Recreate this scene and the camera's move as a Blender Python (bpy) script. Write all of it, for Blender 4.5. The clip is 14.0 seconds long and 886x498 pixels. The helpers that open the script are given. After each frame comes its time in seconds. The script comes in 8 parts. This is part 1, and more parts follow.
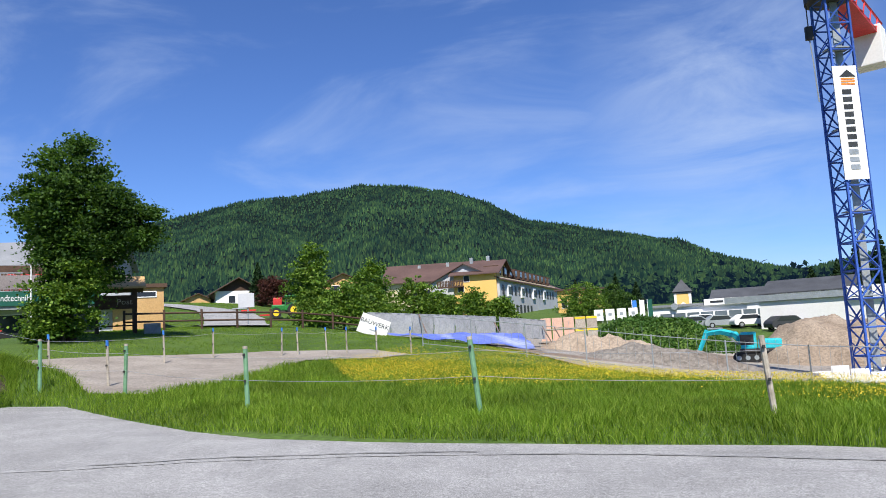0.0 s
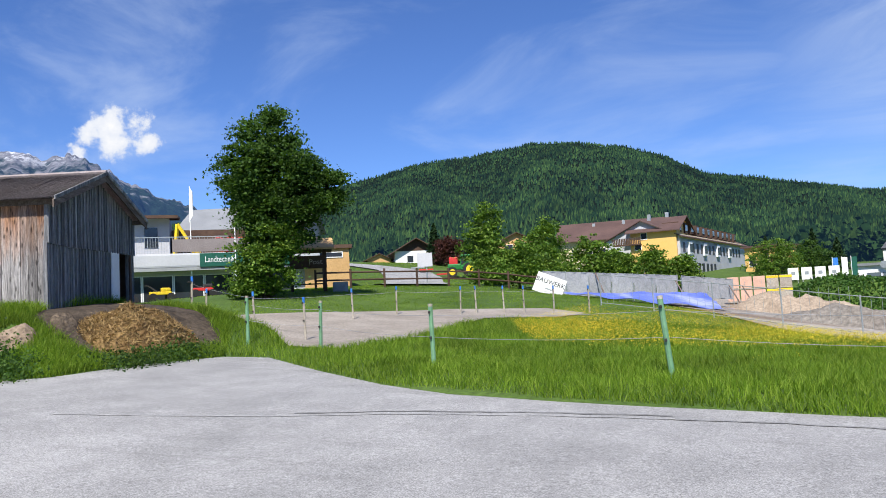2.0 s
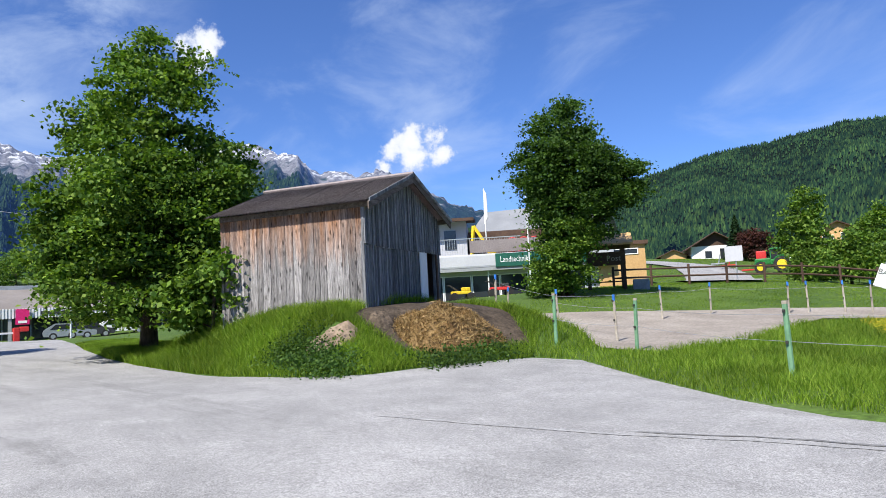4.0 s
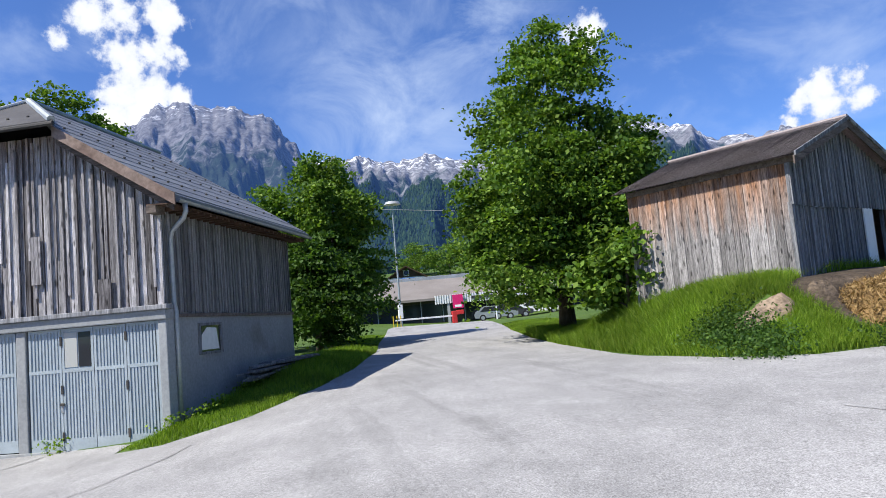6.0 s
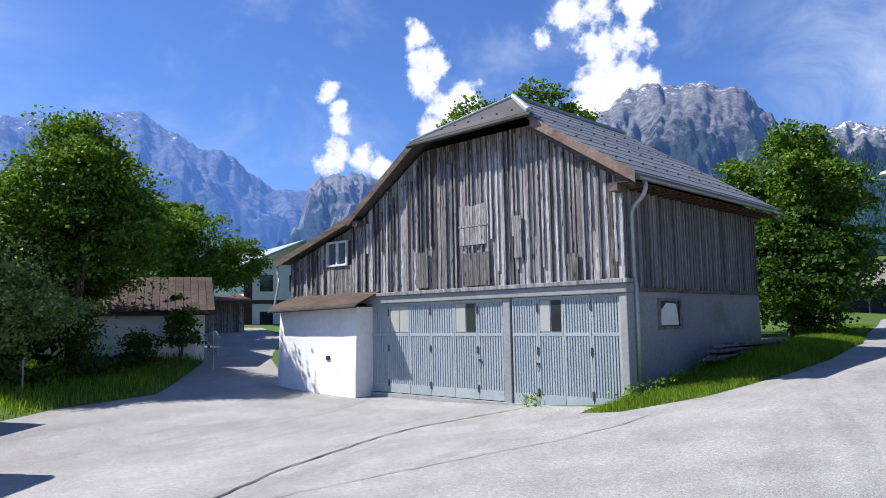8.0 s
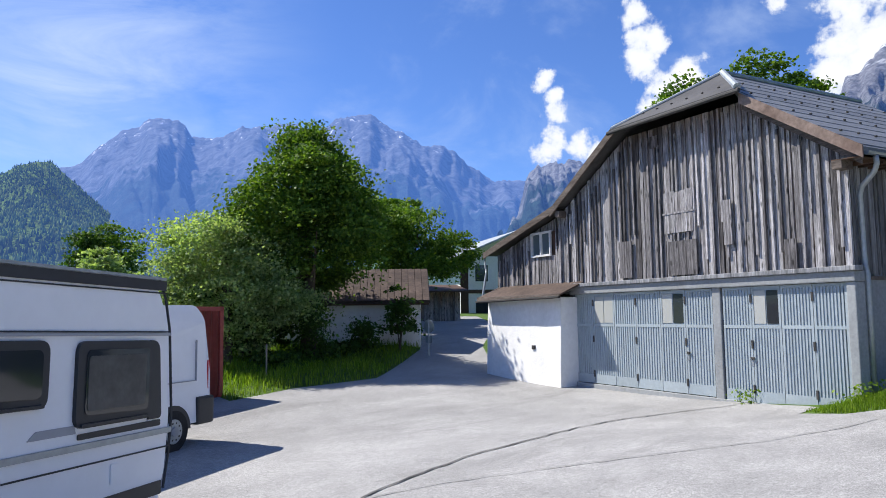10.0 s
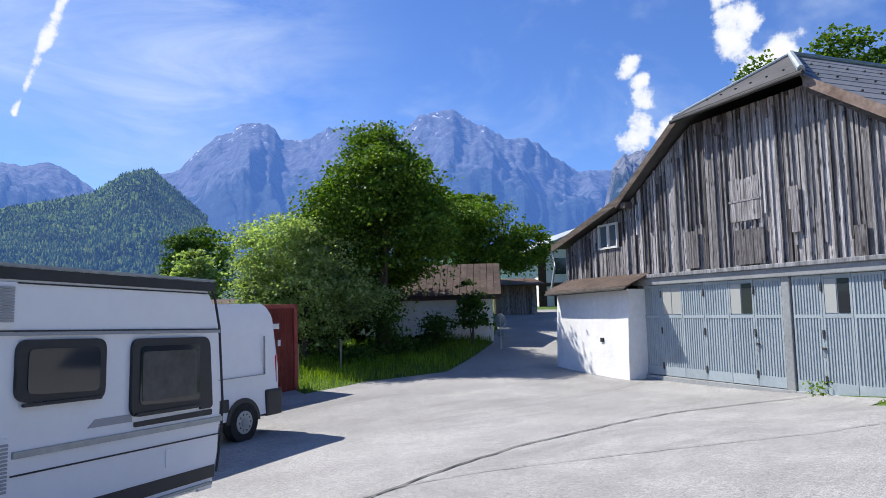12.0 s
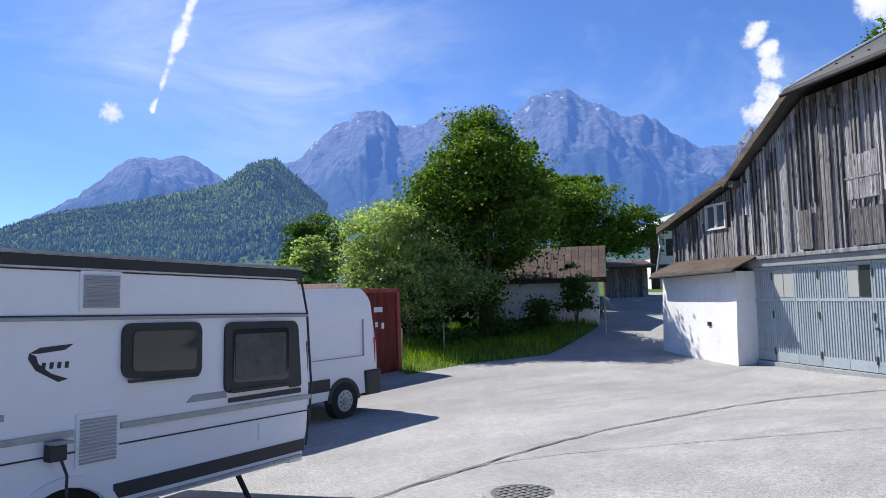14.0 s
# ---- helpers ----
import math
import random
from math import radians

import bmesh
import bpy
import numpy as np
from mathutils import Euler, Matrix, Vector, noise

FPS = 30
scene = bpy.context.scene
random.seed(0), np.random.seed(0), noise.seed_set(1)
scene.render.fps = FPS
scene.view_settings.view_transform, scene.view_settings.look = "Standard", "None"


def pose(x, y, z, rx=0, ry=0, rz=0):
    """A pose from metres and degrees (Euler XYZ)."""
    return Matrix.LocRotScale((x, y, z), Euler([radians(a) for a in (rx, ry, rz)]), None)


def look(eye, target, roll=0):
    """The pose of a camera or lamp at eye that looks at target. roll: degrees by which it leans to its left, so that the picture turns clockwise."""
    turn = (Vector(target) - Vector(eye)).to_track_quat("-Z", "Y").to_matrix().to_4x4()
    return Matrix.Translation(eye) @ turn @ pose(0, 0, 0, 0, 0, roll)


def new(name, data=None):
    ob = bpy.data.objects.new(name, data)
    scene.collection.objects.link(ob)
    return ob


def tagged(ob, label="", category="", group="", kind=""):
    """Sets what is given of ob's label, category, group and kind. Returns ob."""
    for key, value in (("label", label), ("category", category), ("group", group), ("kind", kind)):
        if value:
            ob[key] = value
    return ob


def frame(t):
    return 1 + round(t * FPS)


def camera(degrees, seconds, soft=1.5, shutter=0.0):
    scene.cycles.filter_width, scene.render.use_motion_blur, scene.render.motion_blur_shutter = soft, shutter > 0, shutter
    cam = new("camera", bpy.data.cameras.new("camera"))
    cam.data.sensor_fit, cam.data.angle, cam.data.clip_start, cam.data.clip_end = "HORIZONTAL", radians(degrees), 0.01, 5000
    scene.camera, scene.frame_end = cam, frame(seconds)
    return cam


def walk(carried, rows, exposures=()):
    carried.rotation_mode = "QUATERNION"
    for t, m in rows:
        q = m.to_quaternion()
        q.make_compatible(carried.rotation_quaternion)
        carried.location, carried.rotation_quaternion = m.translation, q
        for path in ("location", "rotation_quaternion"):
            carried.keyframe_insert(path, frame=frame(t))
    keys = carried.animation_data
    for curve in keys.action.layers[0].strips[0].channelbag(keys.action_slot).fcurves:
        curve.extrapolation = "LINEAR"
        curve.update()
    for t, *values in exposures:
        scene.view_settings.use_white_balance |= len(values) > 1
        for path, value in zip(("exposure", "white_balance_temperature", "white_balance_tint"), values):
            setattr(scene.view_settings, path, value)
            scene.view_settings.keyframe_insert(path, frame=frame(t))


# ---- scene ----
cam = camera(62.43, 14.0, 0.9)
PATH = [
    (0.0, pose(0.740, -0.396, 1.746, 96.44, 3.31, 11.72)),
    (0.5, pose(1.006, -0.573, 1.745, 95.89, 2.23, 22.06)),
    (1.0, pose(0.908, -0.532, 1.745, 95.11, 2.44, 24.05)),
    (1.5, pose(0.698, -0.417, 1.751, 94.34, 2.79, 24.29)),
    (2.0, pose(0.506, -0.252, 1.751, 93.98, 2.97, 25.18)),
    (2.2, pose(0.424, -0.105, 1.746, 94.00, 3.10, 25.98)),
    (4.3, pose(-1.056, 0.739, 1.755, 94.97, 3.67, 51.32)),
    (4.5, pose(-1.115, 0.699, 1.775, 94.83, 4.31, 53.81)),
    (5.0, pose(-1.257, 0.745, 1.770, 94.75, 4.66, 61.75)),
    (5.5, pose(-1.500, 0.846, 1.795, 95.00, 4.53, 69.80)),
    (6.0, pose(-1.701, 0.814, 1.778, 95.49, 4.94, 78.39)),
    (6.5, pose(-1.769, 0.760, 1.774, 96.47, 4.35, 88.80)),
    (7.0, pose(-1.791, 0.863, 1.737, 97.09, 2.70, 99.91)),
    (7.5, pose(-1.798, 0.904, 1.719, 96.93, 1.29, 107.85)),
    (8.0, pose(-1.708, 0.994, 1.710, 95.72, 1.01, 113.75)),
    (8.5, pose(-1.709, 1.073, 1.722, 95.47, 0.74, 119.44)),
    (9.0, pose(-1.730, 1.235, 1.720, 95.31, 0.79, 123.09)),
    (9.2, pose(-1.780, 1.273, 1.740, 95.32, 0.68, 124.68)),
    (11.3, pose(-1.872, 1.897, 1.750, 94.73, 1.59, 136.77)),
    (11.5, pose(-1.909, 1.961, 1.742, 94.77, 1.62, 136.98)),
    (12.0, pose(-2.001, 2.122, 1.746, 94.76, 1.61, 137.67)),
    (12.5, pose(-2.064, 2.282, 1.757, 94.68, 1.85, 138.94)),
    (13.0, pose(-2.025, 2.419, 1.753, 94.38, 1.96, 141.06)),
    (13.5, pose(-2.090, 2.518, 1.759, 94.20, 2.08, 143.91)),
    (14.0, pose(-2.202, 2.568, 1.762, 93.66, 1.74, 146.65)),
]
walk(cam, PATH, [(0.0, 0.45), (2.2, 0.47), (4.3, 0.6), (9.2, 0.62), (11.3, 0.56), (14.0, 0.56)])

# ---- world and sun ----
SUN_AZ, SUN_EL = 196.0, 51.0


def heading(az, el):
    """Unit vector for an azimuth (counter-clockwise from +y) and an elevation in degrees."""
    a, e = radians(az), radians(el)
    return Vector((-math.sin(a) * math.cos(e), math.cos(a) * math.cos(e), math.sin(e)))


def node(tree, kind, inputs=None, **props):
    n = tree.nodes.new(kind)
    for k, v in props.items():
        setattr(n, k, v)
    for k, v in (inputs or {}).items():
        if isinstance(v, bpy.types.NodeSocket):
            tree.links.new(v, n.inputs[k])
        else:
            n.inputs[k].default_value = v
    return n


def sky_world():
    world = bpy.data.worlds.new("sky")
    scene.world = world
    world.use_nodes = True
    t = world.node_tree
    t.nodes.clear()
    sky = node(t, "ShaderNodeTexSky", sky_type="NISHITA", sun_disc=False, sun_elevation=radians(SUN_EL),
               sun_rotation=radians(-SUN_AZ), altitude=900, air_density=1.0, dust_density=0.25, ozone_density=3.0)
    way = node(t, "ShaderNodeTexCoord").outputs["Generated"]
    # puffy clouds: soft balls on the sky dome, frayed by noise
    fray = node(t, "ShaderNodeTexNoise", {"Vector": way, "Scale": 13.0, "Detail": 9.0, "Roughness": 0.62})
    best = None
    puffs = [(103.3, 23.3, 1.7), (101, 23.2, 2.4), (98.5, 23.3, 2.0), (101, 20.8, 2.6), (99, 20.8, 2.4), (101.3, 18.4, 2.3), (99.4, 18.2, 2.1), (97.3, 17.8, 1.2), (101.7, 16.3, 1.6), (100.2, 16.4, 1.6), (105.2, 21.3, 1.0),
             (115.5, 22.0, 1.4), (115, 20.3, 1.3), (115.1, 18.7, 1.4), (114, 20, 1.3), (111.8, 17.6, 1.4), (113, 16.3, 1.6), (111.2, 16.7, 1.2), (114.1, 15.0, 1.3), (122.6, 17.7, 0.9), (121.8, 16.7, 0.8), (121.6, 15.2, 1.2),
             (121.7, 13.6, 1.4), (119.8, 13.0, 1.6), (122.4, 12.3, 1.3), (118.4, 12.2, 1.4), (66.1, 20.2, 1.5), (64.8, 20.6, 1.4), (65.6, 19.3, 1.4), (49.2, 13.6, 1.6), (47.5, 13.9, 1.4),
             (51, 12.6, 1.5), (46.8, 12.5, 1.1), (51.5, 11.8, 1.1), (49.4, 12.4, 1.5)]
    trail = [(171.2, 13.8, 1.3)]
    for az, el, r in puffs + trail:
        c = heading(az, el)
        far = node(t, "ShaderNodeVectorMath", {0: way, 1: c}, operation="DISTANCE").outputs["Value"]
        ball = node(t, "ShaderNodeMapRange", {"Value": far, "From Min": 0.0, "From Max": radians(r * 1.55), "To Min": 1.0, "To Max": 0.0}).outputs[0]
        best = ball if best is None else node(t, "ShaderNodeMath", {0: best, 1: ball}, operation="MAXIMUM").outputs[0]
    # a vapour trail: a tapering streak between two directions
    c0, c1 = Vector(heading(164.6, 23.8)), Vector(heading(168.2, 14.0))
    run = c1 - c0
    rel = node(t, "ShaderNodeVectorMath", {0: way, 1: c0}, operation="SUBTRACT").outputs[0]
    along = node(t, "ShaderNodeVectorMath", {0: rel, 1: run / run.length_squared}, operation="DOT_PRODUCT").outputs["Value"]
    along = node(t, "ShaderNodeMath", {0: along, 1: 1.0}, operation="MULTIPLY", use_clamp=True).outputs[0]
    foot = node(t, "ShaderNodeVectorMath", {0: run, 1: along}, operation="MULTIPLY").outputs[0]
    away = node(t, "ShaderNodeVectorMath", {0: rel, 1: foot}, operation="DISTANCE").outputs["Value"]
    broad = node(t, "ShaderNodeMapRange", {"Value": along, "To Min": 0.019, "To Max": 0.008}).outputs[0]
    away = node(t, "ShaderNodeMath", {0: away, 1: broad}, operation="DIVIDE").outputs[0]
    streak = node(t, "ShaderNodeMapRange", {"Value": away, "To Min": 0.95, "To Max": 0.0}).outputs[0]
    best = node(t, "ShaderNodeMath", {0: best, 1: streak}, operation="MAXIMUM").outputs[0]
    lump = node(t, "ShaderNodeMath", {0: fray.outputs["Fac"], 1: 1.7, 2: -0.85}, operation="MULTIPLY_ADD").outputs[0]
    curl = node(t, "ShaderNodeTexNoise", {"Vector": way, "Scale": 40.0, "Detail": 8.0, "Roughness": 0.6})
    curl = node(t, "ShaderNodeMath", {0: curl.outputs["Fac"], 1: 1.3, 2: -0.65}, operation="MULTIPLY_ADD").outputs[0]
    lump = node(t, "ShaderNodeMath", {0: lump, 1: curl}, operation="ADD").outputs[0]
    total = node(t, "ShaderNodeMath", {0: best, 1: lump}, operation="ADD").outputs[0]
    gate = node(t, "ShaderNodeMath", {0: best, 1: 4.0}, operation="MULTIPLY", use_clamp=True).outputs[0]
    puff = node(t, "ShaderNodeMapRange", {"Value": total, "From Min": 0.4, "From Max": 0.74}, interpolation_type="SMOOTHSTEP").outputs[0]
    puff = node(t, "ShaderNodeMath", {0: puff, 1: gate}, operation="MULTIPLY").outputs[0]
    # thin high streaks
    turn = node(t, "ShaderNodeMapping", {"Vector": way, "Rotation": (0.35, 0.3, 0.9), "Scale": (1.1, 4.2, 5.5)}).outputs[0]
    thin = node(t, "ShaderNodeTexNoise", {"Vector": turn, "Scale": 1.4, "Detail": 8.0, "Roughness": 0.58, "Distortion": 0.5})
    veil = node(t, "ShaderNodeMapRange", {"Value": thin.outputs["Fac"], "From Min": 0.47, "From Max": 0.78, "To Max": 0.42}, interpolation_type="SMOOTHSTEP").outputs[0]
    for az, el, r in ((-10.9, 14.4, 15), (157.9, 18.3, 19), (168, 20, 12), (81, 17, 13), (74, 23, 10)):
        far = node(t, "ShaderNodeVectorMath", {0: way, 1: heading(az, el)}, operation="DISTANCE").outputs["Value"]
        more = node(t, "ShaderNodeMapRange", {"Value": far, "From Max": radians(r), "To Min": 0.75, "To Max": 0.0}, interpolation_type="SMOOTHSTEP").outputs[0]
        slant = node(t, "ShaderNodeMapping", {"Vector": way, "Location": (3.1, 0.4, az * 0.01), "Rotation": (0.3, 0.5, 0.2), "Scale": (1.5, 4.0, 6.0)}).outputs[0]
        wisp = node(t, "ShaderNodeTexNoise", {"Vector": slant, "Scale": 1.6, "Detail": 9.0, "Roughness": 0.62, "Distortion": 0.6})
        wisp = node(t, "ShaderNodeMapRange", {"Value": wisp.outputs["Fac"], "From Min": 0.36, "From Max": 0.68}).outputs[0]
        more = node(t, "ShaderNodeMath", {0: more, 1: wisp}, operation="MULTIPLY").outputs[0]
        veil = node(t, "ShaderNodeMath", {0: veil, 1: more}, operation="MAXIMUM").outputs[0]
    tint = node(t, "ShaderNodeMix", {0: 1.0, 6: sky.outputs[0], 7: SKY_TINT}, data_type="RGBA", blend_type="MULTIPLY").outputs[2]
    one = node(t, "ShaderNodeMix", {0: veil, 6: tint, 7: (6.0, 7.2, 9.4, 1)}, data_type="RGBA").outputs[2]
    thick = node(t, "ShaderNodeMapRange", {"Value": total, "From Min": 0.5, "From Max": 1.1}).outputs[0]
    mass = node(t, "ShaderNodeMix", {0: thick, 6: (7.0, 7.6, 8.9, 1), 7: (9.6, 9.6, 9.7, 1)}, data_type="RGBA").outputs[2]
    two = node(t, "ShaderNodeMix", {0: puff, 6: one, 7: mass}, data_type="RGBA").outputs[2]
    back = node(t, "ShaderNodeBackground", {"Color": two, "Strength": 0.076})
    node(t, "ShaderNodeOutputWorld", {"Surface": back.outputs[0]})


SKY_TINT = (0.72, 0.96, 1.45, 1)
sky_world()
sun = new("sun", bpy.data.lights.new("sun", "SUN"))
sun.data.energy, sun.data.angle, sun.data.color = 5.0, radians(0.53), (1.0, 0.95, 0.87)
sun.matrix_world = look(heading(SUN_AZ, SUN_EL) * 100, (0, 0, 0))


# ---- materials ----
def fresh(name):
    m = bpy.data.materials.new(name)
    m.use_nodes = True
    t = m.node_tree
    t.nodes.clear()
    return m, t


def surf(name, c1, c2, scale=1.0, fine=20.0, rough=0.8, bump=0.3, metal=0.0, stretch=(1, 1, 1), vary=0.25, spec=0.3, stain=None, depth=0.01, space="Object"):
    """A rough surface: two colours mixed by a broad noise, fine grain, a change from object to object, and relief."""
    m, t = fresh(name)
    co = node(t, "ShaderNodeTexCoord").outputs["Object"] if space == "Object" else node(t, "ShaderNodeNewGeometry").outputs["Position"]
    rnd = node(t, "ShaderNodeObjectInfo").outputs["Random"]
    off = node(t, "ShaderNodeVectorMath", {0: rnd, 1: (37.0, 17.0, 53.0)}, operation="MULTIPLY").outputs[0]
    co = node(t, "ShaderNodeVectorMath", {0: co, 1: off}, operation="ADD").outputs[0] if space == "Object" else co
    st = node(t, "ShaderNodeMapping", {"Vector": co, "Scale": stretch}).outputs[0]
    broad = node(t, "ShaderNodeTexNoise", {"Vector": st, "Scale": scale, "Detail": 6.0, "Roughness": 0.6})
    grain = node(t, "ShaderNodeTexNoise", {"Vector": st, "Scale": fine, "Detail": 5.0, "Roughness": 0.65})
    fac = node(t, "ShaderNodeMapRange", {"Value": broad.outputs["Fac"], "From Min": 0.33, "From Max": 0.67}).outputs[0]
    col = node(t, "ShaderNodeMix", {0: fac, 6: (*c1, 1), 7: (*c2, 1)}, data_type="RGBA").outputs[2]
    if stain:
        blot = node(t, "ShaderNodeTexNoise", {"Vector": co, "Scale": stain[1], "Detail": 5.0, "Distortion": 0.6})
        sf = node(t, "ShaderNodeMapRange", {"Value": blot.outputs["Fac"], "From Min": stain[2], "From Max": stain[2] + 0.12}).outputs[0]
        col = node(t, "ShaderNodeMix", {0: sf, 6: col, 7: (*stain[0], 1)}, data_type="RGBA").outputs[2]
    g = node(t, "ShaderNodeMapRange", {"Value": grain.outputs["Fac"], "From Min": 0.3, "From Max": 0.7, "To Min": 1 - vary, "To Max": 1 + vary}).outputs[0]
    r = node(t, "ShaderNodeMapRange", {"Value": rnd, "To Min": 1 - vary * 0.6, "To Max": 1 + vary * 0.6}).outputs[0]
    k = node(t, "ShaderNodeMath", {0: g, 1: r}, operation="MULTIPLY").outputs[0]
    col = node(t, "ShaderNodeVectorMath", {0: col, 1: k}, operation="MULTIPLY").outputs[0]
    b = node(t, "ShaderNodeBump", {"Height": grain.outputs["Fac"], "Strength": bump, "Distance": depth})
    p = node(t, "ShaderNodeBsdfPrincipled", {"Base Color": col, "Roughness": rough, "Metallic": metal, "Normal": b.outputs[0], "Specular IOR Level": spec})
    node(t, "ShaderNodeOutputMaterial", {"Surface": p.outputs[0]})
    return m


def leafy(name, c1, c2, c3, clear=0.35, spec=0.2, rough=0.6, haze_glow=0.0, patch=None):
    """Leaves: each its own green, some light let through; far trees get haze as blue emission."""
    m, t = fresh(name)
    rnd = node(t, "ShaderNodeNewGeometry").outputs["Random Per Island"]
    ramp = node(t, "ShaderNodeValToRGB", {"Fac": rnd})
    ramp.color_ramp.elements[0].color, ramp.color_ramp.elements[1].color = (*c1, 1), (*c3, 1)
    ramp.color_ramp.elements.new(0.55).color = (*c2, 1)
    co = node(t, "ShaderNodeTexCoord").outputs["Object"]
    big = node(t, "ShaderNodeTexNoise", {"Vector": co, "Scale": 0.6, "Detail": 2.0})
    k = node(t, "ShaderNodeMapRange", {"Value": big.outputs["Fac"], "From Min": 0.3, "From Max": 0.7, "To Min": 0.75, "To Max": 1.25}).outputs[0]
    col = node(t, "ShaderNodeVectorMath", {0: ramp.outputs[0], 1: k}, operation="MULTIPLY").outputs[0]
    p = node(t, "ShaderNodeBsdfPrincipled", {"Base Color": col, "Roughness": rough, "Specular IOR Level": spec, "Emission Color": (0.12, 0.29, 0.85, 1), "Emission Strength": haze_glow})
    if patch:
        stand = node(t, "ShaderNodeTexNoise", {"Vector": co, "Scale": patch, "Detail": 6.0, "Roughness": 0.65})
        k2 = node(t, "ShaderNodeMapRange", {"Value": stand.outputs["Fac"], "From Min": 0.36, "From Max": 0.66, "To Min": 0.6, "To Max": 2.1}).outputs[0]
        col = node(t, "ShaderNodeVectorMath", {0: col, 1: k2}, operation="MULTIPLY").outputs[0]
        t.links.new(col, p.inputs["Base Color"])
    lit = node(t, "ShaderNodeVectorMath", {0: col, 1: (1.5, 1.6, 0.6)}, operation="MULTIPLY").outputs[0]
    tr = node(t, "ShaderNodeBsdfTranslucent", {"Color": lit})
    mix = node(t, "ShaderNodeMixShader", {0: clear, 1: p.outputs[0], 2: tr.outputs[0]})
    node(t, "ShaderNodeOutputMaterial", {"Surface": mix.outputs[0]})
    return m


def peak(name, forest, rock, snow_from, tree_to, haze_glow, rough_scale=0.006, snow=True, speck=0.05, bare=0.56):
    """Far mountain: woods low down, rock above, snow lying in the hollows near the top; air haze is put in as blue
    emission.
    """
    m, t = fresh(name)
    pos = node(t, "ShaderNodeNewGeometry").outputs["Position"]
    z = node(t, "ShaderNodeSeparateXYZ", {0: pos}).outputs["Z"]
    n1 = node(t, "ShaderNodeTexNoise", {"Vector": pos, "Scale": rough_scale, "Detail": 9.0, "Roughness": 0.65})
    n2 = node(t, "ShaderNodeTexNoise", {"Vector": pos, "Scale": speck, "Detail": 9.0, "Roughness": 0.75})
    up = node(t, "ShaderNodeMath", {0: n1.outputs["Fac"], 1: 900.0, 2: -450.0}, operation="MULTIPLY_ADD").outputs[0]
    zz = node(t, "ShaderNodeMath", {0: z, 1: up}, operation="ADD").outputs[0]
    wood = node(t, "ShaderNodeMapRange", {"Value": zz, "From Min": tree_to - 60, "From Max": tree_to + 60, "To Min": 0.0, "To Max": 1.0}).outputs[0]
    shade = node(t, "ShaderNodeMapRange", {"Value": n2.outputs["Fac"], "From Min": 0.32, "From Max": 0.68, "To Min": 0.25, "To Max": 1.8}).outputs[0]
    col = node(t, "ShaderNodeMix", {0: wood, 6: (*forest, 1), 7: (*rock, 1)}, data_type="RGBA").outputs[2]
    col = node(t, "ShaderNodeVectorMath", {0: col, 1: shade}, operation="MULTIPLY").outputs[0]
    if snow:
        n3 = node(t, "ShaderNodeTexNoise", {"Vector": pos, "Scale": rough_scale * 2.2, "Detail": 9.0, "Roughness": 0.74})
        lie = node(t, "ShaderNodeMapRange", {"Value": n3.outputs["Fac"], "From Min": bare, "From Max": bare + 0.03}).outputs[0]
        high = node(t, "ShaderNodeMapRange", {"Value": z, "From Min": snow_from - 60, "From Max": snow_from + 60}).outputs[0]
        sf = node(t, "ShaderNodeMath", {0: lie, 1: high}, operation="MULTIPLY").outputs[0]
        col = node(t, "ShaderNodeMix", {0: sf, 6: col, 7: (0.85, 0.87, 0.9, 1)}, data_type="RGBA").outputs[2]
    b = node(t, "ShaderNodeBump", {"Height": n2.outputs["Fac"], "Strength": 1.0, "Distance": 22.0})
    # the rock gives off blue to imitate the hazy air before it
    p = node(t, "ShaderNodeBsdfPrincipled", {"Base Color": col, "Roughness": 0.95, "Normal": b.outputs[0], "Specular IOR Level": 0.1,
                                             "Emission Color": (0.12, 0.29, 0.85, 1), "Emission Strength": haze_glow})
    node(t, "ShaderNodeOutputMaterial", {"Surface": p.outputs[0]})
    return m


def plain_glass(name, tint=(0.03, 0.035, 0.04), rough=0.06):
    m, t = fresh(name)
    p = node(t, "ShaderNodeBsdfPrincipled", {"Base Color": (*tint, 1), "Roughness": rough, "Specular IOR Level": 0.7})
    node(t, "ShaderNodeOutputMaterial", {"Surface": p.outputs[0]})
    return m


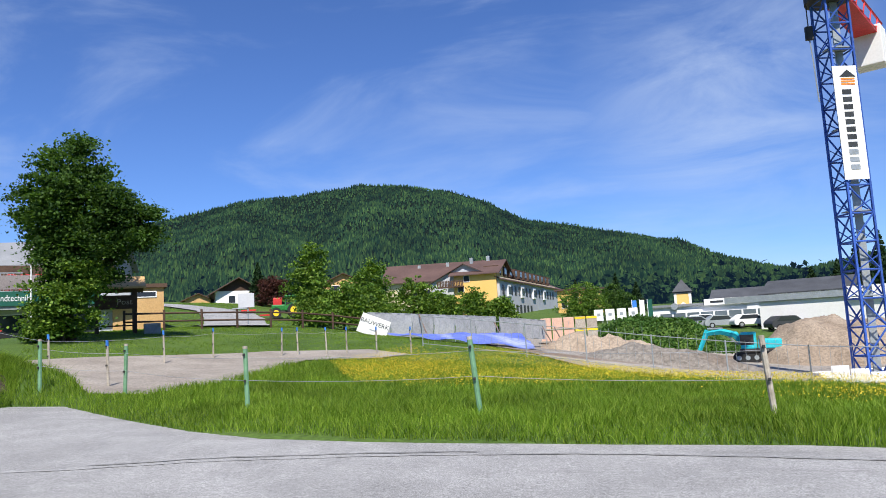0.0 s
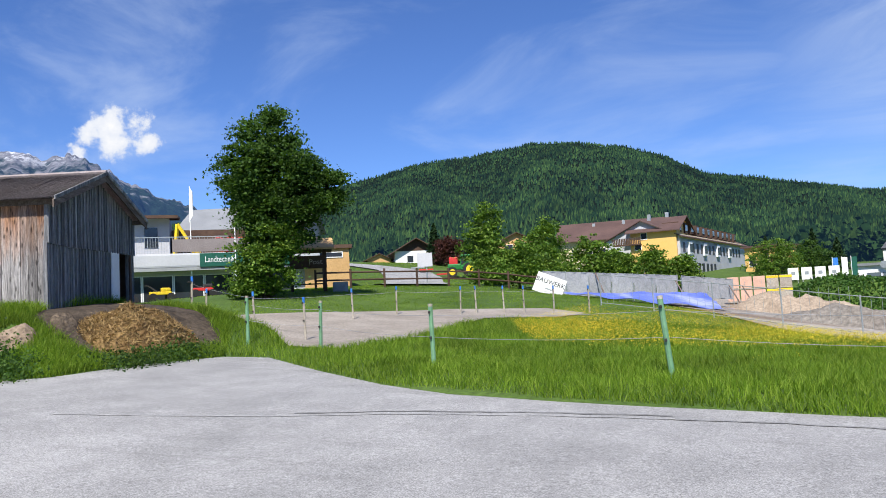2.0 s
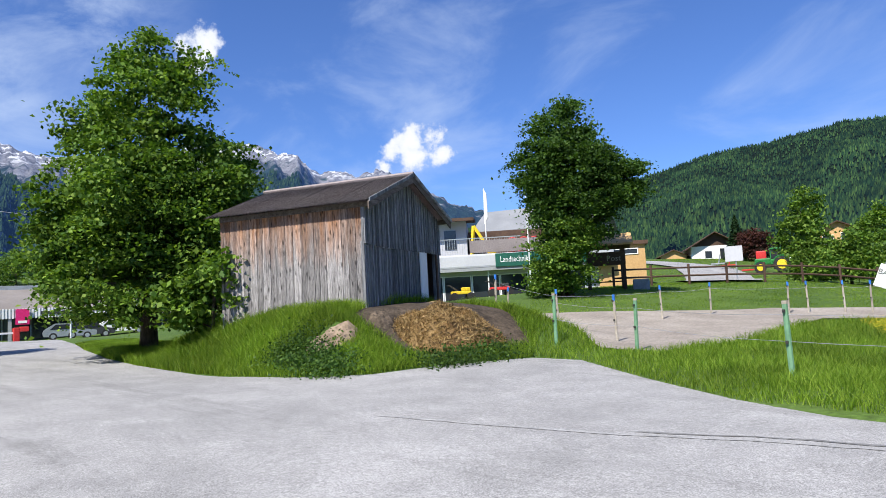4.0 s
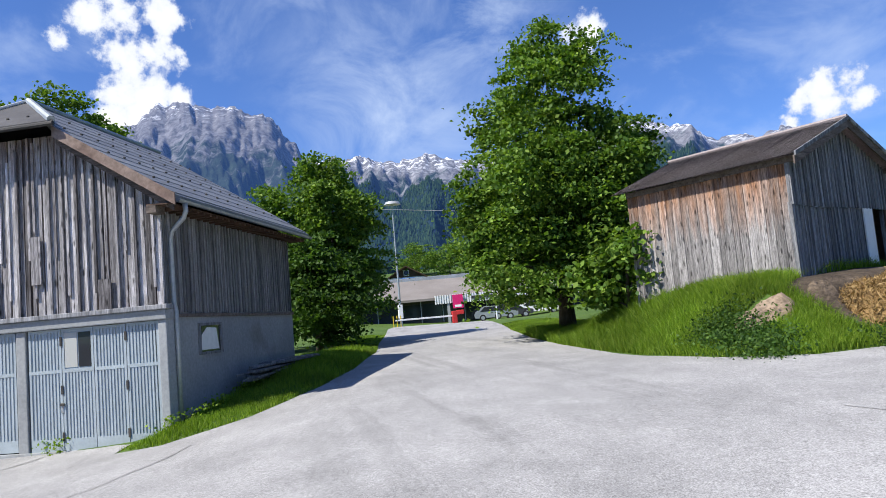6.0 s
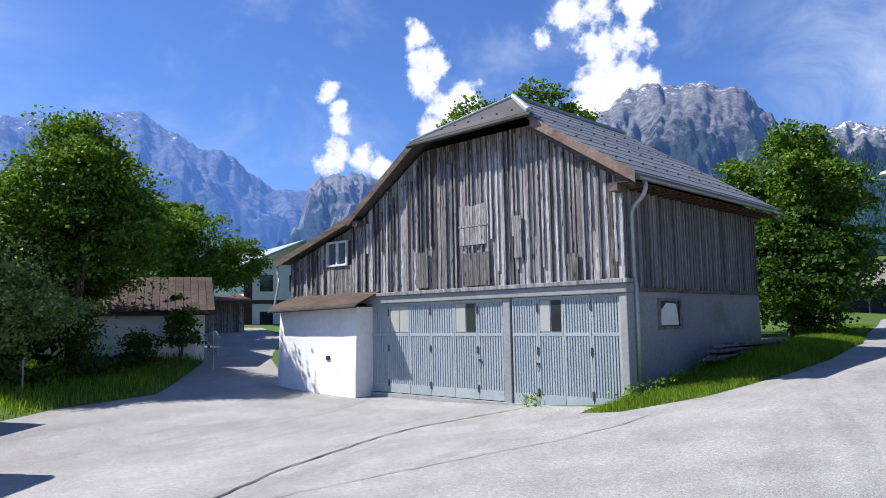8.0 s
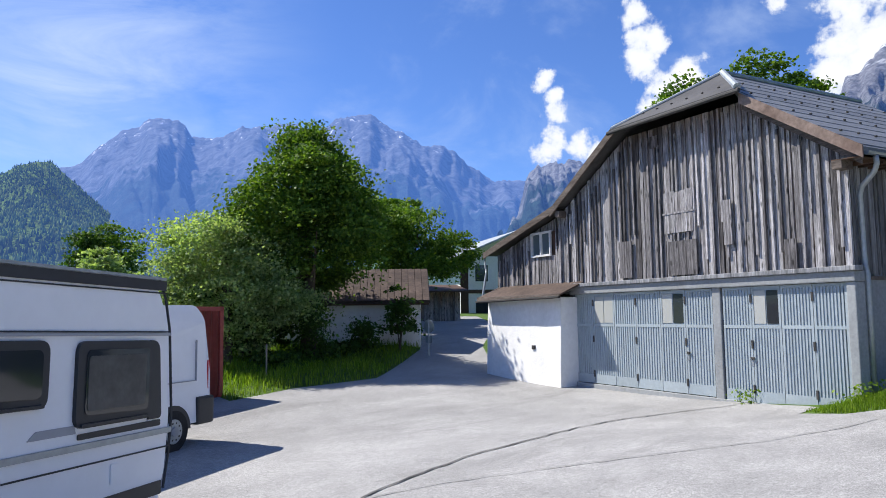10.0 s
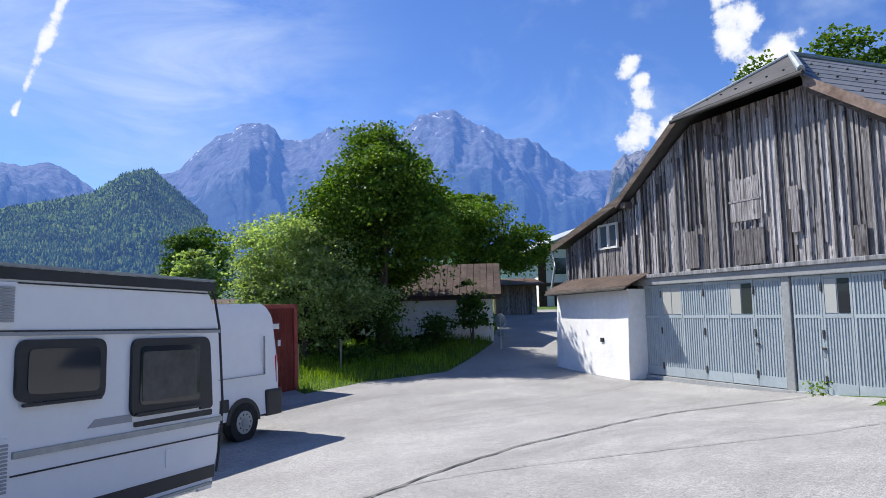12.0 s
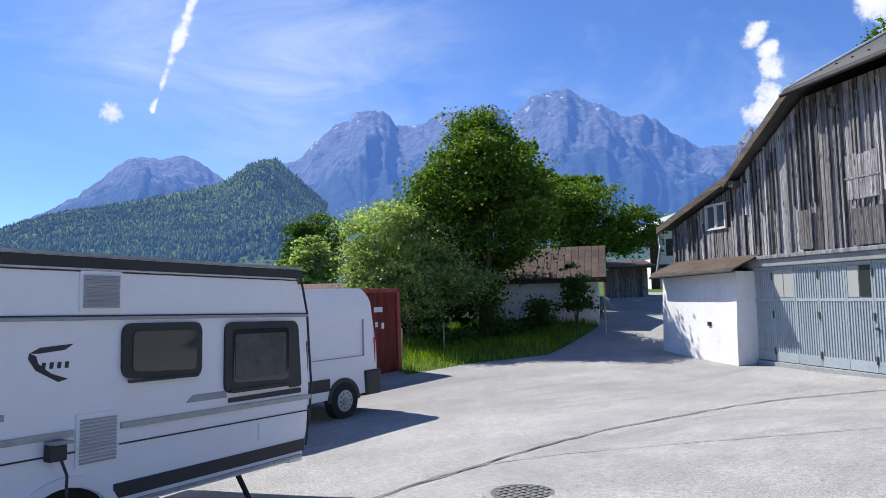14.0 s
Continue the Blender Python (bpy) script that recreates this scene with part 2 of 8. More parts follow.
def asphalt(name):
    """Worn pale asphalt: exposed chippings, faint wheel-worn bands, stains and hairline repairs."""
    m, t = fresh(name)
    pos = node(t, "ShaderNodeNewGeometry").outputs["Position"]
    def grain(scale, lo, hi, a, b, detail=3.0):
        n = node(t, "ShaderNodeTexNoise", {"Vector": pos, "Scale": scale, "Detail": detail, "Roughness": 0.7})
        return n, node(t, "ShaderNodeMapRange", {"Value": n.outputs["Fac"], "From Min": lo, "From Max": hi, "To Min": a, "To Max": b}).outputs[0]
    chips, k1 = grain(62.0, 0.32, 0.68, 0.45, 1.55, 4.0)
    _, k2 = grain(17.0, 0.3, 0.7, 0.82, 1.18)
    _, k3 = grain(1.3, 0.3, 0.7, 0.9, 1.09, 6.0)
    broad, _ = grain(0.33, 0.3, 0.7, 0, 1, 6.0)
    f = node(t, "ShaderNodeMapRange", {"Value": broad.outputs["Fac"], "From Min": 0.36, "From Max": 0.64}).outputs[0]
    col = node(t, "ShaderNodeMix", {0: f, 6: (0.255, 0.253, 0.25, 1), 7: (0.325, 0.322, 0.317, 1)}, data_type="RGBA").outputs[2]
    lay = node(t, "ShaderNodeMapping", {"Vector": pos, "Rotation": (0, 0, 0.5), "Scale": (0.12, 0.9, 1)}).outputs[0]
    band = node(t, "ShaderNodeTexNoise", {"Vector": lay, "Scale": 1.0, "Detail": 7.0, "Roughness": 0.65, "Distortion": 0.8})
    bf = node(t, "ShaderNodeMapRange", {"Value": band.outputs["Fac"], "From Min": 0.55, "From Max": 0.66, "To Max": 0.55}).outputs[0]
    col = node(t, "ShaderNodeMix", {0: bf, 6: col, 7: (0.195, 0.193, 0.19, 1)}, data_type="RGBA").outputs[2]
    for k in (k1, k2, k3):
        col = node(t, "ShaderNodeVectorMath", {0: col, 1: k}, operation="MULTIPLY").outputs[0]
    b = node(t, "ShaderNodeBump", {"Height": chips.outputs["Fac"], "Strength": 0.7, "Distance": 0.006})
    p = node(t, "ShaderNodeBsdfPrincipled", {"Base Color": col, "Roughness": 0.93, "Normal": b.outputs[0], "Specular IOR Level": 0.25})
    node(t, "ShaderNodeOutputMaterial", {"Surface": p.outputs[0]})
    return m


def aged_board(name, tan_low, tan_high, grey_low, grey_high, z0, z1):
    """Old upright boards: darker tan towards the top, silver-grey below with a ragged change, with dark knots, splits
    and streaks along the grain.
    """
    m, t = fresh(name)
    co = node(t, "ShaderNodeTexCoord").outputs["Object"]
    rnd = node(t, "ShaderNodeObjectInfo").outputs["Random"]
    off = node(t, "ShaderNodeVectorMath", {0: rnd, 1: (37.0, 17.0, 53.0)}, operation="MULTIPLY").outputs[0]
    way = node(t, "ShaderNodeVectorMath", {0: co, 1: off}, operation="ADD").outputs[0]
    long = node(t, "ShaderNodeMapping", {"Vector": way, "Scale": (12, 12, 0.5)}).outputs[0]
    streak = node(t, "ShaderNodeTexNoise", {"Vector": long, "Scale": 1.3, "Detail": 7.0, "Roughness": 0.65})
    fine = node(t, "ShaderNodeTexNoise", {"Vector": long, "Scale": 8.0, "Detail": 5.0, "Roughness": 0.7})
    edge = node(t, "ShaderNodeTexNoise", {"Vector": node(t, "ShaderNodeMapping", {"Vector": way, "Scale": (4, 4, 0.7)}).outputs[0], "Scale": 1.5, "Detail": 5.0})
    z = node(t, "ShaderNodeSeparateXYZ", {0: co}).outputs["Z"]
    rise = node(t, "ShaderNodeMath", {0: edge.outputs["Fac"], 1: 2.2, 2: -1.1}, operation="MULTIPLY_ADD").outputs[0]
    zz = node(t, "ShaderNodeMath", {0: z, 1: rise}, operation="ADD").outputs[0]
    tan_part = node(t, "ShaderNodeMapRange", {"Value": zz, "From Min": z0, "From Max": z1}).outputs[0]
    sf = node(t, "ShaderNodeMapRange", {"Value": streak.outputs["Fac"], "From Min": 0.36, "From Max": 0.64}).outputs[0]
    tan = node(t, "ShaderNodeMix", {0: sf, 6: (*tan_low, 1), 7: (*tan_high, 1)}, data_type="RGBA").outputs[2]
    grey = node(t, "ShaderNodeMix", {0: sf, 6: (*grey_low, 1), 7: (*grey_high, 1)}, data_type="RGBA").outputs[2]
    col = node(t, "ShaderNodeMix", {0: tan_part, 6: grey, 7: tan}, data_type="RGBA").outputs[2]
    knots = node(t, "ShaderNodeTexVoronoi", {"Vector": node(t, "ShaderNodeMapping", {"Vector": way, "Scale": (9, 9, 2.6)}).outputs[0], "Scale": 1.0})
    kf = node(t, "ShaderNodeMapRange", {"Value": knots.outputs["Distance"], "From Min": 0.12, "From Max": 0.26, "To Min": 0.25, "To Max": 1.0}).outputs[0]
    g = node(t, "ShaderNodeMapRange", {"Value": fine.outputs["Fac"], "From Min": 0.34, "From Max": 0.66, "To Min": 0.3, "To Max": 1.6}).outputs[0]
    r = node(t, "ShaderNodeMapRange", {"Value": rnd, "To Min": 0.62, "To Max": 1.32}).outputs[0]
    for k in (kf, g, r):
        col = node(t, "ShaderNodeVectorMath", {0: col, 1: k}, operation="MULTIPLY").outputs[0]
    b = node(t, "ShaderNodeBump", {"Height": fine.outputs["Fac"], "Strength": 0.9, "Distance": 0.008})
    p = node(t, "ShaderNodeBsdfPrincipled", {"Base Color": col, "Roughness": 0.9, "Normal": b.outputs[0], "Specular IOR Level": 0.2})
    node(t, "ShaderNodeOutputMaterial", {"Surface": p.outputs[0]})
    return m


M_ASPHALT = asphalt("asphalt")
M_CRACK = surf("tar", (0.05, 0.05, 0.05), (0.12, 0.12, 0.118), 3, 60, 0.8, 0.3)
M_TAR = surf("worn_tar", (0.20, 0.199, 0.196), (0.29, 0.288, 0.284), 2, 30, 0.9, 0.4, vary=0.4)
M_GROUND = surf("meadow_ground", (0.045, 0.088, 0.014), (0.075, 0.125, 0.022), 0.3, 9.0, 1.0, 0.8, vary=0.4, depth=0.05, space="World")
M_GRAVEL = surf("gravel", (0.23, 0.20, 0.17), (0.33, 0.295, 0.255), 0.6, 12.0, 1.0, 1.0, vary=0.3, depth=0.04)
M_DIRT = surf("dirt", (0.15, 0.11, 0.077), (0.25, 0.195, 0.14), 0.8, 8.0, 1.0, 1.0, vary=0.4, depth=0.06)
M_MANURE = surf("manure", (0.17, 0.10, 0.04), (0.30, 0.20, 0.085), 1.4, 9.0, 1.0, 1.0, vary=0.55, depth=0.08)
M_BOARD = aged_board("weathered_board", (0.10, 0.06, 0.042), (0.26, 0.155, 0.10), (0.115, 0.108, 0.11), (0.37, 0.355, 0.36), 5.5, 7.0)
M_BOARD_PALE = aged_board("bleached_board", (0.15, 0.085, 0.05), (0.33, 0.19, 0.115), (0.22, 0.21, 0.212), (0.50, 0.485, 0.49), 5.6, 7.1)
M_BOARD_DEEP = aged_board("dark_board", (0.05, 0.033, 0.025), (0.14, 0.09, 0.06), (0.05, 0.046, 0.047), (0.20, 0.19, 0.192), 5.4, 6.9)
M_BOARD_GREY = surf("grey_board", (0.085, 0.087, 0.092), (0.27, 0.275, 0.285), 1.0, 9.0, 0.9, 0.7, stretch=(8, 8, 0.4), vary=0.6, depth=0.006)
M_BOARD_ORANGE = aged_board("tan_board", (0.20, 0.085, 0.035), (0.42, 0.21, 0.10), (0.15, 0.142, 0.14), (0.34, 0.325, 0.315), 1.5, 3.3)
# darker than the front boarding: the side wall's shade is in the colour
M_BOARD_SIDE = surf("shaded_board", (0.10, 0.097, 0.097), (0.27, 0.265, 0.262), 1.0, 9.0, 0.9, 0.7, stretch=(9, 9, 0.4), vary=0.5, depth=0.006)
M_ROOF_METAL = surf("grey_roof_sheet", (0.17, 0.175, 0.18), (0.23, 0.235, 0.24), 0.6, 12.0, 0.5, 0.2, metal=0.2, vary=0.15)
M_TAUPE = surf("taupe_roof", (0.17, 0.152, 0.138), (0.215, 0.195, 0.18), 0.4, 8.0, 0.85, 0.2, vary=0.12)
M_BEAM = surf("old_beam", (0.08, 0.062, 0.052), (0.17, 0.14, 0.118), 1.0, 8.0, 0.9, 0.6, stretch=(1, 8, 8), vary=0.4)
M_VERGE = surf("verge_board", (0.15, 0.105, 0.085), (0.24, 0.185, 0.155), 1.0, 8.0, 0.85, 0.4, vary=0.25)
M_ROOF = surf("dark_roofing", (0.055, 0.054, 0.056), (0.095, 0.093, 0.095), 0.7, 14.0, 0.75, 0.4, vary=0.2, stain=((0.12, 0.118, 0.115), 0.9, 0.62))
M_ROOF_RUST = surf("corrugated_brown", (0.23, 0.19, 0.185), (0.31, 0.27, 0.265), 0.5, 12.0, 0.6, 0.3, vary=0.25)
M_TILE = surf("clay_tile", (0.055, 0.038, 0.031), (0.10, 0.07, 0.057), 1.2, 10.0, 0.85, 0.4, vary=0.35)
M_CONCRETE = surf("grey_render", (0.25, 0.265, 0.27), (0.33, 0.345, 0.35), 0.7, 14.0, 0.9, 0.4, vary=0.15, stain=((0.22, 0.22, 0.21), 0.8, 0.6))
M_WHITEWASH = surf("whitewash", (0.76, 0.76, 0.75), (0.84, 0.84, 0.83), 0.8, 6.0, 0.9, 0.5, vary=0.06, depth=0.02, stain=((0.62, 0.61, 0.58), 1.3, 0.66))
M_DOOR = surf("grey_blue_door_paint", (0.30, 0.355, 0.385), (0.37, 0.425, 0.45), 0.8, 12.0, 0.6, 0.15, vary=0.1, stain=((0.31, 0.36, 0.38), 0.7, 0.6))
M_DARK = surf("dark_metal", (0.03, 0.03, 0.03), (0.06, 0.055, 0.05), 2, 20, 0.6, 0.2)
M_STEEL = surf("zinc", (0.33, 0.36, 0.37), (0.42, 0.45, 0.46), 1.5, 12, 0.5, 0.1, metal=0.5, vary=0.12)
M_WHITE = surf("white_enamel", (0.86, 0.87, 0.88), (0.88, 0.89, 0.90), 0.6, 6, 0.35, 0.03, vary=0.02, spec=0.5)
M_GREYTRIM = surf("grey_trim", (0.33, 0.34, 0.36), (0.37, 0.38, 0.40), 1, 10, 0.4, 0.05, vary=0.05)
M_CHAR = surf("charcoal_trim", (0.035, 0.037, 0.04), (0.05, 0.052, 0.056), 1, 10, 0.45, 0.05, vary=0.08)
M_GLASS = plain_glass("dark_glass")
M_PANE = plain_glass("pane", (0.12, 0.15, 0.17), 0.08)
M_PALEPANE = plain_glass("dusty_pane", (0.42, 0.43, 0.40), 0.35)
M_CURTAIN = surf("pale_curtain", (0.70, 0.70, 0.68), (0.78, 0.78, 0.76), 3, 10, 0.4, 0.2, vary=0.08)
M_RUBBER = surf("rubber", (0.02, 0.02, 0.02), (0.03, 0.03, 0.03), 3, 30, 0.85, 0.2)
M_CONTAINER = surf("red_brown_container", (0.27, 0.055, 0.045), (0.34, 0.08, 0.065), 0.8, 8, 0.55, 0.15, vary=0.15)
M_BARK = surf("bark", (0.07, 0.055, 0.04), (0.13, 0.105, 0.08), 3, 18, 0.95, 1.0, stretch=(1, 1, 0.3), vary=0.4, depth=0.03)
M_LEAF = leafy("maple_leaf", (0.04, 0.095, 0.013), (0.09, 0.17, 0.022), (0.19, 0.285, 0.042), 0.28)
M_LEAF_DARK = leafy("dark_leaf", (0.024, 0.056, 0.012), (0.046, 0.10, 0.018), (0.09, 0.16, 0.03), 0.35)
M_LEAF_PALE = leafy("willow_leaf", (0.15, 0.22, 0.09), (0.25, 0.34, 0.15), (0.38, 0.45, 0.22), 0.45)
M_NEEDLE = leafy("needle", (0.010, 0.028, 0.010), (0.018, 0.045, 0.014), (0.035, 0.07, 0.02), 0.1)
M_LEAF_RED = leafy("copper_leaf", (0.04, 0.015, 0.015), (0.07, 0.025, 0.02), (0.10, 0.04, 0.03), 0.2)
M_GRASS = leafy("grass_blade", (0.07, 0.13, 0.011), (0.145, 0.245, 0.02), (0.26, 0.345, 0.05), 0.42)
M_FLOWER = surf("buttercup", (0.62, 0.47, 0.02), (0.7, 0.55, 0.03), 2, 5, 0.6, 0.0, vary=0.1)
# slight blue emission puts air haze on the hill's trees
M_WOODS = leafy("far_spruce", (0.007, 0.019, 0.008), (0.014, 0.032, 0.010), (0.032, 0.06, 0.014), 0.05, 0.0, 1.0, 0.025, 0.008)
M_RENDER_W = surf("white_render", (0.74, 0.73, 0.70), (0.80, 0.79, 0.77), 0.4, 8, 0.9, 0.2, vary=0.05)
M_YELLOW = surf("yellow_render", (0.78, 0.47, 0.14), (0.84, 0.53, 0.18), 0.3, 8, 0.9, 0.2, vary=0.05)
M_CREAM = surf("cream_render", (0.72, 0.62, 0.40), (0.76, 0.66, 0.45), 0.3, 8, 0.9, 0.2, vary=0.05)
M_BROWNROOF = surf("brown_roof", (0.085, 0.052, 0.046), (0.12, 0.073, 0.063), 0.4, 6, 0.8, 0.3, vary=0.15)
M_GREYROOF = surf("grey_roof", (0.20, 0.21, 0.22), (0.26, 0.27, 0.28), 0.4, 8, 0.6, 0.2, vary=0.1)
M_TIMBER = surf("fresh_timber", (0.50, 0.30, 0.12), (0.60, 0.38, 0.17), 0.7, 8, 0.8, 0.3, vary=0.15)
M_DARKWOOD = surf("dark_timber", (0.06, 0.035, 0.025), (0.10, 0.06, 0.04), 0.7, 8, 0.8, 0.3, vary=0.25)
M_POST_GREEN = surf("green_post", (0.13, 0.27, 0.15), (0.18, 0.33, 0.20), 2, 12, 0.7, 0.2, vary=0.15)
M_POST_GREY = surf("stake_wood", (0.30, 0.26, 0.21), (0.40, 0.36, 0.30), 2, 12, 0.9, 0.4, vary=0.25)
M_BLUE = surf("blue_paint", (0.03, 0.16, 0.55), (0.05, 0.22, 0.62), 2, 12, 0.6, 0.1)
M_CRANE_BLUE = surf("crane_blue", (0.035, 0.09, 0.36), (0.05, 0.12, 0.42), 2, 12, 0.5, 0.1)
M_RED = surf("red_paint", (0.55, 0.03, 0.03), (0.62, 0.05, 0.045), 2, 12, 0.5, 0.1)
M_PINK = surf("magenta_sign", (0.70, 0.02, 0.16), (0.74, 0.03, 0.19), 2, 12, 0.5, 0.05)
M_TURQ = surf("turquoise_paint", (0.02, 0.42, 0.48), (0.04, 0.48, 0.54), 2, 12, 0.5, 0.1)
M_TGREEN = surf("tractor_green", (0.02, 0.15, 0.03), (0.03, 0.19, 0.045), 2, 12, 0.4, 0.1)
M_TYELLOW = surf("yellow_paint", (0.75, 0.52, 0.02), (0.8, 0.58, 0.04), 2, 12, 0.5, 0.1)
M_ORANGE = surf("orange_cloth", (0.75, 0.20, 0.03), (0.8, 0.26, 0.05), 2, 12, 0.8, 0.1)
M_SIGN_GREEN = surf("sign_green", (0.015, 0.10, 0.07), (0.02, 0.125, 0.085), 2, 12, 0.5, 0.05)
M_TARP = surf("blue_tarp", (0.075, 0.12, 0.46), (0.15, 0.20, 0.55), 0.5, 5, 0.6, 0.6, vary=0.12, stain=((0.34, 0.38, 0.56), 0.3, 0.56), depth=0.1)
M_MESH = surf("grey_mesh_cloth", (0.26, 0.27, 0.29), (0.34, 0.35, 0.37), 0.8, 8, 0.9, 0.3, vary=0.2)
M_BRICKPACK = surf("brick_pallet", (0.58, 0.36, 0.27), (0.64, 0.42, 0.32), 1, 10, 0.9, 0.2, vary=0.12)
M_PAPER = surf("white_cloth", (0.78, 0.78, 0.77), (0.82, 0.82, 0.81), 1, 8, 0.8, 0.2, vary=0.05)
M_TEXT = surf("dark_lettering", (0.03, 0.035, 0.04), (0.04, 0.045, 0.05), 2, 8, 0.7, 0.0)
M_TEXT_W = surf("white_lettering", (0.8, 0.8, 0.8), (0.82, 0.82, 0.82), 2, 8, 0.7, 0.0)
M_SOIL = surf("dark_soil", (0.05, 0.038, 0.028), (0.12, 0.092, 0.066), 1.6, 9.0, 1.0, 1.0, vary=0.5, depth=0.08)
M_DUG = surf("dug_earth", (0.20, 0.175, 0.15), (0.31, 0.285, 0.25), 0.25, 5.0, 1.0, 1.0, vary=0.45, depth=0.08, stain=((0.17, 0.125, 0.09), 0.13, 0.55))
M_SAND = surf("sandy_spoil", (0.24, 0.185, 0.135), (0.34, 0.275, 0.21), 0.5, 6.0, 1.0, 1.0, vary=0.35, depth=0.06)
# white walls coloured bluish grey, their shade put into the base colour
M_RENDER_DIM = surf("dimmed_white_render", (0.44, 0.45, 0.48), (0.52, 0.53, 0.55), 0.3, 8, 0.9, 0.2, vary=0.06)
M_SLATE = surf("slate_roof", (0.055, 0.058, 0.065), (0.085, 0.09, 0.1), 0.5, 8, 0.75, 0.2, vary=0.15)
M_CROP = leafy("potato_leaf", (0.03, 0.08, 0.015), (0.05, 0.12, 0.02), (0.08, 0.16, 0.03), 0.3)


# ---- building helpers ----
def part(name, bm, material, parent=None, label="", smooth=False):
    """Links a bmesh as one mesh object, under its thing if one is given."""
    me = bpy.data.meshes.new(name)
    bm.to_mesh(me)
    bm.free()
    me.materials.append(material)
    if smooth:
        me.shade_smooth()
    ob = new(name, me)
    if parent:
        ob.parent = parent
    if label:
        tagged(ob, label)
    return ob


def thing(name, m, label, category, group="", kind=""):
    ob = new(name)
    ob.matrix_world = m
    return tagged(ob, label, category, group, kind)


def box(bm, x0, x1, y0, y1, z0, z1, bevel=0.0, m=None):
    made = bmesh.ops.create_cube(bm, size=1.0, matrix=Matrix.Translation(((x0 + x1) / 2, (y0 + y1) / 2, (z0 + z1) / 2)) @ Matrix.Diagonal((x1 - x0, y1 - y0, z1 - z0, 1)))
    if bevel:
        edges = {e for v in made["verts"] for e in v.link_edges}
        made = bmesh.ops.bevel(bm, geom=list(edges), offset=bevel, segments=2, affect="EDGES", profile=0.6)
    if m is not None:
        bmesh.ops.transform(bm, matrix=m, verts=made["verts"])
    return made["verts"]


def boxed(x0, x1, y0, y1, z0, z1, bevel=0.0):
    bm = bmesh.new()
    box(bm, x0, x1, y0, y1, z0, z1, bevel)
    return bm


def prism(points, axis, a, b):
    """A polygon of (u, v) pairs pushed from a to b along an axis; u, v are the two other axes in order."""
    bm = bmesh.new()
    rings = []
    for k in (a, b):
        ring = []
        for u, v in points:
            co = {"x": (k, u, v), "y": (u, k, v), "z": (u, v, k)}[axis]
            ring.append(bm.verts.new(co))
        rings.append(ring)
    n = len(points)
    bm.faces.new(rings[0])
    bm.faces.new(rings[1][::-1])
    for i in range(n):
        bm.faces.new((rings[0][i], rings[1][i], rings[1][(i + 1) % n], rings[0][(i + 1) % n]))
    bmesh.ops.recalc_face_normals(bm, faces=bm.faces)
    return bm


def slab(corners, thick):
    """A flat plate with the given upper corners and a thickness downwards."""
    bm = bmesh.new()
    top = [bm.verts.new(c) for c in corners]
    low = [bm.verts.new((c[0], c[1], c[2] - thick)) for c in corners]
    bm.faces.new(top)
    bm.faces.new(low[::-1])
    n = len(corners)
    for i in range(n):
        bm.faces.new((top[i], low[i], low[(i + 1) % n], top[(i + 1) % n]))
    bmesh.ops.recalc_face_normals(bm, faces=bm.faces)
    return bm


def tube(bm, points, radii, sides=8):
    """A tapered pipe through points."""
    rings = []
    pts = [Vector(p) for p in points]
    for i, p in enumerate(pts):
        way = (pts[min(i + 1, len(pts) - 1)] - pts[max(i - 1, 0)]).normalized()
        side = way.cross(Vector((0.13, 0.31, 0.94)) if abs(way.z) < 0.9 else Vector((1, 0.1, 0))).normalized()
        up = way.cross(side)
        r = float(radii[i] if hasattr(radii, "__len__") else radii)
        rings.append([bm.verts.new(p + r * (math.cos(2 * math.pi * k / sides) * side + math.sin(2 * math.pi * k / sides) * up)) for k in range(sides)])
    for a, b in zip(rings, rings[1:]):
        for k in range(sides):
            bm.faces.new((a[k], a[(k + 1) % sides], b[(k + 1) % sides], b[k]))
    bm.faces.new(rings[0][::-1])
    bm.faces.new(rings[-1])


def piped(points, radii, sides=8):
    bm = bmesh.new()
    tube(bm, points, radii, sides)
    return bm


def drum(r, a, b, axis="y", sides=24, at=(0, 0, 0), r2=None):
    """A wheel-like drum from a to b along an axis."""
    bm = bmesh.new()
    turn = {"y": Matrix.Rotation(radians(-90), 4, "X"), "x": Matrix.Rotation(radians(90), 4, "Y"), "z": Matrix.Identity(4)}[axis]
    mid = {"y": (0, (a + b) / 2, 0), "x": ((a + b) / 2, 0, 0), "z": (0, 0, (a + b) / 2)}[axis]
    bmesh.ops.create_cone(bm, cap_ends=True, segments=sides, radius1=r, radius2=r2 or r, depth=abs(b - a),
                          matrix=Matrix.Translation(Vector(at) + Vector(mid)) @ turn)
    return bm


def raw(name, verts, faces, material, parent=None, smooth=False):
    """A mesh straight from arrays; faces all with the same number of corners."""
    verts, faces = np.asarray(verts, np.float32), np.asarray(faces, np.int32)
    me = bpy.data.meshes.new(name)
    me.vertices.add(len(verts))
    me.vertices.foreach_set("co", verts.ravel())
    k = faces.shape[1]
    me.loops.add(faces.size)
    me.loops.foreach_set("vertex_index", faces.ravel())
    me.polygons.add(len(faces))
    me.polygons.foreach_set("loop_start", np.arange(0, faces.size, k, dtype=np.int32))
    me.update(calc_edges=True)
    me.validate()
    me.materials.append(material)
    if smooth:
        me.shade_smooth()
    ob = new(name, me)
    if parent:
        ob.parent = parent
    return ob


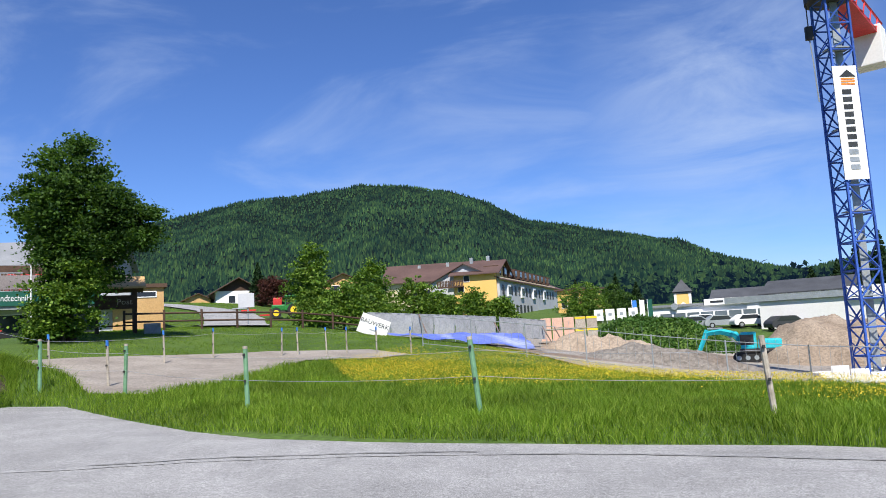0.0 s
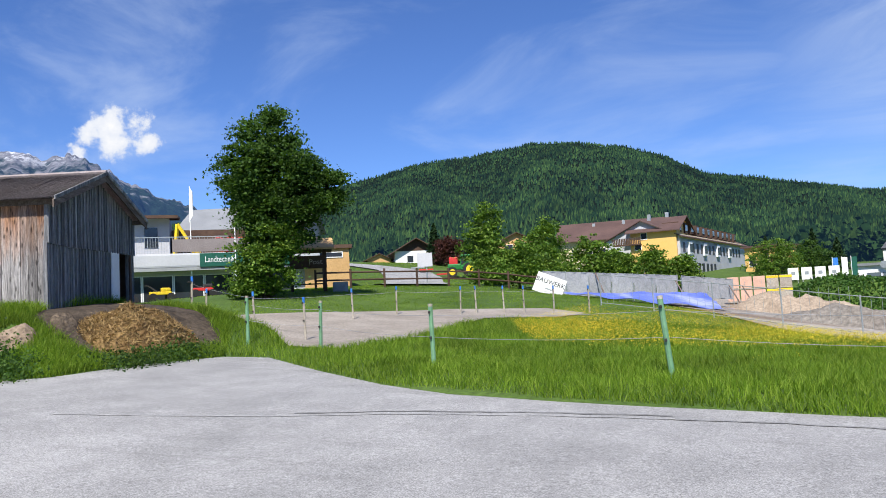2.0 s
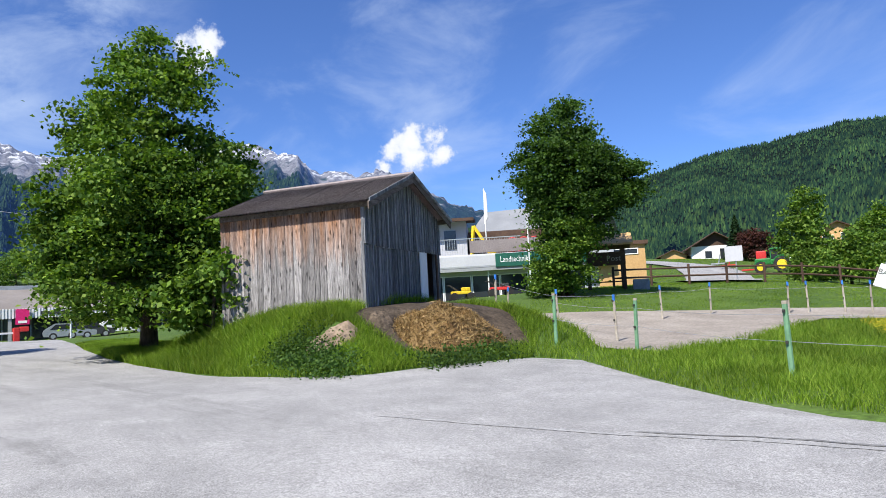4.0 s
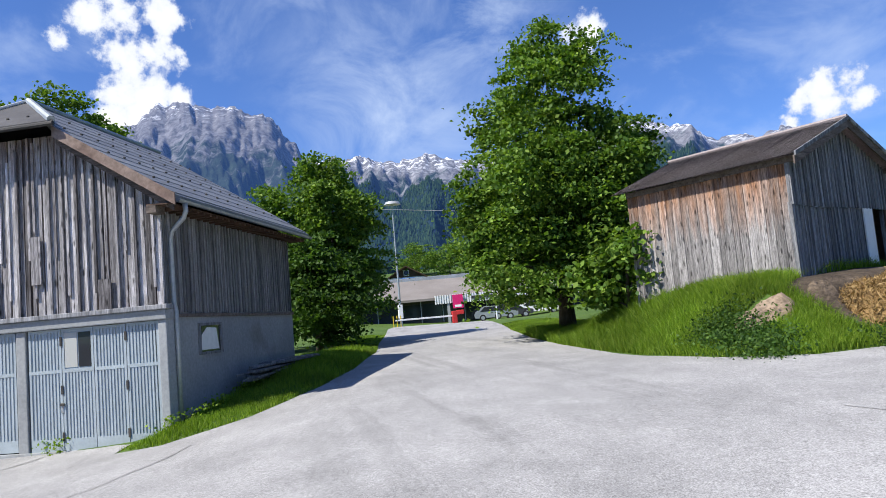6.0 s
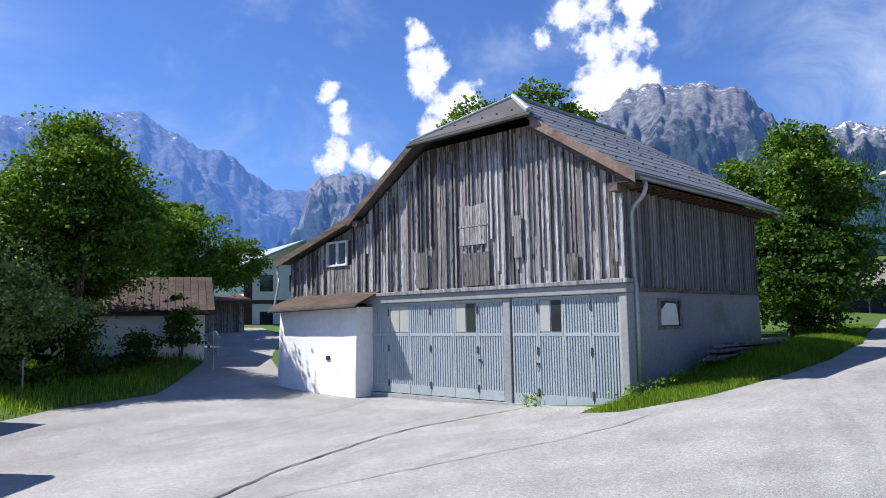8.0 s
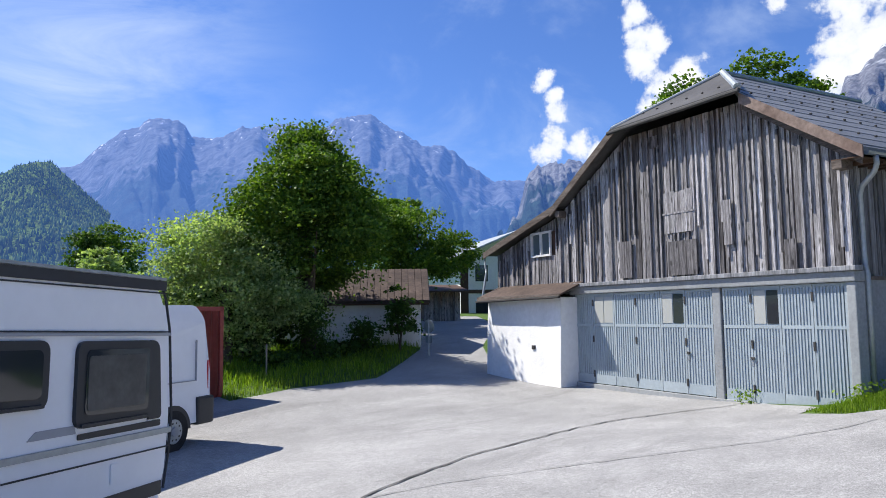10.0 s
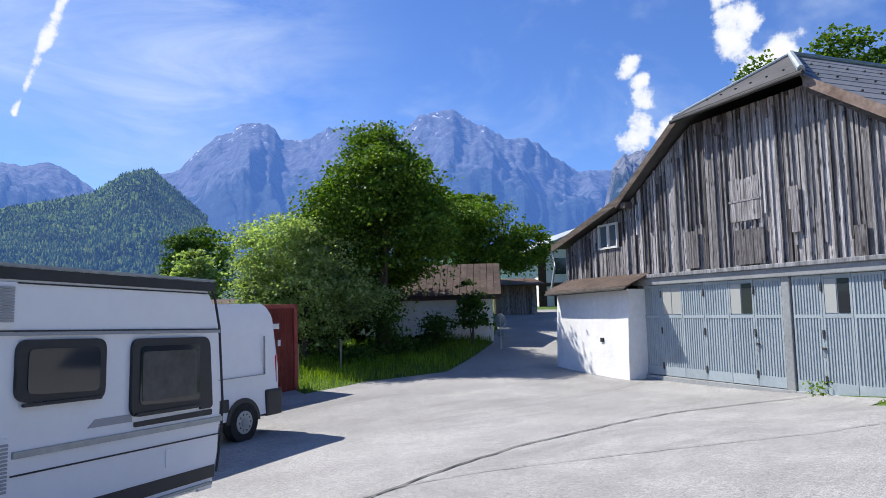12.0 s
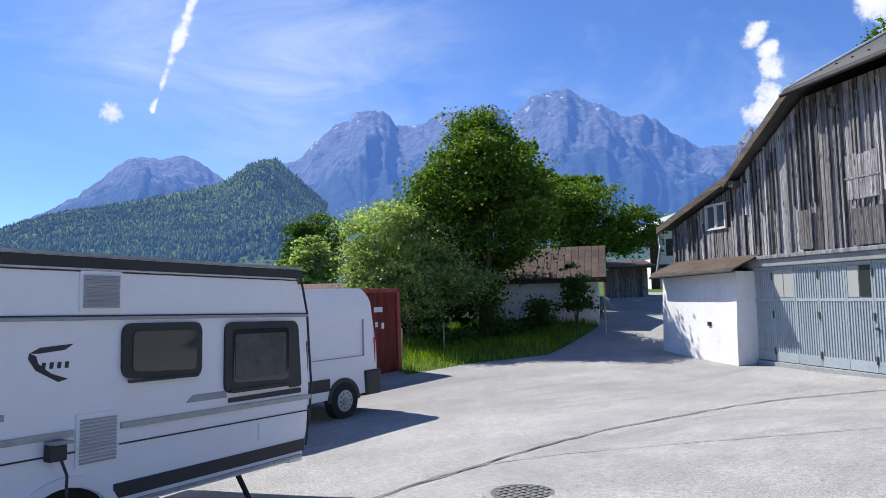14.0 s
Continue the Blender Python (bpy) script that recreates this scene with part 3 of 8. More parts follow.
def letters(text, size, m, material, parent, thick=0.004, label="lettering"):
    """Raised letters in the built-in font, as a mesh."""
    cu = bpy.data.curves.new("lettering", "FONT")
    cu.body, cu.size, cu.extrude, cu.align_x, cu.align_y, cu.resolution_u = text, size, thick, "CENTER", "CENTER", 2
    tmp = bpy.data.objects.new("lettering", cu)
    scene.collection.objects.link(tmp)
    me = bpy.data.meshes.new_from_object(tmp.evaluated_get(bpy.context.evaluated_depsgraph_get()))
    bpy.data.objects.remove(tmp)
    me.materials.clear()
    me.materials.append(material)
    ob = new("lettering", me)
    ob.parent = parent
    ob.matrix_local = m
    return ob


# ---- the lie of the land ----
SPOTS = np.array([
    (0, 0, 0), (3.2, 9.4, .1), (-2.5, 10.1, .25), (-8.2, 12.3, .42), (-13.2, 9.8, .58), (-19.2, 8.9, .6), (-27, 9.4, .85), (-41, 12, 1.2),
    (-16.2, -.4, .2), (-18.8, 1.4, .52), (-25.5, 3.2, .78), (-46, 6.5, 1.15), (-17, -1.7, -.05), (-21.7, -13.7, -.1), (-8, -4, -.22), (-9, -10, -.42), (-4, -7, -.5), (-23, -18, .5),
    (7, 20, -.4), (9, 28, -1.2), (12.6, 38, -1.75), (12, 61, -1.6), (-4, 36, .5), (8, 95, .8), (30, 80, .2), (-13, 48, 1.6), (-14, 29, 1.1), (-22, 28, 2.2),
    (-18, 45, 2.5), (-26, 50, 2.9), (-30, 65, 3.6), (-48, 82.5, 6.0), (-37, 82, 4.4), (-14, 110, 3.4), (-55, 105, 8), (-45, 43, 2.6), (-62, 11, 1.45), (-78, 18, 1.4), (40, 20, -1.2), (-100, 20, 6.3), (-130, 32, 11), (-108, 8, 7.2)])
RING = np.array([(-320 * math.sin(a), 320 * math.cos(a), 5.0 + 3 * math.cos(a - 0.9)) for a in np.linspace(0, 2 * math.pi, 12, endpoint=False)])
KNOTS = np.vstack([SPOTS, RING])


def plate_kernel(d):
    return np.where(d > 1e-9, d * d * np.log(np.maximum(d, 1e-9)), 0.0)


def plate_fit(k):
    n = len(k)
    d = np.hypot(k[:, None, 0] - k[None, :, 0], k[:, None, 1] - k[None, :, 1])
    a = np.zeros((n + 3, n + 3))
    a[:n, :n] = plate_kernel(d) + 0.5 * np.eye(n)
    a[:n, n] = a[n, :n] = 1
    a[:n, n + 1:] = k[:, :2]
    a[n + 1:, :n] = k[:, :2].T
    return np.linalg.solve(a, np.r_[k[:, 2], 0, 0, 0])


WEIGHTS = plate_fit(KNOTS)
# edge of the asphalt: along the meadow, round the shed's bank, up the lane, back past the barn and round behind the parked vehicles
LOT = np.array([(14, 7.6), (7, 8.9), (3.2, 9.5), (0.9, 9.5), (-2.5, 9.75), (-4.4, 10.1), (-5.9, 10.8), (-8.2, 12.3), (-11.2, 14.4), (-12.6, 14.3), (-13.4, 12.2),
                (-13.3, 10.0), (-14.6, 8.9), (-17, 8.4), (-19.6, 8.6), (-23, 8.7), (-27, 9.2), (-33, 10.3), (-41, 12.2), (-52, 14.6), (-66, 17.5), (-67, 10.3), (-55, 7.6), (-45.9, 6.3), (-35, 4.6),
                (-28, 3.7), (-22, 2.4), (-18.8, 1.4), (-16.4, -0.1), (-15.7, -1.6), (-16.3, -2.5), (-17.4, -2.4), (-21.9, -13.6), (-25, -16.5), (-32, -21), (-38, -27), (-36, -30), (-28, -22.5), (-22.5, -17.6), (-17.6, -14.9),
                (-14.6, -15.1), (-12.2, -14.5), (-14, -22), (0, -24), (14, -18)])


def inside(x, y, poly):
    hit = np.zeros(x.shape, bool)
    for (x0, y0), (x1, y1) in zip(poly, np.roll(poly, -1, 0)):
        if y0 != y1:
            hit ^= ((y0 > y) != (y1 > y)) & (x < (x1 - x0) * (y - y0) / (y1 - y0) + x0)
    return hit


def edge_gap(x, y, poly):
    """Distance to a polygon's edge, negative inside."""
    best = np.full(x.shape, 1e9)
    for (x0, y0), (x1, y1) in zip(poly, np.roll(poly, -1, 0)):
        l2 = (x1 - x0) ** 2 + (y1 - y0) ** 2
        u = np.clip(((x - x0) * (x1 - x0) + (y - y0) * (y1 - y0)) / l2, 0, 1)
        best = np.minimum(best, np.hypot(x - x0 - u * (x1 - x0), y - y0 - u * (y1 - y0)))
    return np.where(inside(x, y, poly), -best, best)


def step(u):
    u = np.clip(u, 0, 1)
    return u * u * (3 - 2 * u)


def lie(x, y):
    """Height of the bare, smooth ground."""
    x, y = np.atleast_1d(np.asarray(x, float)), np.atleast_1d(np.asarray(y, float))
    z = np.full(x.shape, WEIGHTS[len(KNOTS)]) + WEIGHTS[-2] * x + WEIGHTS[-1] * y
    for w, (kx, ky, _) in zip(WEIGHTS, KNOTS):
        z = z + w * plate_kernel(np.hypot(x - kx, y - ky))
    r = np.hypot(x, y)
    return z * (1 - step((r - 260) / 120)) + 6 * step((r - 260) / 120)


def land(x, y):
    """Height of the ground with its banks beside the asphalt."""
    x, y = np.atleast_1d(np.asarray(x, float)), np.atleast_1d(np.asarray(y, float))
    z, gap = lie(x, y), edge_gap(x, y, LOT)
    near = np.exp(-(((x + 18.5) / 5.2) ** 4 + ((y - 13.0) / 5.0) ** 4))
    bank = 1.25 * step(gap / 2.6) * near
    lip = 0.18 * step(gap / 0.9) * np.exp(-np.hypot(x, y) / 40)
    bank = bank + 0.2 * step(gap / 1.2) * np.exp(-(((x + 23) / 3.6) ** 4 + ((y - 0.9) / 1.6) ** 4))
    return z + np.where(gap > 0, bank + lip, -0.09 * step(-gap / 0.5) * (np.hypot(x, y) < 80))


def land1(x, y):
    return float(land(x, y)[0])


def sheet(name, poly, grid, lift, material, height=lie, parent=None):
    """A ground surface with a polygon for its edge, following the land."""
    poly = np.asarray(poly, float)
    rim = []
    for a, b in zip(poly, np.roll(poly, -1, 0)):
        n = max(1, int(np.hypot(*(b - a)) / grid))
        rim += [a + (b - a) * i / n for i in range(n)]
    rim = np.array(rim)
    gx, gy = np.meshgrid(np.arange(poly[:, 0].min(), poly[:, 0].max(), grid), np.arange(poly[:, 1].min(), poly[:, 1].max(), grid))
    keep = edge_gap(gx, gy, poly) < -0.3 * grid
    pts = np.vstack([rim, np.stack([gx[keep], gy[keep]], 1)])
    n = len(rim)
    out = delaunay_2d_cdt([Vector(p) for p in pts], [(i, (i + 1) % n) for i in range(n)], [], 1, 1e-5)
    xy = np.array([v[:] for v in out[0]])
    z = height(xy[:, 0], xy[:, 1]) + lift
    return raw(name, np.c_[xy, z], np.array(out[2]), material, parent, True)


from mathutils.geometry import delaunay_2d_cdt

spread = np.concatenate([-np.geomspace(600, 46, 34)[:-1], np.linspace(-46, 46, 231), np.geomspace(46, 600, 34)[1:]])
GX, GY = np.meshgrid(spread - 8, spread + 8)
gz = land(GX.ravel(), GY.ravel())
n = len(spread)
idx = np.arange(n * n).reshape(n, n)
quads = np.stack([idx[:-1, :-1], idx[:-1, 1:], idx[1:, 1:], idx[1:, :-1]], -1).reshape(-1, 4)
ground = raw("ground", np.c_[GX.ravel(), GY.ravel(), gz], quads, M_GROUND, None, True)
tagged(ground, "green grassy valley ground around the asphalt lot", "ground", kind="structure")
lot = sheet("road", LOT, 0.8, 0.0, M_ASPHALT)
tagged(lot, "worn pale grey asphalt lot and lane with patches", "asphalt", kind="structure")


# ---- mountains ----
def ridge_mesh(name, profile, near, far, rough, material, label, steps=60, power=1.6, seed=0.0, foot=6.0, crag=0.0, wide=0.16):
    """Slopes that climb from the valley to a skyline given as (azimuth, elevation) pairs, and fall off behind it; crag breaks the rock into buttresses and gullies."""
    prof = sorted(profile)
    az = np.arange(prof[0][0], prof[-1][0], wide)
    el = np.interp(az, [p[0] for p in prof], [p[1] for p in prof])
    verts = []
    for j in range(steps + 4):
        u = j / (steps - 1)
        r = near + (far - near) * u
        for a, e in zip(az, el):
            x, y = -r * math.sin(radians(a)), r * math.cos(radians(a))
            top = far * math.tan(radians(e + 1.1 * crag * noise.fractal(Vector((a * 1.7, seed, 0.3)), 0.7, 2.3, 5)))
            if u <= 1:
                f = u ** power
                rib = noise.fractal(Vector((a * 0.16 + seed, u * 1.6, seed)), 0.9, 2.1, 7)
                fine = noise.fractal(Vector((x * 0.006, y * 0.006, seed)), 0.8, 2.2, 5)
                z = foot + (top - foot) * f * (1 + rough * rib * (1 - u) ** 0.6) + rough * 60 * fine * u * (0.35 if u > 0.97 else 1)
                if crag:
                    gully = noise.ridged_multi_fractal(Vector((a * 0.42 + 0.8 * rib, u * 1.9 + seed, seed * 2)), 0.85, 2.2, 6, 1.0, 2.0) - 1.0
                    z += crag * 210 * gully * min(1.0, 2.2 * u) * (1 - u ** 6)
            else:
                z = top - (u - 1) * (far - near) * 0.6
            verts.append((x, y, z))
    k = len(az)
    i = np.arange((steps + 4) * k).reshape(-1, k)
    faces = np.stack([i[:-1, :-1], i[1:, :-1], i[1:, 1:], i[:-1, 1:]], -1).reshape(-1, 4)
    ob = raw(name, verts, faces, material, None, not crag)
    tagged(ob, label, "mountain", kind="structure")
    return ob, np.array(verts).reshape(-1, k, 3)


HILL = [(-75, 9), (-60, 7), (-45, 5), (-30, 4.2), (-20.3, 3.6), (-17.3, 3.1), (-15.1, 2.9), (-10.8, 4.0), (-7, 5.6), (-2.9, 6.8), (1.3, 7.8), (4.3, 8.4), (7.8, 10.1), (10, 10.9), (13.5, 11.4), (17.1, 11.8),
        (18.9, 11.5), (22.4, 10.9), (26.7, 10.6), (31.9, 9.4), (35, 8.7), (39, 7.9), (42.4, 7.2), (46, 6.2), (52, 5), (60, 4), (75, 3.5)]
# a trace of haze emitted by the hill surface too
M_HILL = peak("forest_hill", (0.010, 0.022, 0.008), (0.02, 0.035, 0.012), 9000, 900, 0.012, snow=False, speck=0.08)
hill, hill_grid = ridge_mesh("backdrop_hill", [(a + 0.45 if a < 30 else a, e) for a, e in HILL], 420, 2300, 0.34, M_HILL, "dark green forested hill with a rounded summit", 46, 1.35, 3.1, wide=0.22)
WEST = [(40, 6.5), (43.5, 7.6), (45.1, 8.4), (46.7, 9.0), (49.5, 10.2), (51.5, 11.0), (53.3, 11.2), (55.4, 11.4), (56.5, 11.3), (57.1, 11.7), (58.0, 12.6), (58.7, 12.9), (59.8, 12.9), (61.1, 13.5), (62.2, 13.7), (63.1, 13.5), (66, 13.2), (70, 11.9), (73, 12.0),
        (75.9, 12.3), (76.9, 12.5), (78.6, 12.9), (79.6, 12.8), (81.1, 12.5), (83.1, 12.8), (86.0, 12.8), (88.5, 12.6), (95, 11), (104, 10)]
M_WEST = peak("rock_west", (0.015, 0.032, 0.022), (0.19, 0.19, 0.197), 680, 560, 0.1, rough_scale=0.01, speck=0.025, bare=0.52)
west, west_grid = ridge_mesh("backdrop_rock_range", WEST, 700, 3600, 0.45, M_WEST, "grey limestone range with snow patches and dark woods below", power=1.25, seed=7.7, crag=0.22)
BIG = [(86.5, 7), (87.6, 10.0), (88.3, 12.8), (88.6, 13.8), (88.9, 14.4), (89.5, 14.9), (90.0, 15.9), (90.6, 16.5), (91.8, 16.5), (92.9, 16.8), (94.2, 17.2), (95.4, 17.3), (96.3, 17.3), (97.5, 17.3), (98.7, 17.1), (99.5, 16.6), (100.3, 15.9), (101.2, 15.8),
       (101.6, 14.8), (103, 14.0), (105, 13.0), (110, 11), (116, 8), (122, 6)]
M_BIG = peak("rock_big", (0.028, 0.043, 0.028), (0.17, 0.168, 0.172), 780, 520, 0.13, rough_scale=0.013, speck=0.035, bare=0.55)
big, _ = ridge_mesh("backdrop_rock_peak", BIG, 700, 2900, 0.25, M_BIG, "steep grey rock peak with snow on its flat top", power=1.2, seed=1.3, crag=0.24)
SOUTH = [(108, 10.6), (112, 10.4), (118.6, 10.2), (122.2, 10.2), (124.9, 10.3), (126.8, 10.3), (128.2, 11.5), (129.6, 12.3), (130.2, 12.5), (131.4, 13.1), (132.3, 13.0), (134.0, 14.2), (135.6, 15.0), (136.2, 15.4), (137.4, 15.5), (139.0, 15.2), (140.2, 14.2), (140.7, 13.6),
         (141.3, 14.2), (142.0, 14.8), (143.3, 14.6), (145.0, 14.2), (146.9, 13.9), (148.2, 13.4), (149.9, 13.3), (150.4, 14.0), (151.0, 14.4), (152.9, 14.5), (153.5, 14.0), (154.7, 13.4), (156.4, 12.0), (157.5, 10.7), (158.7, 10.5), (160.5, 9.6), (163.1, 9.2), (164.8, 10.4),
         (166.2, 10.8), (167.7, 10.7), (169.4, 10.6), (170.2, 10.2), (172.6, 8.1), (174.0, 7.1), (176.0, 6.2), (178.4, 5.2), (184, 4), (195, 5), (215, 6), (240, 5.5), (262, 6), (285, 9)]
# dark bluish base: backlit shade and haze put into the rock colour
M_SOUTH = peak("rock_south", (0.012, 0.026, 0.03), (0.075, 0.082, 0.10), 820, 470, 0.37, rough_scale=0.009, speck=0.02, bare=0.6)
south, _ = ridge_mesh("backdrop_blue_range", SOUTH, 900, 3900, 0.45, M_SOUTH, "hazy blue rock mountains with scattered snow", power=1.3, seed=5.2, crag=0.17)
CLIFF = [(108, 9.0), (112, 10.6), (117.6, 11.2), (120.2, 11.5), (121.5, 11.6), (123.2, 11.3), (123.9, 11.0), (124.3, 9.6), (124.8, 7.5), (126, 6.5), (130, 5.0), (134, 4.0)]
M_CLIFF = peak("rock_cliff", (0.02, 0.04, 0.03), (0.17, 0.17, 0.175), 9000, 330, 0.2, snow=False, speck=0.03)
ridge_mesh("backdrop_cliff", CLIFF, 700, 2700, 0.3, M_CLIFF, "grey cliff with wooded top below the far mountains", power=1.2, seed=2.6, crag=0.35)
MID = [(104, 3), (112, 3.5), (120, 4.5), (128, 5.5), (136, 6), (142, 4.5), (149, 3.3), (151.6, 4.2), (153.2, 5.2), (154.6, 6.8), (156.4, 8.4), (158.6, 10.3), (159.2, 10.9), (160.0, 10.9), (161.3, 10.5), (163.1, 9.0), (165.4, 8.4), (169.0, 7.7), (173.8, 6.6), (178.4, 5.1), (184, 4), (200, 3.5), (240, 3.5), (285, 4)]
# emission again carries the haze over the foothill
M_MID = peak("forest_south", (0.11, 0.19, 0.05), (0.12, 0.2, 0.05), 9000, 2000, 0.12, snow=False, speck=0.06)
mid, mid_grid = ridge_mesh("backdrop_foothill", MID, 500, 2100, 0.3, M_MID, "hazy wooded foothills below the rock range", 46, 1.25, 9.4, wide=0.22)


def far_woods(name, grid, count, rows, size, material, label, seed, clearing=None):
    """Thousands of small spruces standing on a slope, one object."""
    rng = np.random.default_rng(seed)
    nr, nc, _ = grid.shape
    u, v = rows[0] + (rows[1] - rows[0]) * rng.random(count) ** 0.8, rng.random(count) * (nc - 2)
    i, j = u.astype(int), v.astype(int)
    fu, fv = (u - i)[:, None], (v - j)[:, None]
    p = (grid[i, j] * (1 - fu) + grid[i + 1, j] * fu) * (1 - fv) + (grid[i, j + 1] * (1 - fu) + grid[i + 1, j + 1] * fu) * fv
    if clearing:
        az, el = np.degrees(np.arctan2(-p[:, 0], p[:, 1])) % 360, np.degrees(np.arctan2(p[:, 2], np.hypot(p[:, 0], p[:, 1])))
        lo, hi, foot, top = clearing
        p = p[~((az > lo) & (az < hi) & (el > foot) & (el < top - 0.75 * (hi - az)))]
        count = len(p)
    h = size * (0.55 + 0.7 * rng.random(count))
    w = h * (0.20 + 0.14 * rng.random(count))
    turn = rng.random(count) * 6.28
    verts = np.zeros((count, 6, 3))
    for k in range(3):
        a = turn + 2 * math.pi * k / 3
        ring = np.stack([np.cos(a) * w, np.sin(a) * w, h * (0.12 + 0.1 * rng.random(count))], 1)
        verts[:, k] = p + ring
        a2 = a + 0.7
        verts[:, 3 + k] = p + np.stack([np.cos(a2) * w * 0.55, np.sin(a2) * w * 0.55, h * 0.5], 1)
    tip = p + np.stack([w * 0.1, w * 0.1, h], 1)
    verts = np.concatenate([verts, tip[:, None]], 1)
    f = []
    for k in range(3):
        k2 = (k + 1) % 3
        f += [(k, k2, 3 + k), (k2, 3 + k2, 3 + k), (3 + k, 3 + k2, 6)]
    faces = (np.array(f)[None] + 7 * np.arange(count)[:, None, None]).reshape(-1, 3)
    ob = raw(name, verts.reshape(-1, 3), faces, material)
    return tagged(ob, label, "forest", kind="stuff")


# far spruces shine faintly blue, haze painted on as emission
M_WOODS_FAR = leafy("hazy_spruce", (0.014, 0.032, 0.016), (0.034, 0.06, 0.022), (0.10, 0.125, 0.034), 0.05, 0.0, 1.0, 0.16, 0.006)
M_WOODS_WEST = leafy("hazed_west_spruce", (0.012, 0.028, 0.02), (0.02, 0.042, 0.026), (0.04, 0.07, 0.03), 0.05, 0.0, 1.0, 0.06)
far_woods("slope_forest", west_grid[:, 82:330], 26000, (4, 35), 14.0, M_WOODS_WEST, "dark spruce forest on the lower rock slopes", 8)
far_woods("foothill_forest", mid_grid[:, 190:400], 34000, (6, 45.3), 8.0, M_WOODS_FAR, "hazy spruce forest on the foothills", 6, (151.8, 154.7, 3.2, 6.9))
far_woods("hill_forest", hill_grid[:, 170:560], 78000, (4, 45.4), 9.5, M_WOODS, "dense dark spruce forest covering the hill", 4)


# ---- the big barn ----
def frame_at(x, y, z, ux, uy):
    """A pose whose x axis runs along (ux, uy) and whose z axis points up."""
    return pose(x, y, z, 0, 0, math.degrees(math.atan2(uy, ux)))


def wall_top(x):
    return float(np.interp(x, [-0.45, 2.0, 5.9, 8.66, 8.67, 12.3], [4.68, 6.42, 6.42, 4.78, 4.74, 3.72]))


def board_row(parent, xs, low, top, y, thick, materials, rng, ragged=0.06, name="board"):
    """Upright boards side by side, each its own piece, with uneven edges and lower ends."""
    for a, b in zip(xs, xs[1:]):
        t0, t1 = top(a + 0.004), top(b - 0.004)
        lo = low + rng.uniform(-ragged, ragged * 0.4)
        out = y + rng.uniform(0, 0.022)
        bm = bmesh.new()
        lean = rng.uniform(-0.012, 0.012)
        g = rng.uniform(0.006, 0.024)
        pts = [(a + g + lean, lo), (b - g + lean, lo + rng.uniform(-0.02, 0.02)), (b - g, t1), (a + g, t0)]
        front = [bm.verts.new((u, out + thick, v)) for u, v in pts]
        back = [bm.verts.new((u, y - 0.01, v)) for u, v in pts]
        bm.faces.new(front)
        for i in range(4):
            bm.faces.new((front[i], back[i], back[(i + 1) % 4], front[(i + 1) % 4]))
        bmesh.ops.recalc_face_normals(bm, faces=bm.faces)
        part(name, bm, rng.choice(materials), parent)


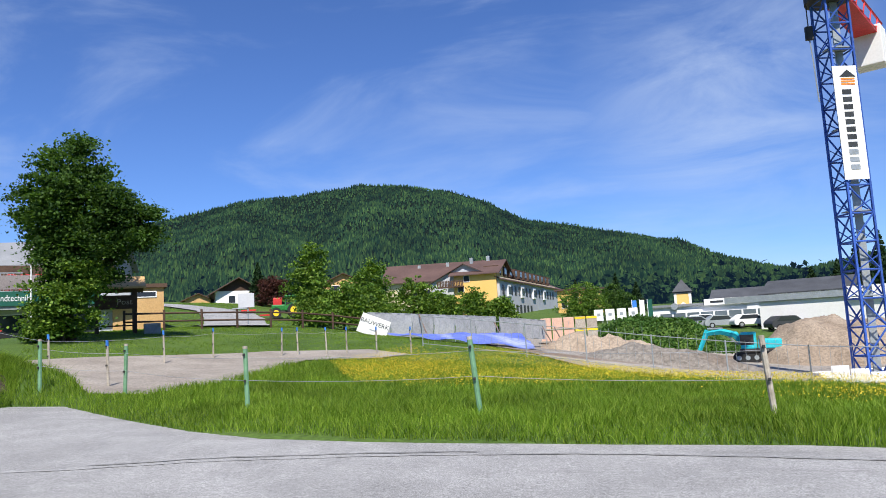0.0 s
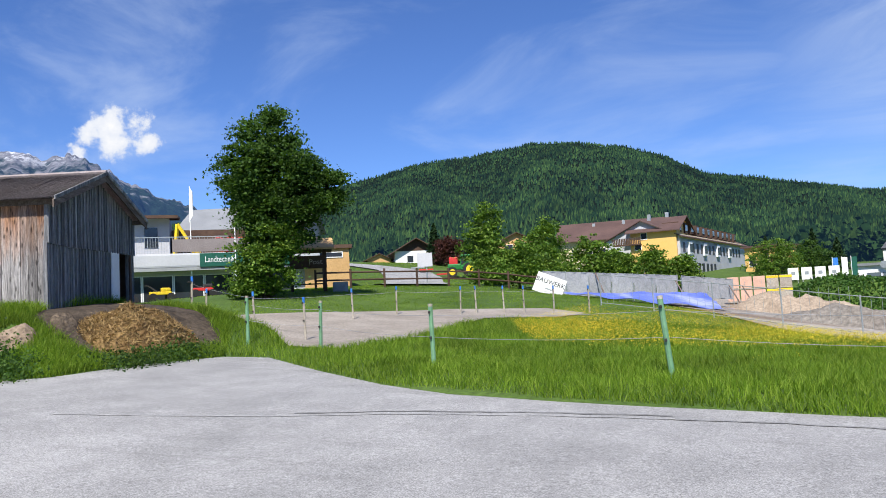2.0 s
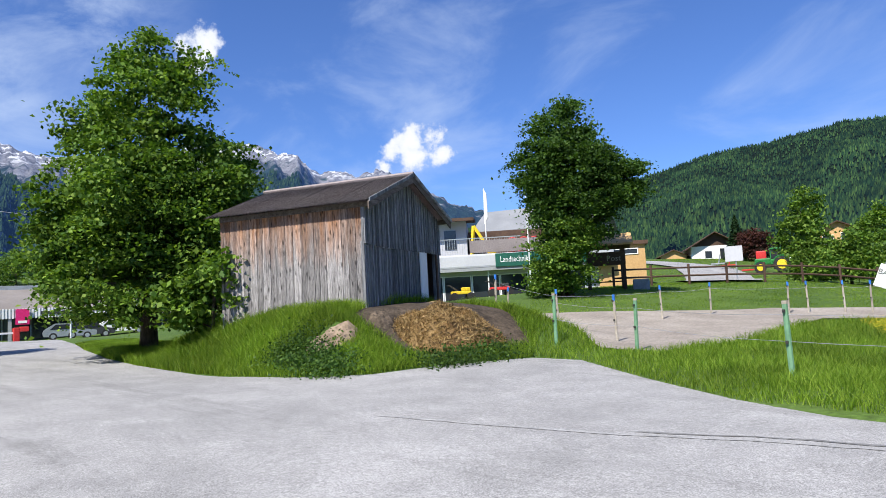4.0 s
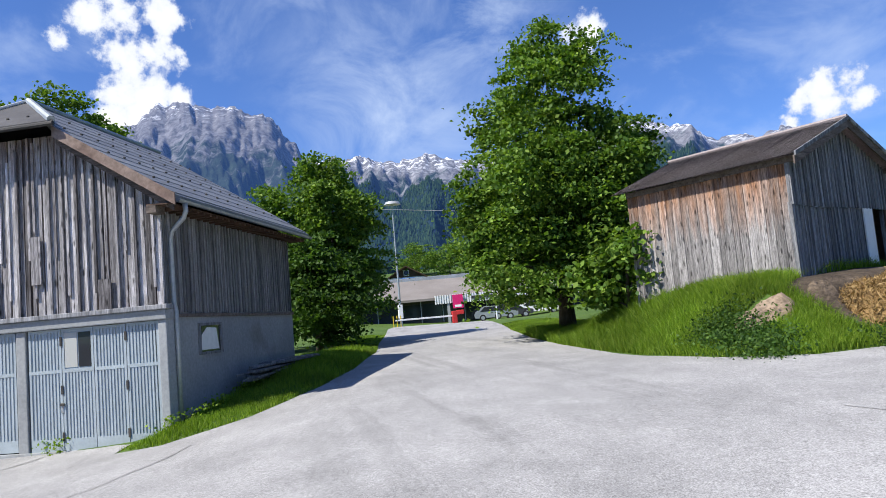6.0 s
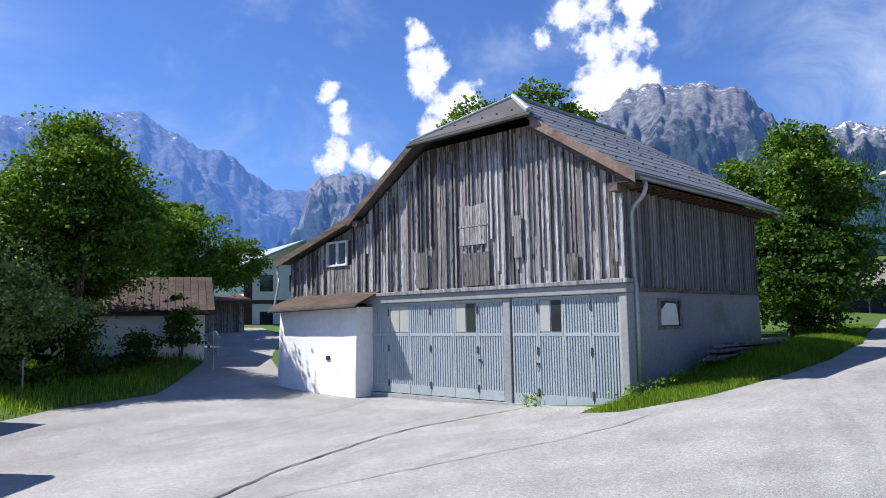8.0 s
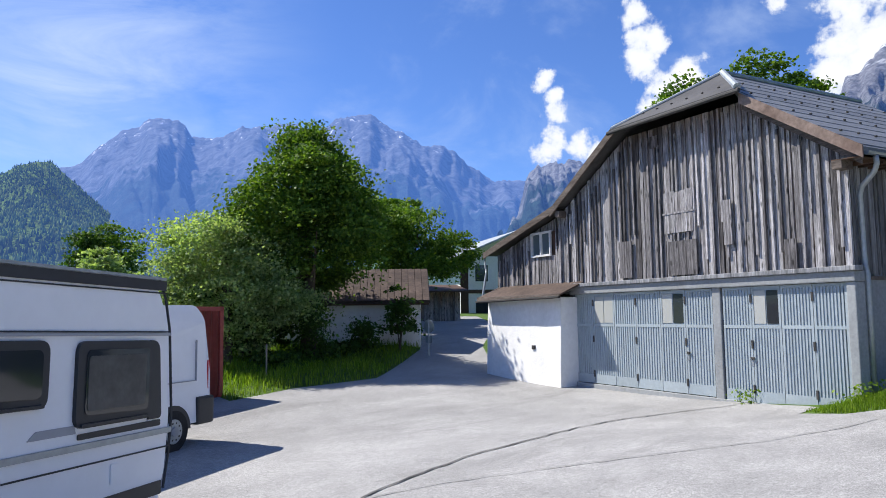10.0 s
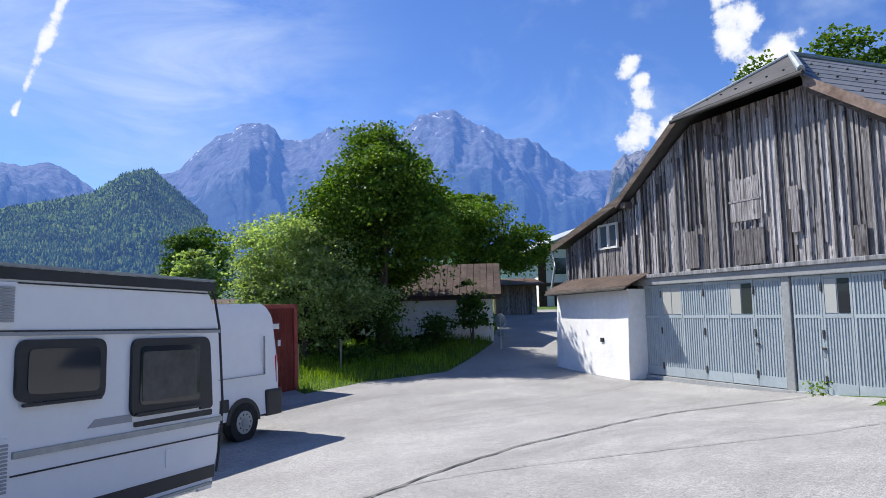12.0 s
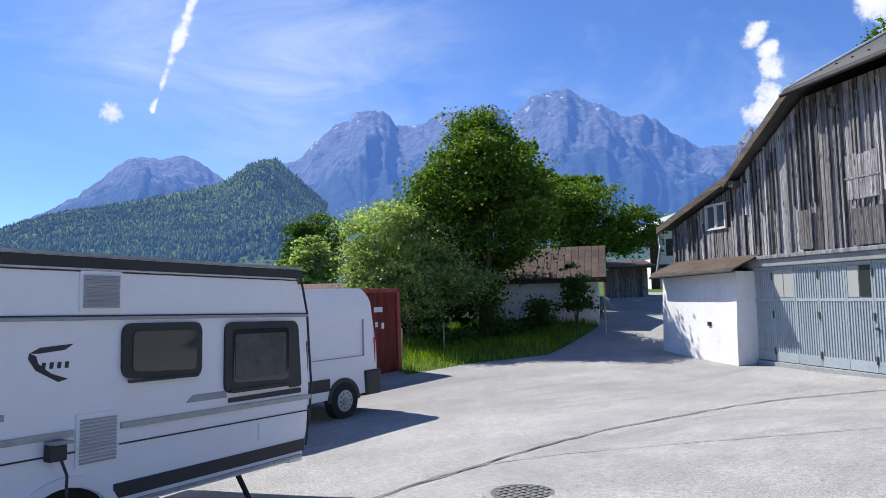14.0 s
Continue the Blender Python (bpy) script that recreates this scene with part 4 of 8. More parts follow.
def build_barn():
    rng = random.Random(5)
    barn = thing("barn", frame_at(-17.25, -1.72, -0.1, -0.351, -0.937), "large weathered timber barn above grey rendered garages", "barn")
    shell = bmesh.new()
    box(shell, 0.0, 0.25, -7.3, -0.02, -0.6, 2.42)
    part("lower_wall", shell, M_CONCRETE, barn, "grey rendered garage wall")
    part("lower_wall", boxed(0.25, 12.15, -7.3, -7.1, -0.6, 2.42), M_CONCRETE, barn)
    part("lower_wall", boxed(11.9, 12.15, -7.1, -0.5, -0.6, 2.42), M_CONCRETE, barn)
    piers = bmesh.new()
    box(piers, -0.12, 0.06, -0.3, 0.06, -0.5, 2.36, 0.02)
    part("pier", piers, M_CONCRETE, barn)
    part("pier", boxed(3.02, 3.24, -0.3, 0.04, -0.5, 2.36, 0.02), M_CONCRETE, barn)
    part("pier", boxed(8.2, 8.42, -0.3, 0.02, -0.5, 2.36, 0.02), M_CONCRETE, barn)
    part("lintel", boxed(-0.14, 8.5, -0.25, 0.1, 2.36, 2.56, 0.02), M_CONCRETE, barn, "grey stained concrete lintel")
    part("sill_beam", boxed(-0.2, 8.2, -0.1, 0.16, 2.562, 2.66, 0.015), M_BOARD_GREY, barn)
    part("inner_wall", prism([(0.02, 2.5), (12.15, 2.5), (12.15, 3.6), (8.66, 4.7), (5.9, 6.36), (2.05, 6.38), (0.02, 4.8)], "y", -0.16, -0.05), M_DARKWOOD, barn)
    part("side_inner_wall", boxed(0.06, 0.16, -7.2, -0.17, 2.42, 4.75), M_DARKWOOD, barn)
    part("rear_wall", prism([(0.02, 2.42), (12.15, 2.42), (12.15, 3.6), (8.66, 4.7), (4.2, 7.6), (0.02, 4.8)], "y", -7.3, -7.2), M_DARKWOOD, barn)
    part("far_side_wall", boxed(12.05, 12.15, -7.2, -0.17, 2.42, 3.55), M_DARKWOOD, barn)
    # front boarding
    xs = [-0.08]
    while xs[-1] < 12.1:
        xs.append(xs[-1] + rng.uniform(0.11, 0.22))
    xs[-1] = 12.18
    win = (9.2, 10.2)
    for k in range(len(xs) - 1):
        a, b = xs[k], xs[k + 1]
        if b > win[0] and a < win[1]:
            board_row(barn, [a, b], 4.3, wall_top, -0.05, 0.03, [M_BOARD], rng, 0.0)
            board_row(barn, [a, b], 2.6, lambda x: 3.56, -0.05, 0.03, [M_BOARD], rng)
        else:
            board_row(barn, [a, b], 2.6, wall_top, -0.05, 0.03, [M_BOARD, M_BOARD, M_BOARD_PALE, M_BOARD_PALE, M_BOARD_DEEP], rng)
    # cover strips over the joints, short lengths and patches
    for k in range(1, len(xs) - 1):
        if rng.random() < 0.72 and not (win[0] - 0.1 < xs[k] < win[1] + 0.1):
            hi = wall_top(xs[k]) - rng.uniform(0.0, 0.5)
            lo = 2.62 + rng.choice([0, 0, 0, 0.4, 1.2])
            if hi > lo + 0.4:
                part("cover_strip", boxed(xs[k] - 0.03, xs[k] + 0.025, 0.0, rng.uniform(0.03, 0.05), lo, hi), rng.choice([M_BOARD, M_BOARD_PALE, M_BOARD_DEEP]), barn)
    # loft hatch: shorter boards with rails, and loose patches
    for k in range(5):
        a = 3.68 + 0.184 * k
        part("hatch_board", boxed(a + 0.006, a + 0.178, 0.03, 0.052 + 0.004 * (k % 2), 3.72, 4.74 - 0.02 * (k % 3)), (M_BOARD, M_BOARD_PALE)[k % 2], barn)
    part("hatch_rail", boxed(3.66, 4.62, 0.04, 0.064, 4.18, 4.22), M_BOARD, barn)
    for x0, x1, z0, z1 in [(4.72, 4.98, 5.92, 6.22), (5.75, 6.2, 2.72, 3.67), (1.05, 1.32, 2.66, 3.28), (3.6, 4.5, 2.7, 3.52), (2.6, 2.82, 3.3, 4.3)]:
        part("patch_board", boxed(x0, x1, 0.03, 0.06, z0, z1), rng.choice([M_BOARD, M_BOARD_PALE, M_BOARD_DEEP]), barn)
    # small window
    w = part("window", boxed(9.24, 10.16, -0.04, -0.02, 3.6, 4.26), M_PANE, barn, "small two-pane window in a worn wooden frame")
    for x0, x1, z0, z1 in [(9.2, 10.2, 3.55, 3.61), (9.2, 10.2, 4.25, 4.31), (9.2, 9.26, 3.61, 4.25), (10.14, 10.2, 3.61, 4.25), (9.67, 9.73, 3.61, 4.25)]:
        part("window_frame", boxed(x0, x1, -0.02, 0.045, z0, z1), M_CURTAIN, w)
    # side boarding, seen at a slant
    y = -0.02
    while y > -7.15:
        b = y - rng.uniform(0.13, 0.2)
        part("side_board", boxed(0.015 - rng.uniform(0, 0.015), 0.06, max(b + 0.006, -7.28), y - 0.006, 2.46 + rng.uniform(-0.03, 0.02), 4.8), M_BOARD_SIDE, barn)
        part("cover_strip", boxed(-0.025, 0.01, b - 0.025, b + 0.025, 2.5, 4.78), M_BOARD_SIDE, barn)
        y = b
    part("side_sill", boxed(-0.05, 0.2, -7.3, -0.1, 2.40, 2.47), M_BEAM, barn)
    # roof
    zr = lambda x: 4.80 + 3.08 * (x + 0.58) / 4.75
    zl = lambda x: 7.88 - 0.655 * (x - 4.17)
    zh = lambda y: 6.6 + (7.9 - 6.6) * (0.45 - y) / 2.25
    part("roof_slope", slab([(-0.58, 0.32, zr(-0.58)), (2.05, 0.32, zr(2.05)), (4.17, -1.75, 7.88), (4.17, -7.6, 7.88), (-0.58, -7.6, zr(-0.58))], 0.1), M_ROOF_METAL, barn, "dark grey roof slope with long courses")
    part("roof_slope", slab([(5.9, 0.32, zl(5.9)), (8.75, 0.32, zl(8.75)), (8.75, -7.6, zl(8.75)), (4.17, -7.6, 7.88), (4.17, -1.75, 7.88)], 0.1), M_ROOF, barn)
    part("hip_roof", slab([(1.92, 0.45, 6.6), (6.0, 0.45, 6.6), (4.17, -1.8, 7.91)], 0.09), M_ROOF, barn, "small hipped gable of dark roofing")
    part("lean_roof", slab([(8.55, 0.32, 4.98), (12.5, 0.32, 3.88), (12.5, -7.6, 3.88), (8.55, -7.6, 4.98)], 0.1), M_ROOF, barn)
    for i in range(11):
        x = -0.5 + i * 0.42
        y0 = 0.30 if x < 1.7 else 0.3 - (x - 1.75) * 1.0
        part("roof_course", slab([(x, y0, zr(x) + 0.022), (x + 0.44, y0 - (0.1 if x > 2 else 0), zr(x + 0.44) + 0.008), (x + 0.44, -7.58, zr(x + 0.44) + 0.008), (x, -7.58, zr(x) + 0.022)], 0.02), M_ROOF_METAL, barn)
    # snow guards in rows
    guard = boxed(-0.02, 0.02, -0.025, 0.025, 0, 0.035, 0.005)
    gm = part("snow_guard", guard, M_DARK, barn)
    gm.location = (0.2, -0.3, zr(0.2) + 0.02)
    for i in range(4):
        for j in range(12):
            if i + j:
                g = new("snow_guard", gm.data)
                g.parent = barn
                x = 0.2 + i * 1.0
                g.location = (x, -0.3 - j * 0.58 - (1.0 if i > 2 else 0), zr(x) + 0.02)
    for i in range(7):
        g = new("snow_guard", gm.data)
        g.parent = barn
        g.location = (2.9 + i * 0.48, -0.1, zh(-0.1) + 0.0)
    part("ridge_cap", piped([(4.17, -1.75, 7.92), (4.17, -7.6, 7.92)], 0.07, 8), M_STEEL, barn)
    part("hip_cap", piped([(4.17, -1.78, 7.93), (1.98, 0.42, 6.62)], 0.08, 8), M_STEEL, barn)
    part("hip_cap", piped([(4.17, -1.78, 7.93), (5.95, 0.42, 6.62)], 0.05, 8), M_STEEL, barn)
    # verge boards on the gable
    def verge(x0, z0, x1, z1, y, deep, material=M_VERGE):
        bm = prism([(x0, z0), (x1, z1), (x1, z1 - deep), (x0, z0 - deep)], "y", y, y + 0.04)
        part("verge_board", bm, material, barn)
    verge(-0.6, zr(-0.6) + 0.03, 2.02, zr(2.02) + 0.03, 0.325, 0.24)
    verge(-0.5, zr(-0.5) - 0.22, 2.02, zr(2.02) - 0.2, 0.2, 0.14, M_BEAM)
    verge(5.95, zl(5.95), 8.78, zl(8.78), 0.325, 0.22, M_BEAM)
    verge(8.55, 4.98, 12.52, 3.875, 0.327, 0.2, M_BEAM)
    part("hip_gutter", piped([(1.9, 0.47, 6.52), (6.05, 0.47, 6.5)], 0.05, 8), M_DARK, barn)
    part("purlin", boxed(-0.15, 0.05, -0.05, 0.3, 4.48, 4.64), M_BEAM, barn)
    part("purlin", boxed(8.4, 8.6, -0.05, 0.3, 4.62, 4.78), M_BEAM, barn)
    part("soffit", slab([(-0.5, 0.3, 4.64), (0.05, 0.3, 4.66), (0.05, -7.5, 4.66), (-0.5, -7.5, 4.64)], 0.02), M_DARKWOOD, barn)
    # gutter and downpipe
    gut = bmesh.new()
    prof = [(-0.62 - 0.065 * math.cos(a), 4.70 - 0.065 * math.sin(a)) for a in np.linspace(0, math.pi, 8)]
    ring = [[gut.verts.new((px, yy, pz)) for px, pz in prof] for yy in (0.3, -7.6)]
    for i in range(7):
        gut.faces.new((ring[0][i], ring[0][i + 1], ring[1][i + 1], ring[1][i]))
    gut.faces.new(ring[0])
    bmesh.ops.solidify(gut, geom=gut.faces[:], thickness=0.006)
    part("gutter", gut, M_STEEL, barn)
    part("downpipe", piped([(-0.62, 0.0, 4.66), (-0.62, -0.02, 4.5), (-0.55, -0.06, 4.38), (-0.2, -0.22, 4.16), (-0.12, -0.26, 4.02), (-0.12, -0.28, 2.7), (-0.16, -0.28, 2.5), (-0.16, -0.28, -0.2)], 0.05, 10), M_STEEL, barn, smooth=True)
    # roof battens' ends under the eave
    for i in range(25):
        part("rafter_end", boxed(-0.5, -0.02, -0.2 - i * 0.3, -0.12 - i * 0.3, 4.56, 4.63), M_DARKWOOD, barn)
    # garage doors: ribbed panels
    lefts, rights = [8.17, 7.38, 6.54, 5.73, 4.88, 4.08, 3.27], [2.99, 2.24, 1.52, 0.80, 0.08]
    for edges, glazed, base in ((lefts, (1, 4), -0.08), (rights, (1,), -0.1)):
        for i, (a, b) in enumerate(zip(edges, edges[1:])):
            x0, x1 = b + 0.008, a - 0.008
            bm = boxed(x0, x1, -0.06, -0.02, base, 2.35)
            door = part("garage_door", bm, M_DOOR, barn, "faded grey-blue folding door leaf")
            part("kick_plate", boxed(x0, x1, -0.02, 0.0, base, base + 0.24), M_DOOR, door)
            for z0, z1 in ((1.46, 1.53), (2.29, 2.35)):
                part("rail", boxed(x0, x1, -0.02, 0.002, z0, z1), M_DOOR, door)
            for u0, u1 in ((x0, x0 + 0.05), (x1 - 0.05, x1)):
                part("stile", boxed(u0, u1, -0.02, 0.0, base + 0.24, 2.29), M_DOOR, door)
            n = 8
            for k in range(n):
                u = x0 + 0.07 + (x1 - x0 - 0.14) * (k + 0.5) / n
                part("rib", boxed(u - 0.024, u + 0.012, -0.02, -0.004, base + 0.24, 1.46), M_DOOR, door)
                if i not in glazed:
                    part("rib", boxed(u - 0.024, u + 0.012, -0.02, -0.004, 1.53, 2.29), M_DOOR, door)
            if i in glazed:
                mid = (x0 + x1) / 2
                part("pane", boxed(x0 + 0.06, mid - 0.015, -0.018, -0.008, 1.56, 2.26), M_GLASS if i != 1 or base == -0.1 else M_PALEPANE, door)
                part("pane", boxed(mid + 0.015, x1 - 0.06, -0.018, -0.008, 1.56, 2.26), M_PALEPANE, door)
            for z in (0.18, 1.12, 2.1) if i % 2 == 0 else ():
                part("hinge", boxed(x0 - 0.03, x0 + 0.02, 0.003, 0.02, z - 0.09, z + 0.09, 0.004), M_DARK, door)
    for x, z in ((4.03, 0.85), (2.26, 0.8)):
        part("door_handle", boxed(x - 0.06, x + 0.03, 0.004, 0.04, z, z + 0.05, 0.008), M_DARK, barn)
        part("lock_plate", boxed(x - 0.03, x + 0.03, 0.003, 0.012, z - 0.14, z + 0.06, 0.004), M_STEEL, barn)
    part("threshold", boxed(0.05, 8.2, -0.1, 0.06, -0.4, -0.1, 0.01), M_CONCRETE, barn)
    # whitewashed annex in front of the left bay
    ann = bmesh.new()
    box(ann, 8.1, 11.95, -0.5, 0.55, -0.6, 2.28)
    bmesh.ops.subdivide_edges(ann, edges=ann.edges[:], cuts=9, use_grid_fill=True)
    for v in ann.verts:
        v.co.y += 0.02 * noise.noise(v.co * 1.1) + 0.03 * (2.3 - v.co.z) * (1 if v.co.y > 0.3 else 0)
    part("annex_wall", ann, M_WHITEWASH, barn, "lumpy whitewashed masonry")
    part("annex_roof", slab([(7.75, 0.85, 2.36), (12.1, 0.85, 2.36), (12.1, 0.0, 2.72), (7.75, 0.0, 2.72)], 0.05), M_TILE, barn)
    part("annex_fascia", boxed(7.75, 12.1, 0.85, 0.88, 2.24, 2.37), M_BEAM, barn)
    part("annex_gutter", piped([(12.1, 0.9, 2.22), (7.7, 0.92, 2.28)], 0.04, 6), M_DARK, barn)
    part("wall_vent", boxed(9.3, 9.45, 0.56, 0.63, 0.78, 0.9, 0.01), M_DARK, barn)
    # side window in the rendered wall
    sw = part("side_window", boxed(-0.012, 0.02, -2.5, -1.5, 1.62, 2.2), M_GLASS, barn, "low side window with pale panes in a grey frame")
    part("curtain", prism([(-2.4, 1.66), (-1.56, 1.66), (-1.6, 2.0), (-1.85, 2.16), (-2.3, 2.14)], "x", -0.02, -0.011), M_CURTAIN, sw)
    for y0, y1, z0, z1 in [(-2.55, -1.45, 1.56, 1.62), (-2.55, -1.45, 2.2, 2.26), (-2.55, -2.49, 1.62, 2.2), (-1.51, -1.45, 1.62, 2.2)]:
        part("window_frame", boxed(-0.05, 0.02, y0, y1, z0, z1), M_BOARD_GREY, sw)
    part("eave_pipe", piped([(12.5, 0.3, 3.7), (12.4, 0.35, 3.45), (12.25, 0.4, 3.2), (12.22, 0.6, 2.3)], 0.04, 8), M_STEEL, barn)
    return barn


build_barn()


# ---- the small shed ----
def build_shed():
    rng = random.Random(8)
    shed = thing("shed", frame_at(-16.5, 12.3, 1.7, -0.43, 0.90), "weathered board shed with a corrugated gable roof on the grass bank", "shed")
    L, W, peak_x, peak_z = 4.6, 5.2, 2.6, 4.25
    top = lambda x: 3.13 + (peak_z - 0.14 - 3.13) * (1 - abs(x - peak_x) / peak_x)
    part("side_wall", boxed(0.03, 0.09, 0.1, L, -0.6, 3.1), M_DARKWOOD, shed)
    part("far_side_wall", boxed(W - 0.09, W - 0.03, 0.1, L, -0.6, 3.1), M_DARKWOOD, shed)
    part("rear_wall", prism([(0.03, -0.6), (W - 0.03, -0.6), (W - 0.03, 3.1), (peak_x, peak_z - 0.15), (0.03, 3.1)], "y", L - 0.06, L), M_BOARD_GREY, shed)
    part("floor_slab", boxed(0.1, W - 0.1, 0.1, L - 0.1, -0.6, 0.1), M_DIRT, shed)
    x = -0.02
    while x < W:
        b = min(x + rng.uniform(0.15, 0.2), W + 0.02)
        for lo, hi, out in ((2.02, top, 0.05), (0.12, lambda u: 2.1, 0.0)):
            if lo < 1 and 3.55 < (x + b) / 2 < 4.95:
                continue
            bm = bmesh.new()
            box(bm, x + 0.004, b - 0.004, -out - 0.03 - rng.uniform(0, 0.01), 0.06 - out, lo - rng.uniform(-0.02, 0.05), 2.1 if lo < 1 else min(hi(x), hi(b)))
            part("board", bm, M_BOARD_GREY, shed)
            part("cover_strip", boxed(b - 0.022, b + 0.022, -out - 0.062, -out - 0.02, lo - 0.02, (2.09 if lo < 1 else hi(b))), M_BOARD_GREY, shed)
        x = b
    y = 0.0
    while y < L:
        b = min(y + rng.uniform(0.16, 0.26), L)
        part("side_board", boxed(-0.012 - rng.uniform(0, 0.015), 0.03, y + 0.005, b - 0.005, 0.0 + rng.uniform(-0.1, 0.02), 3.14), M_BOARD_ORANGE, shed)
        y = b
    part("corner_post", boxed(-0.03, 0.05, -0.05, 0.02, -0.5, 3.15), M_BOARD_GREY, shed)
    part("door", boxed(3.58, 4.1, -0.09, -0.05, 0.18, 2.02, 0.008), M_PAPER, shed, "narrow pale board door standing open")
    part("door_post", boxed(4.9, 5.02, -0.08, 0.04, 0.0, 2.1), M_DARKWOOD, shed)
    part("door_post", boxed(4.12, 4.2, -0.06, 0.04, 0.0, 2.1), M_DARKWOOD, shed)
    for s in (-1, 1):
        x0, x1 = peak_x, peak_x + s * 2.95
        z0, z1 = peak_z, peak_z - 1.12
        n = 46
        bm = bmesh.new()
        rows = []
        for k in range(n * 2 + 1):
            yy = -0.38 + (L + 0.7) * k / (n * 2)
            dz = 0.022 * (1 if k % 2 else -1)
            rows.append([bm.verts.new((x0, yy, z0 + dz)), bm.verts.new((x1, yy, z1 + dz))])
        for a, b in zip(rows, rows[1:]):
            bm.faces.new((a[0], a[1], b[1], b[0]) if s > 0 else (a[0], b[0], b[1], a[1]))
        bmesh.ops.solidify(bm, geom=bm.faces[:], thickness=0.012)
        part("corrugated_roof", bm, M_ROOF_RUST, shed, "faded brown corrugated sheet roof", True)
        part("verge_board", prism([(x0, z0 - 0.04), (x1, z1 - 0.04), (x1, z1 - 0.24), (x0, z0 - 0.24)], "y", -0.41, -0.37), M_BEAM, shed)
        part("verge_board", prism([(x0, z0 + 0.05), (x1, z1 + 0.05), (x1, z1 - 0.05), (x0, z0 - 0.05)], "y", -0.45, -0.41), M_BOARD_GREY, shed)
        part("purlin", boxed(x1 - s * 0.35 - 0.06, x1 - s * 0.35 + 0.06, -0.36, L, z1 - 0.12, z1 + 0.02), M_BEAM, shed)
    part("ridge_cap", piped([(peak_x, -0.42, peak_z + 0.03), (peak_x, L + 0.3, peak_z + 0.03)], 0.07, 6), M_ROOF_RUST, shed)
    return shed


build_shed()


# ---- parked vehicles ----
def rounded(points, r, n=5):
    """A polygon with its corners rounded."""
    out = []
    k = len(points)
    for i in range(k):
        p, a, b = Vector(points[i]), Vector(points[i - 1]), Vector(points[(i + 1) % k])
        rr = r[i] if hasattr(r, "__len__") else r
        if rr <= 0:
            out.append(tuple(p))
            continue
        u, v = (a - p).normalized(), (b - p).normalized()
        for j in range(n + 1):
            s = j / n
            q = (p + u * rr) * (1 - s) ** 2 + p * 2 * s * (1 - s) + (p + v * rr) * s ** 2
            out.append(tuple(q))
    return out


def panel(parent, name, points, r, y, thick, material, label=""):
    """A plate with rounded corners lying on an upright side."""
    return part(name, prism(rounded(points, r), "y", y - 0.004, y + thick), material, parent, label)


M_BLIND = surf("dark_blind", (0.07, 0.07, 0.068), (0.11, 0.11, 0.105), 2.5, 10, 0.35, 0.1, vary=0.2)


